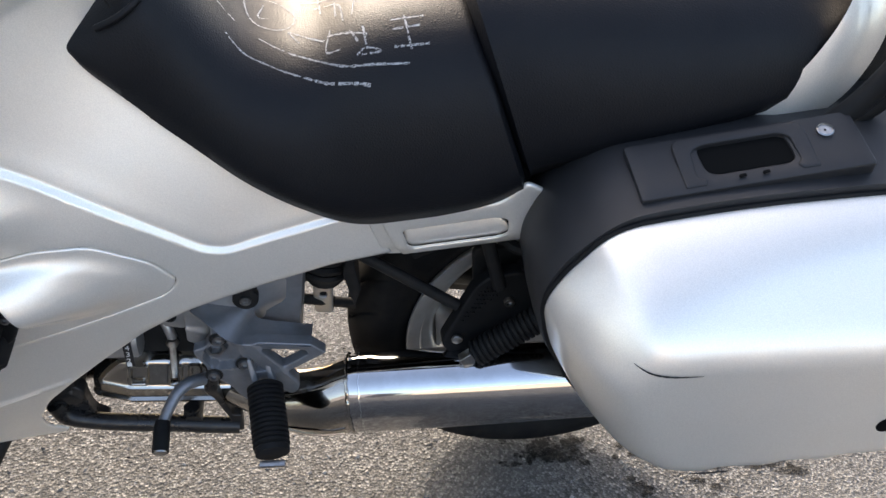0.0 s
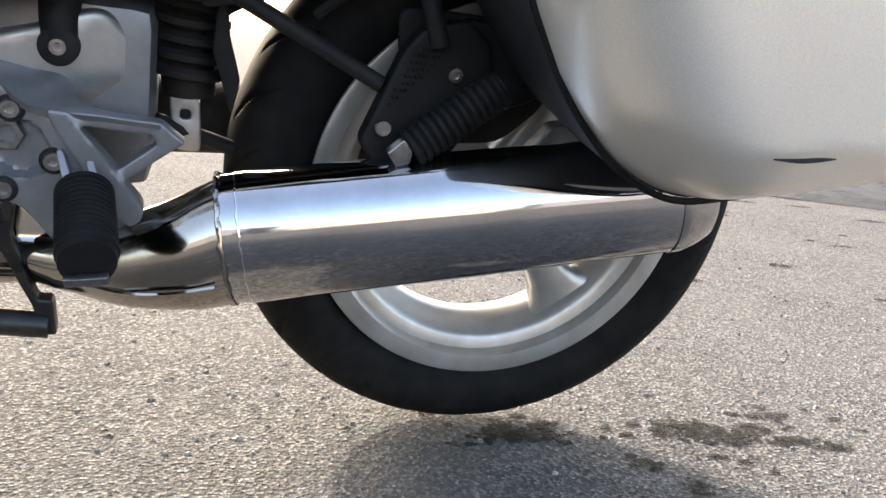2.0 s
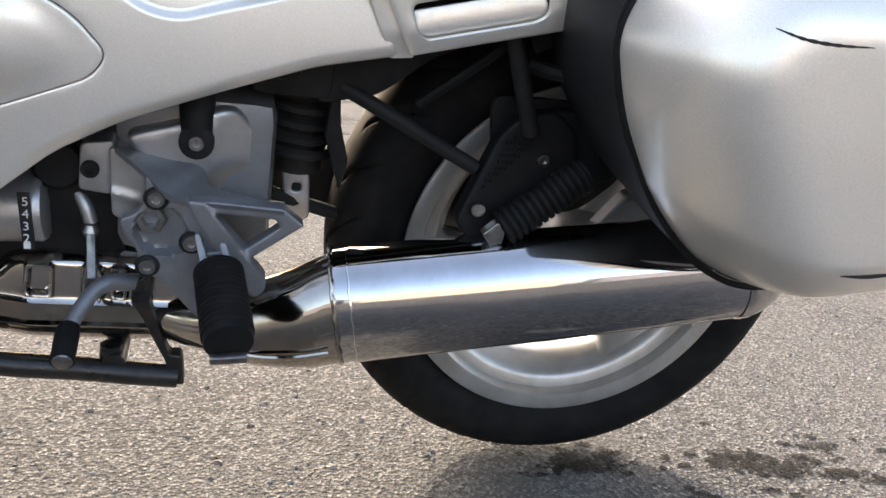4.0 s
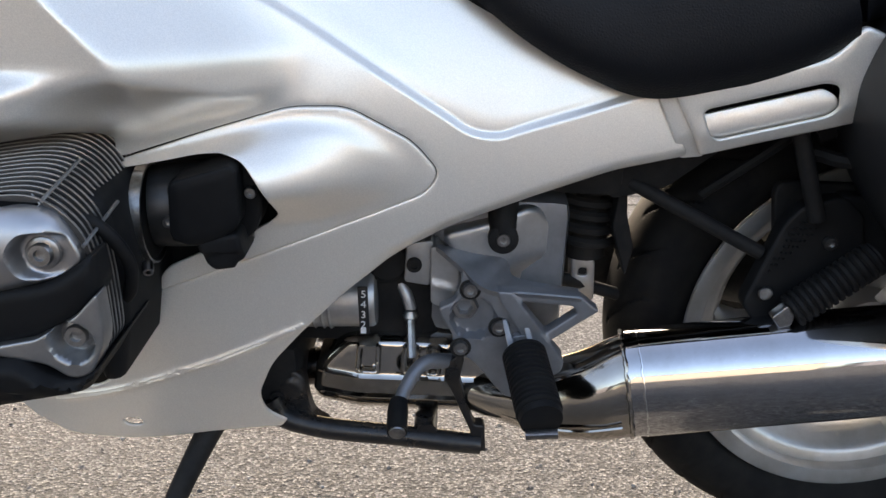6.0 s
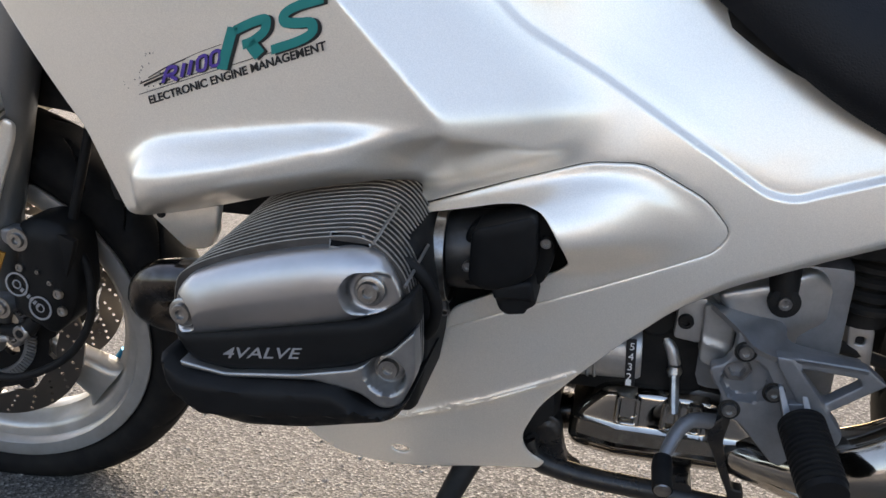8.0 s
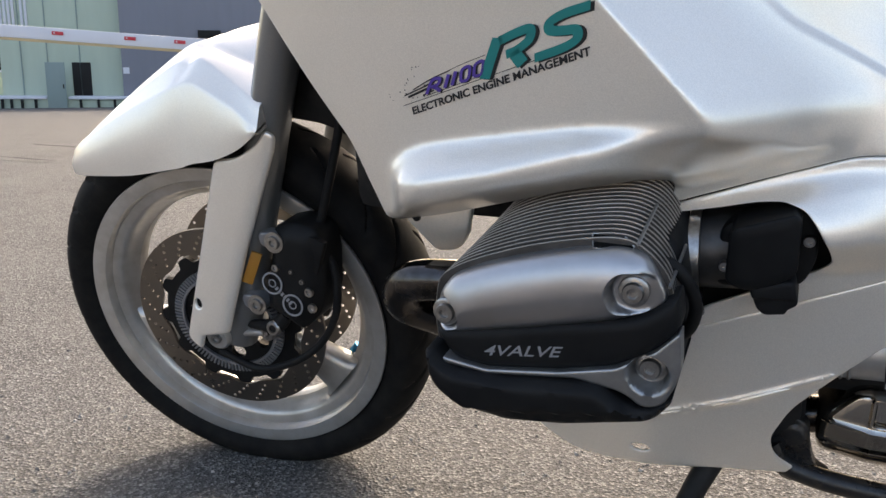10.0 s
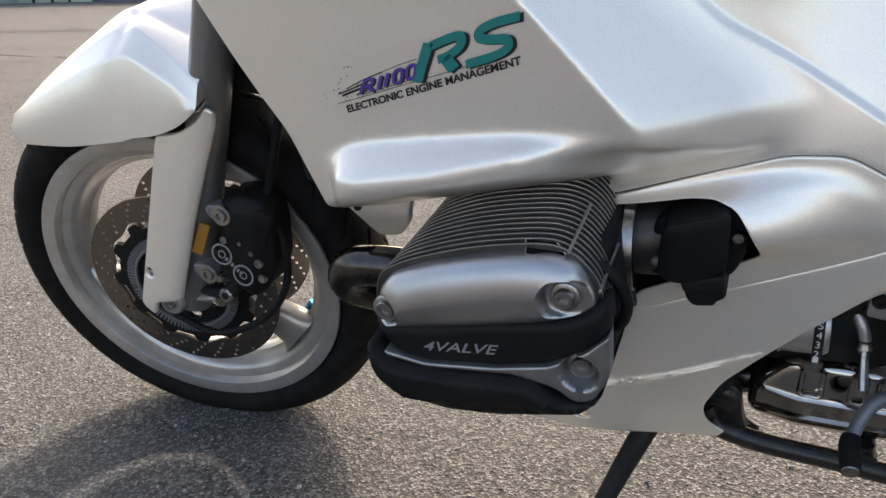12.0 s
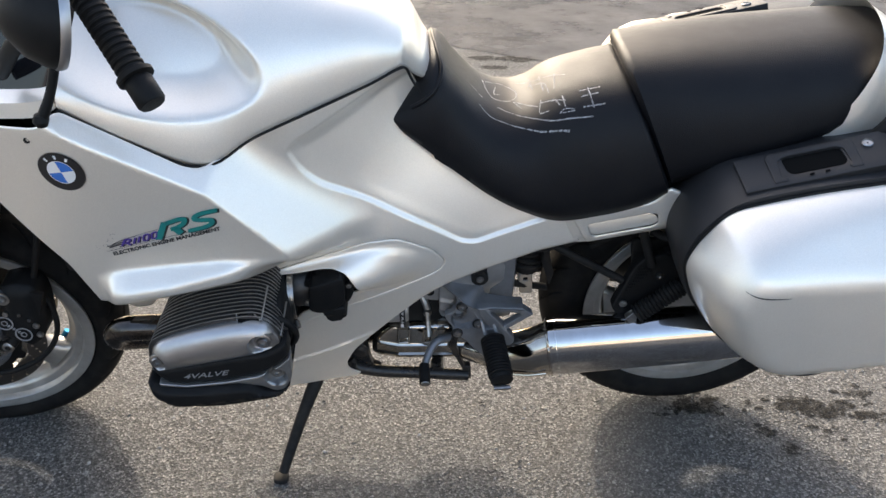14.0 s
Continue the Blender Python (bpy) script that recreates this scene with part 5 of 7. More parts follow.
arm_o = lambda x, z: 0.137 - 0.004 * sstep(side_of(x, z, (0.2800, 0.406), (0.3500, 0.312)) / 0.004 - 3.2)
plate_arm = skin("plate_arm", arm_out, arm_o, ALLOY, foot, "raised grey alloy arm with a three-cornered opening", holes=[arm_hole], thick=0.016, edge=0.0020, step=0.004)
ridge = spline([(0.2123, 0.4485, 0.112), (0.2408, 0.4290, 0.124), (0.2567, 0.4150, 0.130), (0.2785, 0.4090, 0.1365), (0.3242, 0.4070, 0.1365), (0.3684, 0.4045, 0.1365)], 5)
back = spline([(0.2112, 0.4400), (0.2587, 0.4324), (0.2908, 0.4281), (0.2976, 0.4060), (0.3241, 0.3980), (0.3720, 0.3926)], 5)
web = []
for (x0, z0, o), (x1, z1) in zip(ridge, back):
    web.append(np.array([(x0, -o + 0.0005, z0 - 0.0005), (x0 * 0.6 + x1 * 0.4, -o * 0.6 - 0.085 * 0.4, z0 * 0.6 + z1 * 0.4 - 0.001), (x1, -0.085, z1), (x1, -0.081, z1 - 0.008), (x0, -o + 0.005, z0 - 0.008)]))
loft("arm_web", web, ALLOY, plate_arm, "sloping top web of the arm", smooth=40)
skin("cast_lug", rounded([(0.2062, 0.441), (0.2119, 0.4432, 0.003), (0.2405, 0.419), (0.2397, 0.3893), (0.2315, 0.3674), (0.2086, 0.3732)], 0.005), lambda x, z: 0.101 + 0.003 * sstep(1 - np.abs(z - 0.398 + 0.25 * (x - 0.21)) / 0.008) * sstep((0.240 - x) / 0.012), CAST, foot, "pale cast gearbox lug", thick=0.03, edge=0.002, step=0.004)
for x, z, o in ((0.2506, 0.4041, 0.1225), (0.2435, 0.3329, 0.1225), (0.2837, 0.3632, 0.1285)):
    # Raised black ring paints the shade of a sunk bolt seat.
    lathe("well_shade_ring", [(0.0085, 0.0), (0.0115, 0.0), (0.0118, 0.0014), (0.0085, 0.0014)], Vector((x, -o, z)), (0, -1, 0.05), FRAME, foot, "", sides=20, closed=True)
    bolt("plate_bolt", (x, -o, z), (0, -1, 0.05), 0.0082, 0.006, foot)
lathe("pivot_nut", [(0.0085, -0.004), (0.0160, -0.004), (0.0160, 0.008), (0.0140, 0.011), (0.0095, 0.011), (0.0085, 0.001)], Vector((0.2455, -0.108, 0.3795)), (0, -1, 0.05), STEEL, foot, "hollow pivot nut", sides=6, smooth=20)
# Black disc paints the shade inside the nut's bore.
lathe("pivot_bore", [(0.0005, 0), (0.0088, 0)], Vector((0.2455, -0.108, 0.3795)), (0, -1, 0.05), DARK, foot, "", sides=12)
tube("frame_lug", [(0.283, -0.07, 0.50), (0.283, -0.085, 0.475), (0.284, -0.09, 0.454)], [0.018, 0.016, 0.014], FRAME, bike, "black frame lug", sides=14)
lathe("lug_boss", [(0.001, 0), (0.0165, 0), (0.0165, 0.012), (0.014, 0.014), (0.001, 0.014)], Vector((0.284, -0.088, 0.453)), (0, -1, 0.05), FRAME, bike, "black lug boss", sides=24)
bolt("lug_bolt", (0.284, -0.101, 0.454), (0, -1, 0.05), 0.0075, 0.004, bike)
# rider's peg
peg = new("footpeg")
peg.parent = bike
peg["label"] = "black ribbed rubber footpeg on a cast clevis"
P0, P1 = np.array((0.3105, -0.153, 0.3445)), np.array((0.3228, -0.246, 0.3215))
n_ribs = 13
prof = []
for k in range(n_ribs):
    h = k / n_ribs * 0.084
    prof += [(0.0205, h), (0.0238, h + 0.0016), (0.0238, h + 0.0044), (0.0205, h + 0.006)]
lathe("rubber", [(0.001, -0.002), (0.019, -0.002)] + prof + [(0.0225, 0.086), (0.0215, 0.093), (0.001, 0.094)], P0, P1 - P0, RUBBER, peg, "ribbed black rubber", sides=28)
block("tip", -0.016, 0.016, -0.004, 0.004, -0.0035, 0.0035, STEEL, peg, "bent steel tip", 0.001, Matrix.Translation((0.3225, -0.251, 0.3125)) @ pose(0, 0, 0, 14, -8, -4))
for dx in (-0.0125, 0.0095):
    skin("clevis", rounded([(0.2985 + dx, 0.374), (0.3035 + dx, 0.375), (0.3165 + dx, 0.342), (0.3080 + dx, 0.340)], 0.002), lambda x, z: 0.133 + 0.55 * np.maximum(0.375 - z, 0), ALLOY, peg, "cast clevis", thick=0.02, edge=0.001, step=0.008)
skin("clevis_bridge", rounded([(0.297, 0.357), (0.318, 0.360), (0.320, 0.345), (0.300, 0.341)], 0.003), flat(0.139), ALLOY, peg, "cast bridge", thick=0.01, edge=0.001, step=0.01)

# gear lever
lever = new("gear_lever")
lever.parent = bike
lever["label"] = "grey cast gear lever with rubber tip and linkage"
tube("arm", [(0.2400, -0.098, 0.2990), (0.2300, -0.105, 0.3035), (0.2097, -0.120, 0.3110), (0.1965, -0.132, 0.3075), (0.1855, -0.150, 0.2956), (0.1780, -0.168, 0.2838)], [0.0095, 0.0090, 0.0085, 0.0080, 0.0075, 0.007], ALLOY, lever, "cast lever arm", sides=12)
tube("rubber", [(0.1790, -0.163, 0.2865), (0.1783, -0.175, 0.2815), (0.1792, -0.204, 0.2745)], [0.0098, 0.0112, 0.0108], RUBBER, lever, "rubber tip", sides=14)
lathe("cap", [(0.001, 0), (0.0092, 0), (0.0085, 0.002), (0.001, 0.003)], Vector((0.1793, -0.2035, 0.2742)), (0.03, -0.95, -0.25), STEEL, lever, "steel end cap", sides=16)
tube("rod", [(0.1865, -0.081, 0.345), (0.188, -0.092, 0.325), (0.190, -0.105, 0.306)], 0.0052, STEEL, lever, "linkage rod", sides=8)
lathe("ball_joint", [(0.001, -0.009), (0.006, -0.007), (0.009, 0), (0.006, 0.007), (0.001, 0.009)], Vector((0.186, -0.078, 0.346)), (0, 0, 1), STEEL, lever, "ball joint", sides=14)
tube("crank", [(0.186, -0.074, 0.352), (0.180, -0.07, 0.37), (0.170, -0.06, 0.385)], 0.007, CAST, lever, "", sides=10)

# stands
stand = new("centre_stand")
stand.parent = bike
stand["label"] = "folded black enamelled centre stand with its tread arm"
tube("leg", [(0.0261, -0.098, 0.2400), (0.0396, -0.10, 0.2170), (0.0727, -0.10, 0.2060), (0.1096, -0.10, 0.2005), (0.1788, -0.10, 0.1962), (0.2302, -0.10, 0.1915), (0.2740, -0.10, 0.1885)], 0.0128, ENAMEL, stand, "black tube", sides=14)
tube("leg", [(0.055, 0.09, 0.225), (0.13, 0.10, 0.206), (0.262, 0.105, 0.200)], 0.0125, ENAMEL, stand, "black tube", sides=12)
tube("cross_bar", [(0.21, -0.105, 0.206), (0.21, 0.105, 0.206)], 0.012, ENAMEL, stand, "", sides=10)
skin("tread_arm", rounded([(0.2284, 0.3021), (0.2438, 0.3219), (0.2491, 0.3135), (0.2451, 0.2844), (0.2541, 0.2473), (0.2649, 0.2167), (0.2779, 0.2169), (0.2810, 0.1796, 0.002), (0.2665, 0.1786, 0.002), (0.2607, 0.2088), (0.2481, 0.2357), (0.2343, 0.2693), (0.2270, 0.2839)], 0.004), lambda x, z: 0.104 + 0.010 * sstep((z - 0.25) / 0.04), ENAMEL, stand, "flat black tread arm", thick=0.016, edge=0.0025, step=0.006)
skin("pivot_plate", rounded([(0.0272, 0.2751), (0.0424, 0.2827), (0.0655, 0.269), (0.0684, 0.2397), (0.0751, 0.2150), (0.0931, 0.205), (0.0900, 0.193), (0.0465, 0.1900), (0.0232, 0.2087), (0.013, 0.2384)], 0.008), lambda x, z: 0.097 + 0.004 * sstep((0.016 - np.hypot(x - 0.050, z - 0.252)) / 0.003), ENAMEL, stand, "black pivot plate", thick=0.02, edge=0.003, step=0.005)
tube("stub", [(0.205, -0.095, 0.196), (0.206, -0.092, 0.222)], 0.011, ENAMEL, stand, "black stop stub", sides=12)
bolt("pivot_bolt", (0.034, -0.097, 0.243), (0, -1, 0), 0.009, 0.006, stand, FRAME)
bolt("pivot_bolt", (0.060, -0.097, 0.212), (0, -1, 0), 0.008, 0.006, stand, FRAME)
side = new("side_stand")
side.parent = bike
side["label"] = "black enamelled side stand set out on the asphalt"
tube("leg", [(-0.020, -0.10, 0.245), (-0.045, -0.145, 0.205), (-0.078, -0.195, 0.135), (-0.108, -0.245, 0.060)], [0.016, 0.014, 0.0115, 0.010], FRAME, side, "black leg", sides=14)
skin("foot", rounded([(-0.128, -0.268), (-0.098, -0.268), (-0.098, -0.236), (-0.128, -0.236)], 0.010), flat(0.0), FRAME, side, "flat steel foot", thick=0.008, edge=0.002, step=0.02, place=Matrix.Rotation(-radians(LEAN), 4, "X") @ Matrix(((1, 0, 0, 0), (0, 1, 0, -0.0015), (0, 0, 1, 0.0085), (0, 0, 0, 1))))
tube("spring", [(-0.025, -0.115, 0.24), (-0.06, -0.165, 0.17), (-0.085, -0.20, 0.12)], 0.006, FRAME, side, "", sides=8)

# pillion peg, hanger tubes, shock
hang = new("pillion_bracket")
hang.parent = bike
hang["label"] = "black pillion peg bracket hung from frame tubes"
br_out = rounded([(0.578, 0.490), (0.594, 0.510), (0.634, 0.520), (0.660, 0.500), (0.668, 0.450), (0.606, 0.364), (0.580, 0.356), (0.541, 0.400, 0.008)], 0.008)
skin("bracket", br_out, lambda x, z: 0.110 + 0.026 * np.clip((0.48 - z) / 0.12, 0, 1), PLASTIC, hang, "black cast bracket", thick=0.02, edge=0.004, step=0.012)
skin("case_mount", rounded([(0.630, 0.520), (0.700, 0.520), (0.735, 0.490), (0.715, 0.45), (0.66, 0.43)], 0.01), flat(0.104), PLASTIC, hang, "black case mount", thick=0.02, edge=0.004, step=0.02)
for k in range(7):
    tube("rib", [(0.680 + k * 0.007, -0.106, 0.515 - k * 0.003), (0.690 + k * 0.007, -0.107, 0.470 - k * 0.003)], 0.002, PLASTIC, hang, "", sides=5)
for i in range(9):
    for j in range(7):
        u, v = 0.553 + i * 0.0068 + j * 0.0020, 0.425 + i * 0.0066 + j * 0.0065
        if v < 0.500 and inside(br_out, np.array([[u - 0.006, v + 0.006]]))[0] and inside(br_out, np.array([[u + 0.01, v]]))[0]:
            lathe("stud", [(0.0003, 0), (0.0017, 0), (0.0012, 0.0014), (0.0002, 0.0018)], Vector((u, -0.1105 - 0.026 * min(1, max(0, (0.48 - v) / 0.12)), v)), (0, -1, 0), PLASTIC, hang, "", sides=6)
Q0, Q1 = np.array((0.584, -0.150, 0.406)), np.array((0.662, -0.142, 0.468))
ql = np.linalg.norm(Q1 - Q0)
prof = []
for k in range(13):
    h = k / 13 * ql
    prof += [(0.0165, h), (0.0190, h + 0.0018), (0.0190, h + 0.0054), (0.0165, h + 0.0070)]
lathe("rubber", [(0.001, 0), (0.017, 0)] + prof + [(0.017, ql + 0.002), (0.001, ql + 0.003)], Q0, Q1 - Q0, RUBBER, hang, "ribbed black peg rubber", sides=24)
bolt("bolt", (0.560, -0.1345, 0.4195), (0, -1, 0), 0.0075, 0.004, hang, socket=False)
bolt("bolt", (0.6255, -0.113, 0.4705), (0, -1, 0), 0.0075, 0.006, hang)
skin("peg_end", rounded([(0.561, 0.404), (0.575, 0.418), (0.584, 0.408), (0.583, 0.396), (0.571, 0.392)], 0.002), flat(0.162), STEEL, hang, "bent steel peg end", thick=0.012, edge=0.001, step=0.008)
tube("tube", [(0.418, -0.070, 0.515), (0.560, -0.105, 0.452)], 0.0080, FRAME, hang, "black frame tube", sides=14)
tube("tube", [(0.568, -0.108, 0.60), (0.608, -0.112, 0.495)], 0.0090, FRAME, hang, "black frame tube", sides=14)
shock = new("shock_absorber")
shock.parent = bike
shock["label"] = "dark shock absorber with coil spring"
tube("body", [(0.385, 0.0, 0.52), (0.390, 0.0, 0.40)], 0.026, FRAME, shock, "", sides=16)
coil = [(0.386 + 0.036 * math.cos(t), 0.036 * math.sin(t), 0.52 - t * 0.0026) for t in np.linspace(0, 14 * math.pi, 150)]
tube("spring", coil[:140], 0.006, FRAME, shock, "black coil", sides=6, n=1)
skin("fork_end", rounded([(0.372, 0.402), (0.401, 0.400), (0.405, 0.345), (0.378, 0.346)], 0.006), flat(0.02), CAST, shock, "cast lower eye", holes=[rounded([(0.383, 0.388), (0.393, 0.388), (0.393, 0.378), (0.383, 0.378)], 0.003)], thick=0.03, edge=0.002, step=0.02)
lathe("eye_bush", [(0.0005, 0), (0.0085, 0), (0.0085, 0.004), (0.0005, 0.004)], Vector((0.388, -0.012, 0.383)), (0, -1, 0), FRAME, shock, "black bush in the eye", sides=16)
tube("axle_rod", [(0.36, -0.02, 0.375), (0.44, 0.0, 0.345)], 0.008, FRAME, bike, "grey torque rod", sides=10)
tube("hose", [(0.50, -0.06, 0.50), (0.56, -0.08, 0.56), (0.60, -0.08, 0.60)], 0.006, RUBBER, bike, "black hose", sides=8)

# Added black filler that closes the view through the inner frame.
skin("inner_fill", rounded([(0.30, 0.47), (0.335, 0.425), (0.405, 0.425), (0.418, 0.48), (0.60, 0.58), (0.60, 0.68), (0.30, 0.66)], 0.012), flat(0.02), FRAME, bike, "black sheet added to fill the space round the shock absorber", thick=0.10, edge=0.01, step=0.03)
block("main_frame", -0.05, 0.36, 0.03, 0.10, 0.40, 0.66, FRAME, bike, "black main frame", 0.02)
# Reaches low, out of view, to stop sunlight passing through the rear wheel.
skin("brake_cover", rounded([(0.52, 0.30), (0.545, 0.42), (0.62, 0.51), (0.74, 0.55), (0.86, 0.51), (0.935, 0.42), (0.955, 0.31), (0.90, 0.250), (0.74, 0.238), (0.58, 0.250)], 0.03), flat(-0.128), FRAME, bike, "black cover beyond the rear wheel, extended unseen to block the sun", thick=0.02, edge=0.004, step=0.03)
# Added blocker: keeps sun leaking through the fairing off the front tyre.
loft("bulkhead", [np.array([(x, -w, z), (x, w, z), (x + 0.03, w, z + 0.015), (x + 0.03, -w, z + 0.015)]) for x, z, w in ((-0.360, 0.500, 0.13), (-0.395, 0.560, 0.17), (-0.455, 0.660, 0.185), (-0.520, 0.780, 0.19), (-0.560, 0.860, 0.19))], FRAME, bike, "black panel added inside the fairing to block light and view", smooth=30)
skin("wheel_arch", rounded([(-0.618, 0.60), (-0.60, 0.70), (-0.555, 0.80), (-0.44, 0.80), (-0.37, 0.64), (-0.345, 0.52), (-0.385, 0.475), (-0.425, 0.50), (-0.47, 0.555), (-0.53, 0.590)], 0.02), lambda x, z: 0.084 + 0.25 * np.maximum(x + 0.47, 0), FRAME, bike, "black inner wheel arch", thick=0.006, edge=0.003, step=0.03)
skin("inner_cover", rounded([(0.575, 0.520), (0.73, 0.520), (0.745, 0.44), (0.70, 0.395), (0.60, 0.385)], 0.015), flat(0.066), FRAME, bike, "black inner cover behind the pillion peg", thick=0.01, edge=0.003, step=0.03)
block("clutch_housing", 0.02, 0.222, -0.07, 0.07, 0.30, 0.46, FRAME, bike, "dark clutch housing", 0.02)
skin("fairing_foot", rounded([(-0.356, 0.536), (-0.330, 0.490, 0.006), (-0.302, 0.494, 0.01), (-0.285, 0.520), (-0.278, 0.552)], 0.006), lambda x, z: 0.236 - 0.5 * np.maximum(0.53 - z, 0), SILVER, bike, "silver lower corner of the fairing", thick=0.01, edge=0.003, step=0.01)

skin("rear_tray", rounded([(0.395, 0.495), (0.395, 0.64), (0.68, 0.67), (0.72, 0.60), (0.60, 0.595), (0.52, 0.565), (0.455, 0.51)], 0.01), flat(0.076), FRAME, bike, "black rear tray and frame", thick=0.012, edge=0.002, step=0.03)
skin("drive_plate", rounded([(0.728, 0.372), (0.760, 0.418), (0.806, 0.424), (0.832, 0.392), (0.80, 0.372)], 0.006), flat(0.06), ALLOY, bike, "grey rear drive cover", thick=0.02, edge=0.003, step=0.02)

# ---------------------------------------------------------------- cylinder head
head = new("cylinder_head")
head.parent = bike
head["label"] = "finned alloy cylinder head with a polished cover and black guard"
OUT_IN = [(-0.262, 0.43), (-0.268, 0.50), (-0.245, 0.548), (-0.206, 0.575), (-0.151, 0.588), (-0.109, 0.590), (-0.084, 0.574), (-0.068, 0.535), (-0.062, 0.46), (-0.068, 0.42), (-0.10, 0.405), (-0.22, 0.395)]
OUT_FAR = [(-0.281, 0.440), (-0.2815, 0.500), (-0.262, 0.5225), (-0.2, 0.547), (-0.14, 0.562), (-0.10, 0.565), (-0.073, 0.547), (-0.060, 0.520), (-0.056, 0.46), (-0.060, 0.432), (-0.09, 0.418), (-0.24, 0.405)]


def head_outline(k, inset=0.0):
    a = spline(OUT_IN, 6, closed=True) * (1 - k) + spline(OUT_FAR, 6, closed=True) * k
    c = a.mean(0)
    v = a - c
    return c + v * (1 - inset / np.linalg.norm(v, axis=1)[:, None])


def at_o(poly, o):
    return np.stack([poly[:, 0], np.full(len(poly), -o), poly[:, 1]], 1)


# Black core paints the shade at the bottom of the fin gaps.
loft("core", [at_o(head_outline(0, 0.018), 0.09), at_o(head_outline(0.2, 0.018), 0.20), at_o(head_outline(1, 0.018), 0.315), at_o(head_outline(1, 0.03), 0.320)], FRAME, head, "alloy head", smooth=50)
for i in range(20):
    o = 0.176 + i * 0.00785
    k = min(1, max(0, (o - 0.17) / 0.17))
    p0, p1 = head_outline(k, 0.0), head_outline(k, 0.0016)
    fin = loft("fin", [at_o(head_outline(k, 0.02), o - 0.0015), at_o(p1, o - 0.0011), at_o(p0, o - 0.0007), at_o(p0, o + 0.0007), at_o(p1, o + 0.0011), at_o(head_outline(k, 0.02), o + 0.0015)], FIN, head, "grey cast cooling fin", smooth=50)
    # Lighter rim painted on, so each fin shows bright against its gap.
    tip = head_outline(k, -0.0007)
    loft("fin_edge", [at_o(p0, o - 0.0010), at_o(tip, o - 0.0008), at_o(tip, o + 0.0008), at_o(p0, o + 0.0010)], SATIN, fin, "fin edge coloured lighter than its shade-darkened sides", caps=False, smooth=30)
for a0, b0 in (((-0.0905, 0.5665), (-0.0770, 0.553)), ((-0.0632, 0.530), (-0.0600, 0.508))):
    tube("rib", [(a0[0], -0.332, a0[1]), (a0[0] + 0.003, -0.262, a0[1] + 0.012)], 0.0016, SATIN, head, "", sides=6)
well_n = Vector((0.02, -0.42, 0.90)).normalized()
well = [Vector(q) for q in ((-0.1325, -0.3177, 0.5669), (-0.1071, -0.3148, 0.5677), (-0.0941, -0.3272, 0.5616), (-0.0960, -0.3330, 0.5589), (-0.1285, -0.3330, 0.5596))]
# Filled solid; its black colour stands in for the shaded well.
loft("plug_well", [np.array([tuple(q + well_n * h) for q in well]) for h in (-0.03, 0.0, 0.0006)], DARK, head, "five-sided plug well between the fins, filled with shade colour", smooth=20)
tube("well_rim", [tuple(q + well_n * 0.0005) for q in well + well[:1]], 0.0009, SATIN, head, "cast rim of the plug well", sides=6, n=1)


def dome(base, rise, poly, width):
    return lambda x, z: base + rise * (1 - (1 - np.clip(in_depth(poly, x, z) / width, 0, 1)) ** 2) ** 0.5


cap = rounded([(-0.2775, 0.480, 0.012), (-0.2745, 0.502, 0.012), (-0.262, 0.5185, 0.014), (-0.2275, 0.5347), (-0.181, 0.5488), (-0.1373, 0.5587), (-0.1094, 0.5623), (-0.0931, 0.5614, 0.012), (-0.0822, 0.5558, 0.01), (-0.0738, 0.5435), (-0.066, 0.5275, 0.006), (-0.064, 0.5185, 0.004), (-0.078, 0.5065), (-0.1084, 0.4945), (-0.1492, 0.4840), (-0.1985, 0.4730), (-0.2477, 0.4620), (-0.269, 0.4585, 0.008), (-0.2765, 0.4665, 0.008)], 0.02)
wells = [rounded([(-0.1165, 0.530, 0.012), (-0.110, 0.507, 0.012), (-0.092, 0.5015, 0.012), (-0.072, 0.5085), (-0.055, 0.519), (-0.0655, 0.540, 0.006), (-0.085, 0.5475, 0.012), (-0.106, 0.546, 0.012)], 0.008), rounded([(-0.300, 0.497), (-0.264, 0.5035, 0.01), (-0.2505, 0.492, 0.012), (-0.2525, 0.470, 0.010), (-0.269, 0.4665, 0.01), (-0.300, 0.470)], 0.008)]


def cap_skin(x, z):
    o = dome(0.331, 0.024, cap, 0.036)(x, z)
    for w in wells:
        d = sstep(in_depth(w, x, z) / 0.005)
        o = o * (1 - d) + np.minimum(o, 0.336) * d
    return o


skin("cover", cap, cap_skin, POLISHED, head, "satin polished aluminium valve cover", thick=0.02, edge=0.0022, step=0.0024, lines=[(resample(w, 0.002), (-0.0055, -0.004, -0.0026, -0.0013, 0, 0.0013, 0.0026, 0.004, 0.0055)) for w in wells], smooth=60)
band = rounded([(-0.280, 0.466, 0.004), (-0.215, 0.477), (-0.15, 0.491), (-0.088, 0.503), (-0.054, 0.527, 0.004), (-0.050, 0.493, 0.01), (-0.070, 0.472, 0.02), (-0.105, 0.451, 0.02), (-0.155, 0.439), (-0.225, 0.430), (-0.262, 0.434, 0.02)], 0.01)
band_ob = skin("band", band, dome(0.332, 0.014, band, 0.010), PLASTIC, head, "matt black cover band", thick=0.02, edge=0.003, step=0.005, smooth=45)
lip = rounded([(-0.270, 0.440), (-0.226, 0.4335), (-0.155, 0.4425), (-0.104, 0.4545), (-0.070, 0.476), (-0.050, 0.498, 0.004), (-0.048, 0.455, 0.01), (-0.062, 0.424, 0.016), (-0.080, 0.419, 0.014), (-0.097, 0.432, 0.01), (-0.14, 0.4385), (-0.225, 0.4292), (-0.268, 0.434)], 0.004)


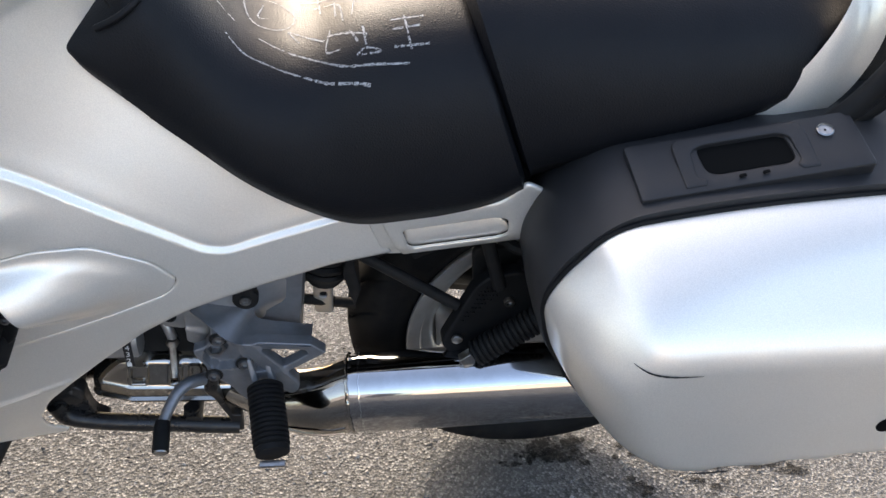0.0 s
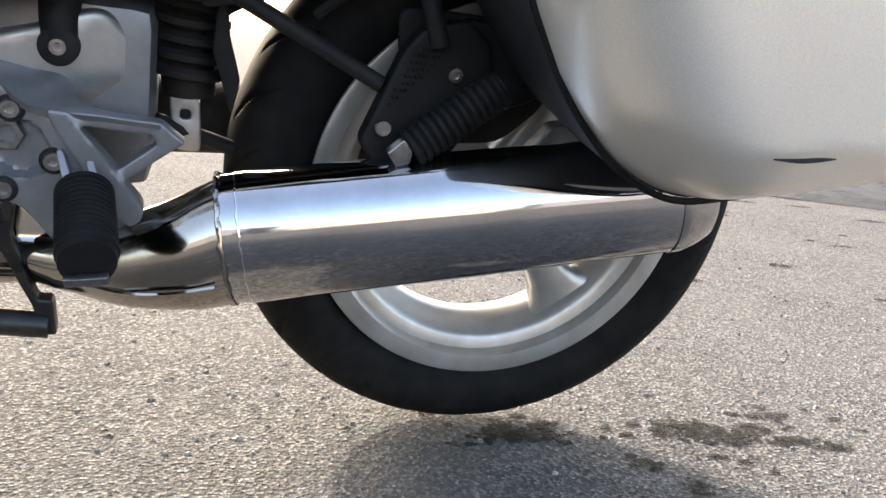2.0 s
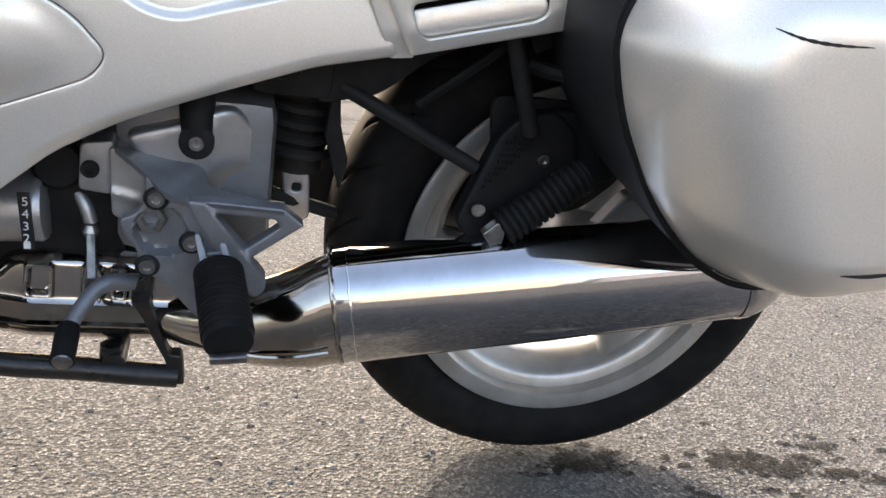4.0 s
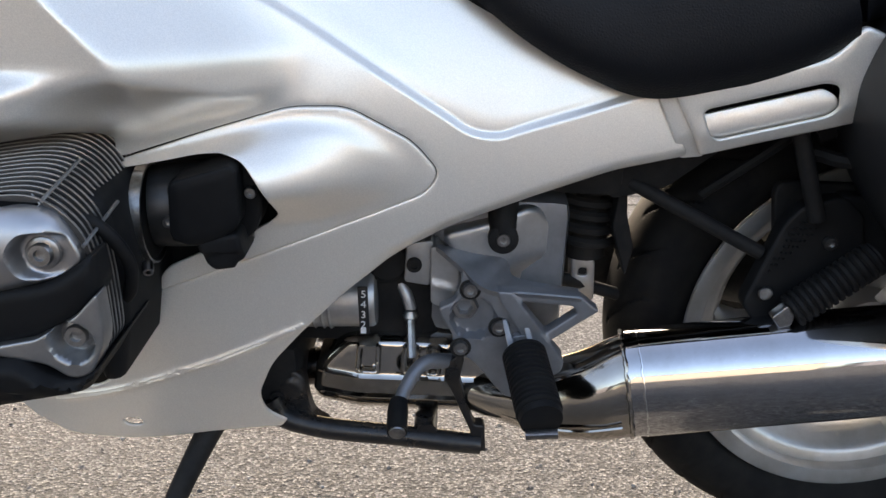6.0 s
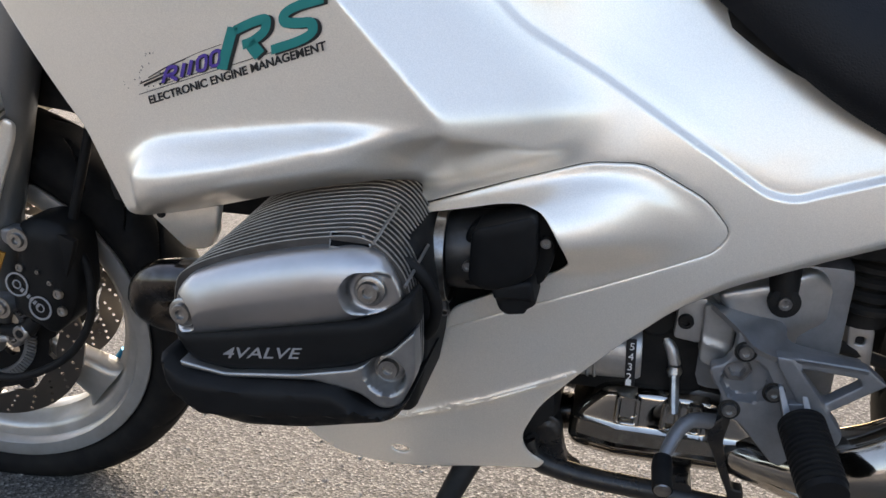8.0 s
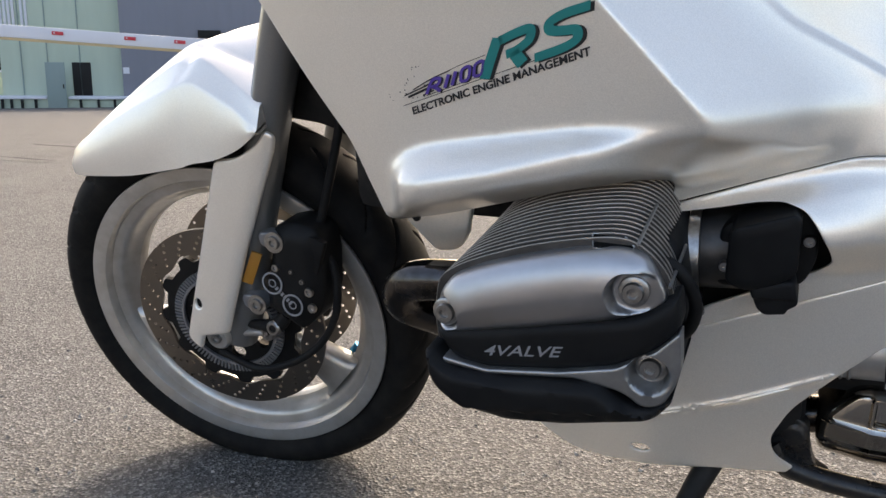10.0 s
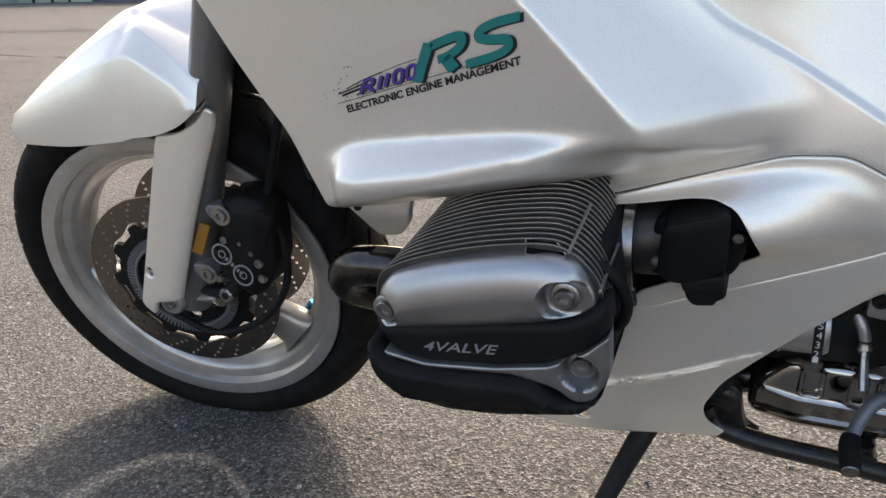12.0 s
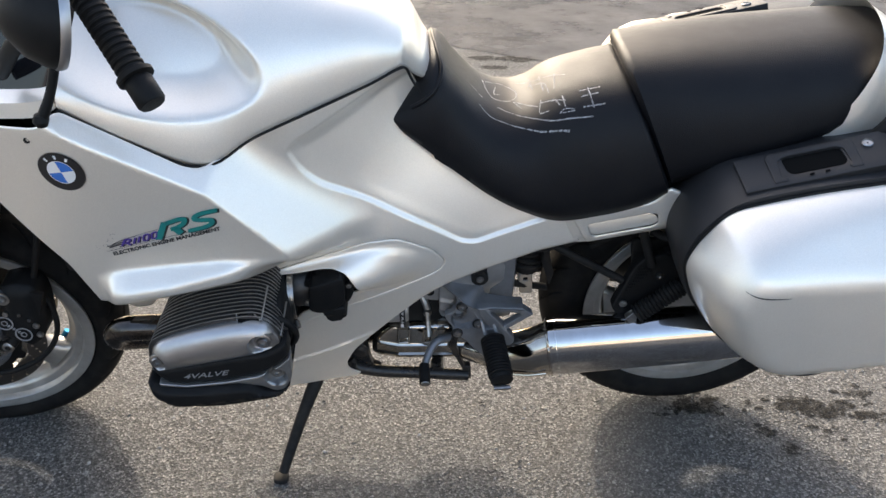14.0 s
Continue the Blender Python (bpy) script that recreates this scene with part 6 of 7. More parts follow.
def lip_skin(x, z):
    o = np.full(np.shape(x), 0.3505)
    w = sstep((0.0195 - np.hypot(x + 0.0755, z - 0.4525)) / 0.005)
    return o * (1 - w) + 0.333 * w


skin("lower_cover", lip, lip_skin, SATIN, head, "grey cast lower cover edge", thick=0.02, edge=0.002, step=0.0024, smooth=60)
for x, z, o in ((-0.0915, 0.5265, 0.337), (-0.2665, 0.484, 0.337), (-0.0755, 0.4535, 0.332)):
    lathe("washer", [(0.006, 0), (0.0135, 0), (0.0135, 0.004), (0.012, 0.005), (0.006, 0.005)], Vector((x, -o, z)), (0, -1, 0.08), STEEL, head, "zinc washer", sides=24, closed=True)
    bolt("cover_bolt", (x, -o - 0.003, z), (0, -1, 0.08), 0.0095, 0.007, head, label="zinc socket bolt")
guard_out = rounded([(-0.288, 0.446, 0.008), (-0.284, 0.412, 0.02), (-0.25, 0.386, 0.02), (-0.206, 0.380), (-0.15, 0.386), (-0.068, 0.405, 0.01), (-0.052, 0.436, 0.006), (-0.075, 0.417, 0.014), (-0.098, 0.421, 0.014), (-0.118, 0.4385), (-0.205, 0.4300), (-0.262, 0.4310, 0.02), (-0.278, 0.447, 0.006)], 0.006)
skin("crash_guard", guard_out, lambda x, z: 0.352 + 0.010 * sstep(in_depth(guard_out, x, z) / 0.008) - 0.006 * sstep((0.404 + 0.15 * (x + 0.17) - z) / 0.004), PLASTIC, head, "black plastic crash guard", thick=0.12, edge=0.005, step=0.006, smooth=45)


def on_band(u, v, w):
    x, z = -0.229 + u * 0.985, 0.4465 + u * 0.13 + v
    o = float(dome(0.332, 0.014, band, 0.010)(np.array([x]), np.array([z]))[0])
    return Vector((x, -o - 0.0006 - w, z))


letters("4VALVE", 0.0152, GREY_PRINT, "lettering", band_ob, on_band, "grey raised lettering", shear=0.3, wide=1.46, bold=0.0001)
far = new("cylinder_head")
far.parent = bike
far["label"] = "far side finned alloy cylinder head"
loft("core", [at_o(head_outline(0, 0.006), -0.09), at_o(head_outline(0.2, 0.006), -0.20), at_o(head_outline(1, 0.006), -0.34)], CAST, far, "alloy head", smooth=50)
seal = rounded([(-0.088, 0.560), (-0.066, 0.552), (-0.054, 0.50), (-0.056, 0.43), (-0.066, 0.375), (-0.085, 0.372), (-0.10, 0.46)], 0.012)
skin("head_shroud", seal, flat(0.285), RUBBER, bike, "black rubber shroud behind the head", thick=0.15, edge=0.012, step=0.012)
tube("seal_cable", [(-0.085, -0.30, 0.548), (-0.058, -0.30, 0.53), (-0.046, -0.29, 0.50), (-0.05, -0.28, 0.47), (-0.064, -0.27, 0.45)], 0.006, RUBBER, bike, "black plug lead", sides=10)

# ---------------------------------------------------------------- throttle body
intake = new("throttle_body")
intake.parent = bike
intake["label"] = "black throttle body with rubber boot and steel clamp"
lathe("boot", [(0.040, -0.04), (0.046, -0.02), (0.046, 0.0), (0.043, 0.012)], Vector((-0.075, -0.195, 0.505)), (1, 0.05, 0.05), RUBBER, intake, "black rubber boot", sides=32)
lathe("clamp", [(0.0455, -0.0055), (0.0475, -0.005), (0.0475, 0.005), (0.0455, 0.0055)], Vector((-0.058, -0.195, 0.506)), (1, 0.05, 0.05), STEEL, intake, "bright hose clamp", sides=40, closed=True)
bolt("clamp_screw", (-0.050, -0.236, 0.472), (0.3, -0.9, -0.3), 0.005, 0.012, intake)
lathe("barrel", [(0.040, -0.03), (0.041, 0.0), (0.041, 0.055), (0.036, 0.062)], Vector((-0.028, -0.172, 0.508)), (1, 0.1, 0.05), FIN, intake, "dark grey barrel", sides=32)
lid_out = rounded([(-0.0253, 0.5512), (0.0285, 0.5685), (0.0347, 0.5635), (0.0352, 0.5113), (0.020, 0.500), (-0.0083, 0.4908), (-0.0275, 0.498)], 0.007)
skin("cover", lid_out, lambda x, z: 0.238 - 0.10 * np.maximum(x, 0) + 0.0015 * sstep(in_depth(lid_out, x, z) / 0.004 - 1), PLASTIC, intake, "square black sensor cover", thick=0.05, edge=0.003, step=0.004)
skin("plug", rounded([(-0.0065, 0.496), (0.0335, 0.505), (0.0386, 0.4792), (0.030, 0.4735), (0.028, 0.4685, 0.003), (0.010, 0.4655, 0.003), (0.0025, 0.471)], 0.005), lambda x, z: 0.236 - 0.004 * sstep((0.4835 + 0.12 * x - z) / 0.002), RUBBER, intake, "black connector plug", thick=0.04, edge=0.004, step=0.004)
bolt("screw", (-0.0284, -0.230, 0.5129), (0, -1, 0), 0.0052, 0.006, intake)
bolt("screw", (0.0423, -0.212, 0.5376), (0, -1, 0), 0.0055, 0.006, intake)
skin("flange", rounded([(-0.036, 0.545), (0.045, 0.566), (0.052, 0.520), (0.040, 0.487), (-0.040, 0.480)], 0.012), flat(0.208), PLASTIC, intake, "black throttle flange", thick=0.04, edge=0.004, step=0.01)
block("back_plate", -0.08, 0.12, -0.15, -0.12, 0.42, 0.60, FRAME, bike, "black frame plate", 0.004)

# ---------------------------------------------------------------- front end
AXF = Vector((-0.114, 0.987, 0.114)).normalized()
FC = Vector((-0.7375, -0.0700, 0.2866)) + AXF * 0.048
front = wheel("front_wheel", FC, AXF, 0.304, 0.060, 0.2420, 0.050, radians(220), bike, "front wheel with a black tyre, silver rim and drilled discs")


def disc(off):
    """A drilled brake rotor on a black carrier."""
    M = frame_of(FC + AXF * off, AXF)
    ring_o = np.array([(0.1525 * math.cos(t), 0.1525 * math.sin(t)) for t in np.linspace(0, 2 * math.pi, 72, endpoint=False)])
    ring_i = np.array([((0.1165 + 0.003 * math.cos(12 * t)) * math.cos(t), (0.1165 + 0.003 * math.cos(12 * t)) * math.sin(t)) for t in np.linspace(0, 2 * math.pi, 96, endpoint=False)])
    holes = [ring_i]
    for k in range(24):
        for j in range(4):
            a = k * 2 * math.pi / 24 + j * 0.060
            r = 0.1235 + j * 0.0078
            holes.append(np.array([(r * math.cos(a) + 0.0027 * math.cos(t), r * math.sin(a) + 0.0027 * math.sin(t)) for t in np.linspace(0, 2 * math.pi, 7, endpoint=False)]))
    rot = skin("brake_disc", ring_o, flat(0.0025), DISC, front, "drilled steel brake disc", holes=holes, thick=0.005, edge=0.0, step=0.02, place=M, smooth=30)
    star = []
    for k in range(240):
        t = 2 * math.pi * k / 240
        r = 0.1045 + 0.0110 * float(sstep(np.array((math.cos(12 * t) + 0.15) / 0.9)))
        star.append((r * math.cos(t), r * math.sin(t)))
    lights = [np.array([(0.056 * math.cos(a) + 0.012 * math.cos(t), 0.056 * math.sin(a) + 0.012 * math.sin(t)) for t in np.linspace(0, 2 * math.pi, 12, endpoint=False)]) for a in np.linspace(0.2, 2 * math.pi + 0.2, 7, endpoint=False)]
    skin("carrier", np.array(star), flat(0.004), PLASTIC, rot, "black disc carrier with round lobes", holes=lights, thick=0.008, edge=0.0, step=0.02, place=M)
    for k in range(12):
        a = 2 * math.pi * k / 12
        lathe("bobbin", [(0.0035, 0), (0.0075, 0), (0.0075, 0.0024), (0.0062, 0.0032), (0.0035, 0.0032)], M @ Vector((0.1085 * math.cos(a), 0.1085 * math.sin(a), 0.004)), M.to_3x3() @ Vector((0, 0, 1)), FRAME, rot, "", sides=14)


disc(-0.062)
disc(0.062)
Mn = frame_of(FC - AXF * 0.072, AXF)
teeth = []
for k in range(90):
    for da, r in ((0.0, 0.0775), (0.026, 0.0775), (0.030, 0.0890), (0.060, 0.0890), (0.066, 0.0775)):
        teeth.append((r * math.cos(2 * math.pi * k / 90 + da), r * math.sin(2 * math.pi * k / 90 + da)))
bore = np.array([(0.0735 * math.cos(t), 0.0735 * math.sin(t)) for t in np.linspace(0, 2 * math.pi, 60, endpoint=False)])
skin("sensor_ring", np.array(teeth), flat(0.004), ALLOY, front, "grey toothed sensor ring", holes=[bore], thick=0.005, edge=0.0, step=0.02, place=Mn, smooth=20)
tube("valve_stem", [(-0.600, 0.015, 0.187), (-0.588, 0.018, 0.205)], 0.005, RUBBER, front, "black valve stem", sides=8)
tube("valve_cap", [(-0.594, 0.016, 0.198), (-0.584, 0.02, 0.212)], 0.0065, CAP_BLUE, front, "blue metal valve cap", sides=10)

fork = new("front_fork")
fork.parent = bike
fork["label"] = "grey front fork with silver lower covers"
for s, y0 in ((-1, 0.0), (1, 0.215)):
    tube("tube", [(-0.532, -0.128 + y0, 0.78), (-0.596, -0.118 + y0, 0.60), (-0.685, -0.103 + y0, 0.34), (-0.712, -0.10 + y0, 0.27)], 0.0275, GREY_PAINT, fork, "grey fork slider", sides=22)
cov = rounded([(-0.670, 0.553, 0.006), (-0.629, 0.560), (-0.597, 0.580, 0.008), (-0.584, 0.597, 0.006), (-0.572, 0.590, 0.008), (-0.576, 0.572), (-0.642, 0.425), (-0.692, 0.299, 0.004), (-0.734, 0.290, 0.003), (-0.742, 0.267, 0.006), (-0.766, 0.284, 0.01)], 0.012)
skin("fork_cover", cov, lambda x, z: 0.152 - 0.25 * np.maximum(side_of(x, z, (-0.60, 0.58), (-0.715, 0.295)) - 0.005, 0) ** 1.0 - 0.10 * np.maximum(-side_of(x, z, (-0.63, 0.56), (-0.745, 0.29)), 0), SILVER, fork, "silver lower fork cover", holes=[np.array([(-0.735 + 0.0055 * math.cos(t), 0.341 + 0.0075 * math.sin(t)) for t in np.linspace(0, 6.28, 12, endpoint=False)])], thick=0.004, edge=0.004, step=0.01, smooth=45)
lathe("axle_clamp", [(0.001, 0), (0.019, 0), (0.019, 0.05), (0.016, 0.054), (0.001, 0.054)], Vector((-0.728, -0.085, 0.286)), (0.1, -1, -0.1), CAST, fork, "cast axle clamp", sides=22)
bolt("axle_bolt", (-0.722, -0.139, 0.283), (0.1, -1, -0.1), 0.008, 0.006, fork)
block("label", -0.007, 0.008, -0.002, 0.002, -0.024, 0.024, YELLOW, fork, "amber sticker with unreadable print", 0.001, Matrix.Translation((-0.645, -0.1345, 0.400)) @ pose(0, 0, 0, 0, 24, 20))

caliper = new("brake_caliper")
caliper.parent = bike
caliper["label"] = "black four-piston brake caliper with bright bolts"
cal_out = rounded([(-0.604, 0.462, 0.006), (-0.575, 0.470), (-0.540, 0.462, 0.01), (-0.534, 0.430), (-0.538, 0.371), (-0.552, 0.334, 0.01), (-0.580, 0.310, 0.01), (-0.600, 0.322, 0.006), (-0.632, 0.338, 0.006), (-0.630, 0.376), (-0.616, 0.410), (-0.613, 0.435)], 0.008)
body = skin("body", cal_out, lambda x, z: 0.128 + 0.012 * sstep(in_depth(cal_out, x, z) / 0.02), PLASTIC, caliper, "black caliper body", thick=0.05, edge=0.006, step=0.01)
for x, z in ((-0.610, 0.384), (-0.582, 0.355)):
    lathe("piston_ring", [(0.016, 0), (0.016, 0.001), (0.0135, 0.001), (0.0135, 0)], Vector((x, -0.141, z)), (0, -1, 0.05), GREY_PRINT, body, "pale piston ring mark", sides=28, closed=True)
    lathe("piston_mark", [(0.006, 0), (0.006, 0.001), (0.0045, 0.001), (0.0045, 0)], Vector((x, -0.141, z)), (0, -1, 0.05), GREY_PRINT, body, "", sides=16, closed=True)
for k, t in enumerate(np.linspace(0, 1, 6)):
    block("mark", -0.0018, 0.0018, -0.0005, 0.0005, -0.003, 0.003, GREY_PRINT, body, "", 0, Matrix.Translation((-0.604 + t * 0.019, -0.1412, 0.377 - t * 0.019)) @ pose(0, 0, 0, 0, 45, 0))
for x, z in ((-0.600, 0.443), (-0.642, 0.347)):
    skin("lug", rounded([(x - 0.026, z + 0.012), (x + 0.004, z + 0.013), (x + 0.014, z), (x + 0.004, z - 0.013), (x - 0.024, z - 0.008)], 0.008), flat(0.138), ALLOY, caliper, "grey caliper lug", thick=0.02, edge=0.003, step=0.01)
    lathe("washer", [(0.0095, 0), (0.0145, 0), (0.0145, 0.0018), (0.0095, 0.0018)], Vector((x, -0.1385, z)), (0, -1, 0.05), STEEL, caliper, "bright washer", sides=22, closed=True)
    bolt("bolt", (x, -0.137, z), (0, -1, 0.05), 0.0095, 0.007, caliper)
lathe("sensor", [(0.001, 0), (0.011, 0), (0.011, 0.010), (0.009, 0.012), (0.006, 0.012), (0.005, 0.008), (0.001, 0.008)], Vector((-0.630, -0.118, 0.305)), (0, -1, 0.1), STEEL, caliper, "steel wheel sensor", sides=18)
tube("sensor_arm", [(-0.690, -0.112, 0.300), (-0.655, -0.118, 0.303), (-0.630, -0.118, 0.306), (-0.612, -0.115, 0.325)], [0.006, 0.008, 0.012, 0.010], FRAME, caliper, "black sensor bracket", sides=10)
for x, z, r in ((-0.602, 0.407, 0.0055), (-0.554, 0.377, 0.0065), (-0.552, 0.354, 0.0065), (-0.563, 0.391, 0.0035), (-0.578, 0.404, 0.003)):
    bolt("pin", (x, -0.139, z), (0, -1, 0.05), r, 0.004, caliper)
tube("sensor_barrel", [(-0.692, -0.117, 0.2855), (-0.652, -0.119, 0.2925)], 0.0055, CAST, caliper, "pale sensor barrel", sides=12)
lathe("banjo", [(0.006, 0), (0.012, 0), (0.012, 0.006), (0.009, 0.008), (0.006, 0.008)], Vector((-0.6463, -0.116, 0.293)), (0, -1, 0.1), STEEL, caliper, "steel hose union", sides=20, closed=True)
block("bridge", -0.020, 0.020, -0.006, 0.006, -0.030, 0.030, PLASTIC, caliper, "black pad cover between the caliper halves", 0.004, Matrix.Translation((-0.555, -0.128, 0.425)) @ pose(0, 0, 0, 0, 20, 0))
tube("hose", [(-0.56, -0.10, 0.44), (-0.53, -0.11, 0.40), (-0.535, -0.115, 0.33), (-0.58, -0.12, 0.27), (-0.66, -0.125, 0.235), (-0.735, -0.12, 0.25)], 0.0055, RUBBER, bike, "black brake hose", sides=10)
tube("hose", [(-0.49, -0.08, 0.70), (-0.515, -0.09, 0.58), (-0.55, -0.10, 0.46)], 0.006, RUBBER, bike, "black brake hose", sides=10)
# front mudguard
# x, half width and height of the hem, the side crease, the step, the spine's foot, and the top
mg = [(-1.008, 0.010, 0.505, 0.009, 0.509, 0.007, 0.513, 0.004, 0.515, 0.516), (-0.988, 0.038, 0.503, 0.031, 0.523, 0.023, 0.5275, 0.013, 0.530, 0.531), (-0.95, 0.074, 0.506, 0.060, 0.543, 0.044, 0.552, 0.025, 0.5575, 0.559), (-0.90, 0.096, 0.512, 0.078, 0.569, 0.058, 0.583, 0.033, 0.591, 0.593),
      (-0.82, 0.116, 0.521, 0.094, 0.606, 0.070, 0.630, 0.040, 0.6415, 0.645), (-0.75, 0.132, 0.535, 0.106, 0.635, 0.080, 0.666, 0.045, 0.682, 0.686), (-0.722, 0.138, 0.541, 0.109, 0.645, 0.089, 0.668, 0.053, 0.683, 0.695), (-0.700, 0.142, 0.548, 0.110, 0.649, 0.093, 0.675, 0.059, 0.684, 0.701),
      (-0.66, 0.152, 0.557, 0.131, 0.637, 0.112, 0.660, 0.074, 0.674, 0.709), (-0.62, 0.160, 0.573, 0.151, 0.621, 0.134, 0.643, 0.088, 0.664, 0.716), (-0.583, 0.169, 0.598, 0.168, 0.601, 0.155, 0.628, 0.102, 0.656, 0.718)]
rings = []
for x, wl, zl, wc, zc, wb, zb, wa, za, zt in spline(mg, 6):
    yc = -0.016 + 0.115 * (x + 0.743)
    wc = wc + 0.5 * max(0.0, 0.93 * wl - wc)
    full = 0.002 + 0.035 * wl * float(sstep(np.array((-0.72 - x) / 0.08)))
    half = [(wl, zl), (wl * 0.72 + wc * 0.28 + full, zl * 0.7 + zc * 0.3), (wl * 0.4 + wc * 0.6 + full, zl * 0.36 + zc * 0.64), (wc + 0.0008 + full * 0.3, zc - 0.004), (wc, zc), (wc - 0.002, zc + 0.003), (wb + 0.002, zb - 0.005), (wb, zb - 0.001), (wb - 0.004, zb + 0.002), (wa + 0.006, za - 0.001), (wa, za), (wa - 0.004, za + 0.004), (wa * 0.5, za * 0.3 + zt * 0.7)]
    outer = [(x, yc - w, z) for w, z in half] + [(x, yc, zt)] + [(x, yc + w, z) for w, z in half[::-1]]
    inner = [(x, yc + wl - 0.004, zl), (x, yc + wc - 0.006, zc - 0.006), (x, yc, za - 0.008), (x, yc - wc + 0.006, zc - 0.006), (x, yc - wl + 0.004, zl)]
    rings.append(np.array([tuple(map(float, q)) for q in outer + inner]))
loft("front_mudguard", rings, SILVER, bike, "pointed pearl silver front mudguard with stepped sides", smooth=50)

# ---------------------------------------------------------------- handlebar, mirror, screen
bar = new("handlebar")
bar.parent = bike
bar["label"] = "black handlebar end with ribbed rubber grip and lever"
G0, G1 = np.array((-0.270, -0.285, 1.092)), np.array((-0.195, -0.366, 1.008))
gl = np.linalg.norm(G1 - G0)
prof = []
for k in range(15):
    h = gl * k / 15
    prof += [(0.0165, h), (0.0192, h + 0.0018), (0.0192, h + 0.0050), (0.0165, h + 0.0066)]
lathe("grip", [(0.001, 0)] + prof + [(0.024, gl - 0.004), (0.024, gl + 0.002), (0.017, gl + 0.003), (0.001, gl + 0.003)], G0, G1 - G0, RUBBER, bar, "ribbed rubber grip", sides=24)
u = (G1 - G0) / gl
lathe("bar_weight", [(0.001, 0), (0.0165, 0), (0.0185, 0.004), (0.0185, 0.034), (0.016, 0.038), (0.001, 0.0385)], G1 + u * 0.003, u, PLASTIC, bar, "black bar end weight", sides=24)
tube("lever", [(-0.285, -0.30, 1.075), (-0.290, -0.345, 1.035), (-0.305, -0.362, 0.985), (-0.320, -0.372, 0.953)], [0.007, 0.0062, 0.0062, 0.0075], PLASTIC, bar, "black clutch lever", sides=10)
lathe("lever_ball", [(0.001, -0.0105), (0.007, -0.008), (0.0105, 0), (0.007, 0.008), (0.001, 0.0105)], Vector((-0.322, -0.373, 0.951)), (0, 0, 1), PLASTIC, bar, "", sides=16)
tube("tube", [(-0.270, -0.285, 1.092), (-0.31, -0.20, 1.08), (-0.32, -0.08, 1.05)], 0.014, PLASTIC, bar, "", sides=12)
mirror = new("mirror")
mirror.parent = bike
mirror["label"] = "black wing mirror with a bright rim"
MM = frame_of(Vector((-0.268, -0.385, 1.105)), (0.88, 0.42, -0.22), (0, 0, 1))
th = np.linspace(0, 2 * np.pi, 48, endpoint=False)


def oval_ring(r, h):
    L = np.stack([0.088 * r * np.cos(th), 0.066 * r * np.sin(th), np.full(48, h)], 1)
    Mx = np.array(MM)
    return L @ Mx[:3, :3].T + Mx[:3, 3]


loft("housing", [oval_ring(r, h) for r, h in ((0.15, -0.060), (0.5, -0.050), (0.8, -0.032), (0.95, -0.012), (1.0, -0.002), (0.98, 0.002))], PLASTIC, mirror, "black mirror housing", smooth=50)
loft("rim", [oval_ring(r, h) for r, h in ((0.99, -0.003), (1.015, 0.0), (1.02, 0.005), (1.0, 0.009), (0.93, 0.010), (0.91, 0.006), (0.91, 0.0))], POLISHED, mirror, "bright mirror rim", smooth=50)
loft("glass", [oval_ring(r, h) for r, h in ((0.93, 0.002), (0.5, 0.003), (0.05, 0.003))], CHROME, mirror, "mirror glass", smooth=50)
tube("stem", [(-0.275, -0.38, 1.10), (-0.36, -0.30, 1.02), (-0.42, -0.24, 0.95)], 0.012, PLASTIC, mirror, "black stem", sides=10)
strip_rows = [(-0.60, 0.885, 0.205), (-0.5, 0.893, 0.245), (-0.43, 0.899, 0.262), (-0.372, 0.906, 0.270), (-0.349, 0.915, 0.262)]
S = spline(strip_rows, 5)
loft("screen_surround", [np.array([(x, -o - 0.002, z - 0.008), (x, -o + 0.002, z + 0.014), (x + 0.004, -o + 0.025, z + 0.024), (x + 0.004, -o + 0.04, z + 0.018), (x, -o + 0.02, z - 0.008)]) for x, z, o in S], SILVER, bike, "silver screen surround", smooth=40)
loft("windscreen", [np.array([(x, -o + 0.02, z + 0.012), (x + 0.03, -o + 0.05, z + 0.09), (x + 0.055, -o + 0.075, z + 0.16), (x + 0.052, -o + 0.08, z + 0.16), (x + 0.027, -o + 0.054, z + 0.09), (x - 0.003, -o + 0.024, z + 0.012)]) for x, z, o in S], SCREEN, bike, "dark smoked windscreen side", smooth=40)
block("dashboard", -0.52, -0.34, -0.17, 0.17, 0.86, 0.985, PLASTIC, bike, "black cockpit panel", 0.02)
for x, z in ((-0.388, 0.872), (-0.455, 0.866), (-0.336, 0.540)):
    o = float(main_skin(np.array([x]), np.array([z]))[0])
    bolt("fairing_screw", (x, -o + 0.001, z), (0, -1, 0.1), 0.0048, 0.002, bike, FRAME)

# ---------------------------------------------------------------- badge and decals
def lay(x, z, lift):
    o = float(main_skin(np.array([x]), np.array([z]))[0])
    return Vector((x, -o - lift, z))


def disc_badge(name, r0, r1, mat, lift, a0=0.0, a1=2 * math.pi, parent=None, label=""):
    V, F = [], []
    n = 40
    for k in range(n + 1):
        t = a0 + (a1 - a0) * k / n
        for r in (r0, r1):
            V.append(lay(-0.352 + r * math.cos(t), 0.822 + r * math.sin(t), lift))
    for k in range(n):
        F.append((2 * k, 2 * k + 1, 2 * k + 3, 2 * k + 2))
    return raw(name, V, F, mat, parent, label, 0)


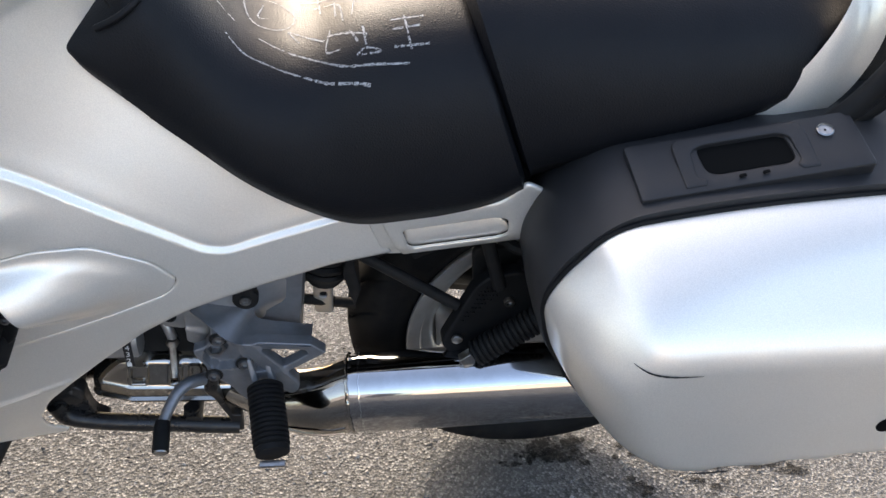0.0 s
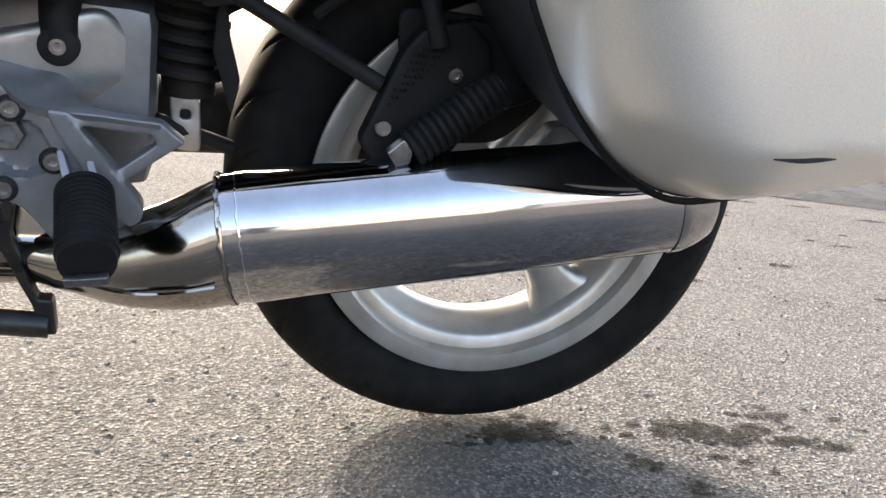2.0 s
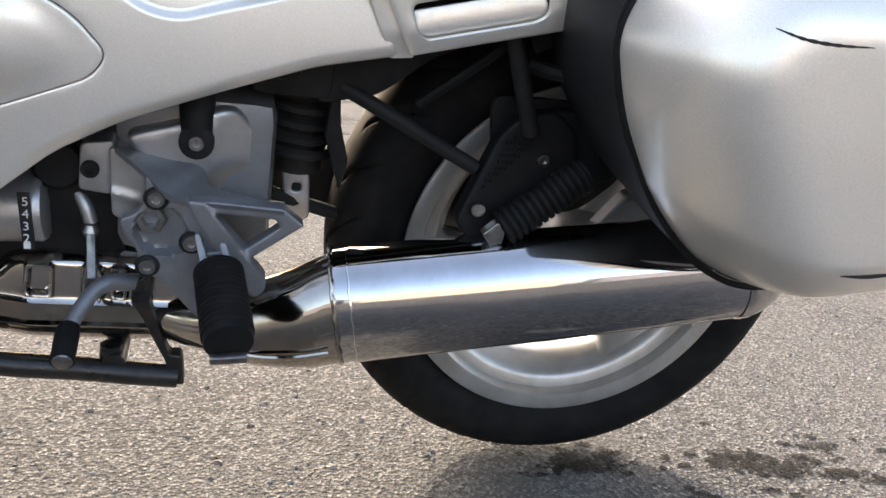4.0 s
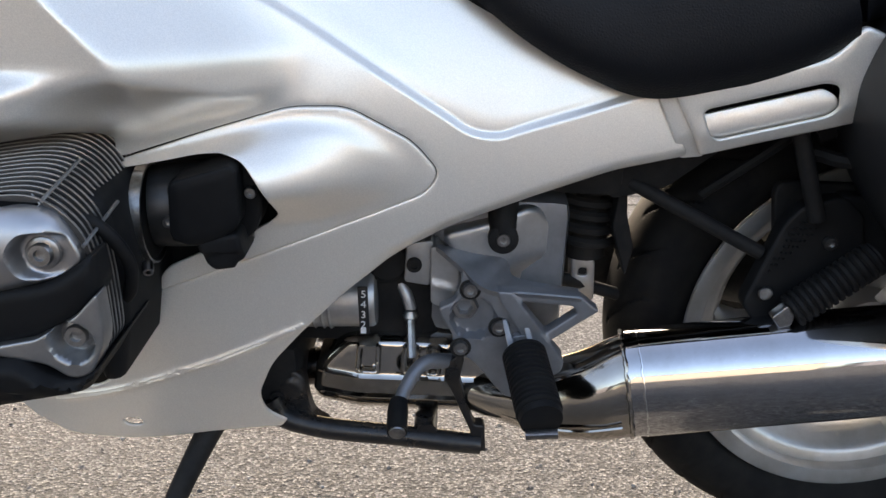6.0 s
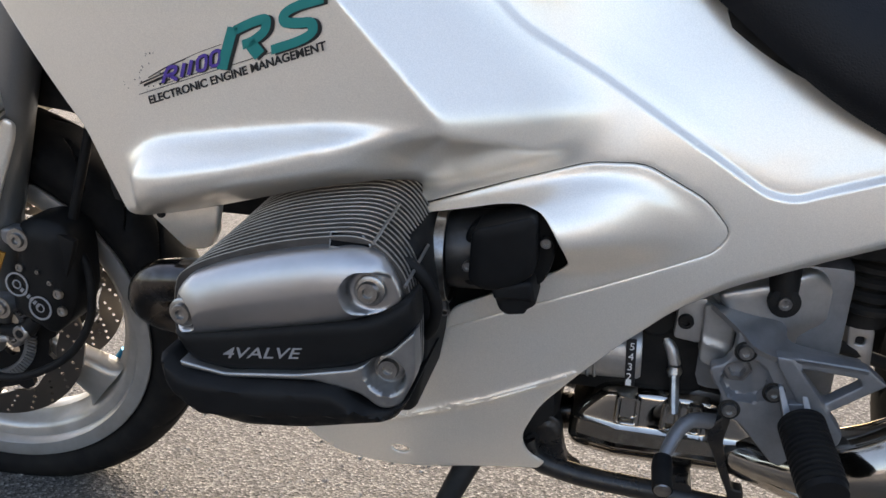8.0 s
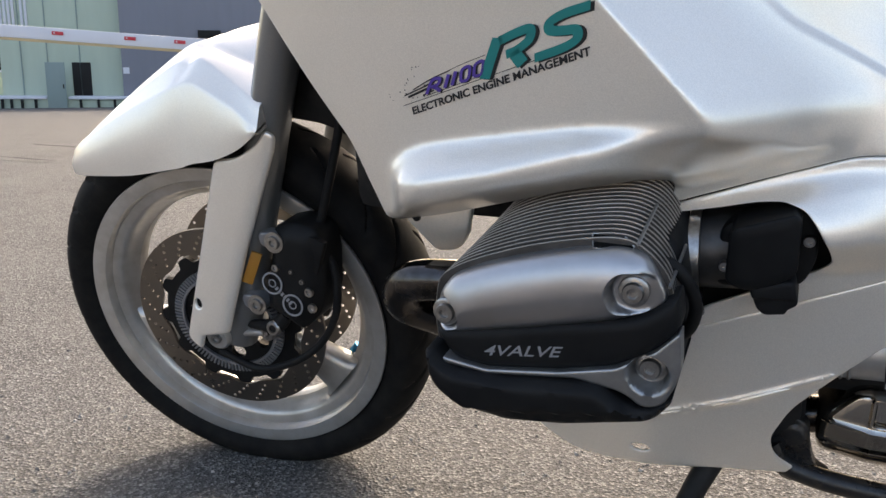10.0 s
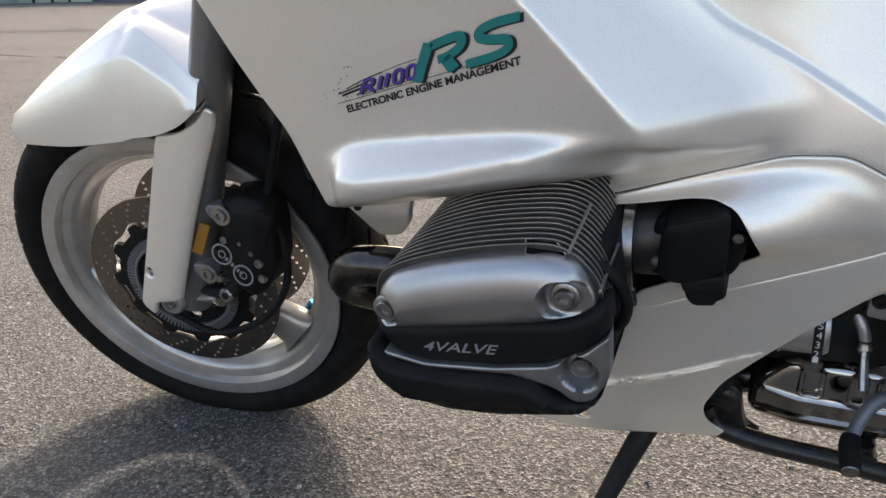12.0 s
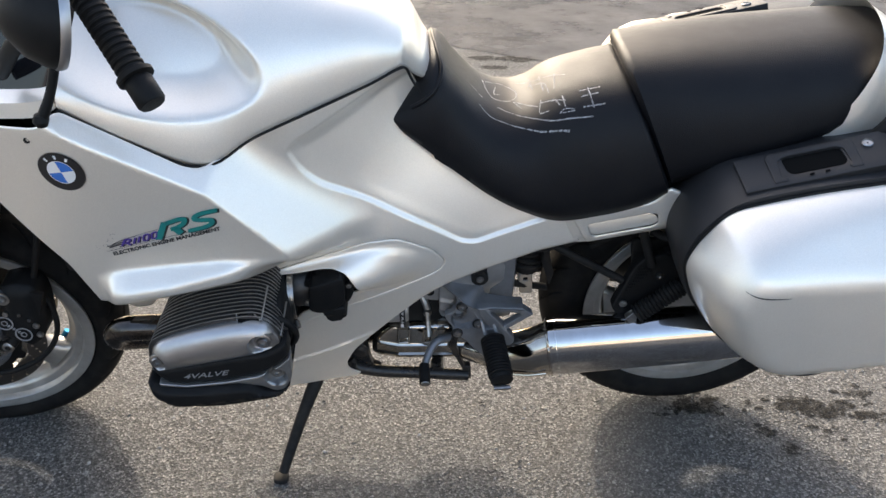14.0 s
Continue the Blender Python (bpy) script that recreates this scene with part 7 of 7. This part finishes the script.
badge = disc_badge("badge", 0.0, 0.0345, STEEL, 0.0012, parent=flank_panel, label="round black, blue and white roundel badge")
disc_badge("ring", 0.0, 0.0335, INK, 0.0018, parent=badge)
for k in range(4):
    disc_badge("quarter", 0.0, 0.0195, WHITE if k % 2 else BLUE, 0.0024, radians(14 + 90 * k), radians(14 + 90 * (k + 1)), badge)
disc_badge("ring_edge", 0.0195, 0.0205, WHITE, 0.0026, parent=badge)
for a in (60, 95, 130):
    disc_badge("mark", 0.0235, 0.030, WHITE, 0.0026, radians(a - 4), radians(a + 4), badge)

D0 = np.array((-0.3165, 0.6565))
DU = np.array((0.1755, 0.0605))
DU /= np.linalg.norm(DU)
DV = np.array((-DU[1], DU[0]))


def on_panel(u, v, w):
    q = D0 + DU * u + DV * v
    return lay(q[0], q[1], 0.0007 + w)


def decal(name, pts, mat, w, label=""):
    P = resample(np.array(pts, float), 0.004)
    V = [on_panel(a, b, w) for a, b in P]
    bm = bmesh.new()
    f = bm.faces.new([bm.verts.new(v) for v in V])
    bmesh.ops.triangulate(bm, faces=[f])
    return part(name, bm, mat, sticker, label, 0)


sticker = new("sticker")
sticker.parent = flank_panel
sticker["label"] = "teal and purple model sticker with a line of lettering"
letters("ELECTRONIC ENGINE MANAGEMENT", 0.0098, INK, "lettering", sticker, lambda u, v, w: on_panel(u, v, w), "black lettering", shear=0.2, wide=1.12, bold=0.00025)
decal("rule", [(-0.006, 0.0105), (0.180, 0.0105), (0.180, 0.0111), (-0.006, 0.0111)], INK, 0.0001)


def ribbon(pts, w0, w1=None, n=8):
    """A flat band along a smooth line, with square ends."""
    c = spline(pts, n)
    t = np.gradient(c, axis=0)
    t /= np.linalg.norm(t, axis=1)[:, None]
    w = np.linspace(w0, w0 if w1 is None else w1, len(c))[:, None] / 2
    q = np.stack([-t[:, 1], t[:, 0]], 1)
    return c + q * w, c - q * w


def band(name, pts, w0, mat, lift, label="", du=0.0, dv=0.0):
    a, b = ribbon(pts, w0)
    V = [on_panel(1.06 * u + du + 0.018 + 0.3 * (v - 0.012), (v - 0.012) * 0.84 + dv + 0.0115, lift) for q in (a, b) for u, v in q]
    n = len(a)
    return raw(name, V, [(i, i + 1, n + i + 1, n + i) for i in range(n - 1)], mat, sticker, label, 0)


bar_mark = [(0.0640, 0.0100), (0.0700, 0.0250), (0.0790, 0.0455)]
loop_mark = [(0.0800, 0.0420), (0.0980, 0.0440), (0.1090, 0.0425), (0.1075, 0.0330), (0.0960, 0.0275), (0.0860, 0.0265)]
leg_mark = [(0.0930, 0.0270), (0.0970, 0.0190), (0.1010, 0.0120)]
sweep_mark = [(0.1620, 0.0440), (0.1400, 0.0450), (0.1270, 0.0420), (0.1270, 0.0345), (0.1380, 0.0300), (0.1490, 0.0265), (0.1500, 0.0180), (0.1380, 0.0140), (0.1120, 0.0135)]
for du, dv, mat, w, nm in ((0.0030, -0.0016, INK, 0.0001, "shadow_band"), (0.0, 0.0, TEAL, 0.0004, "teal_band")):
    for pts, wd in ((bar_mark, 0.0105), (loop_mark, 0.0088), (leg_mark, 0.0110), (sweep_mark, 0.0088)):
        band(nm, pts, wd, mat, w, "teal curved band" if mat == TEAL else "", du, dv)
for pts, wd in (([(-0.020, 0.0215), (0.0, 0.0235), (0.018, 0.0265)], 0.0016), ([(-0.016, 0.0185), (0.004, 0.0205), (0.014, 0.0215)], 0.0026), ([(-0.010, 0.0245), (0.010, 0.0290), (0.030, 0.0310)], 0.0012), ([(0.0, 0.0150), (0.012, 0.0165)], 0.0018), ([(0.010, 0.0285), (0.040, 0.0325), (0.066, 0.0335)], 0.0007), ([(0.004, 0.0135), (0.035, 0.0140), (0.064, 0.0145)], 0.0007)):
    band("streak", pts, wd, INK, 0.0001)
for du, dv, mat, w in ((0.0016, -0.0010, INK, 0.0002), (0.0, 0.0, PURPLE, 0.0004)):
    for pts, wd in (([(0.004, 0.0150), (0.011, 0.0270), (0.019, 0.0265), (0.017, 0.0215), (0.009, 0.0205)], 0.0034), ([(0.012, 0.0205), (0.019, 0.0135)], 0.0034), ([(0.0235, 0.0150), (0.0285, 0.0275)], 0.0036), ([(0.0310, 0.0150), (0.0360, 0.0280)], 0.0036), ([(0.0400, 0.0160), (0.0425, 0.0270), (0.0500, 0.0275), (0.0475, 0.0160), (0.0400, 0.0160)], 0.0030), ([(0.0535, 0.0165), (0.0560, 0.0275), (0.0635, 0.0280), (0.0610, 0.0165), (0.0535, 0.0165)], 0.0030)):
        band("purple_band", pts, wd, mat, w, "purple slanted band" if mat == PURPLE else "", du, dv)
rng = np.random.RandomState(8)
for _ in range(26):
    u, v, r = rng.uniform(-0.018, 0.03), rng.uniform(0.012, 0.042), rng.uniform(0.0003, 0.0009)
    decal("speck", [(u + r * math.cos(t), v + r * math.sin(t)) for t in np.linspace(0, 5.2, 6)], INK, 0.0002)
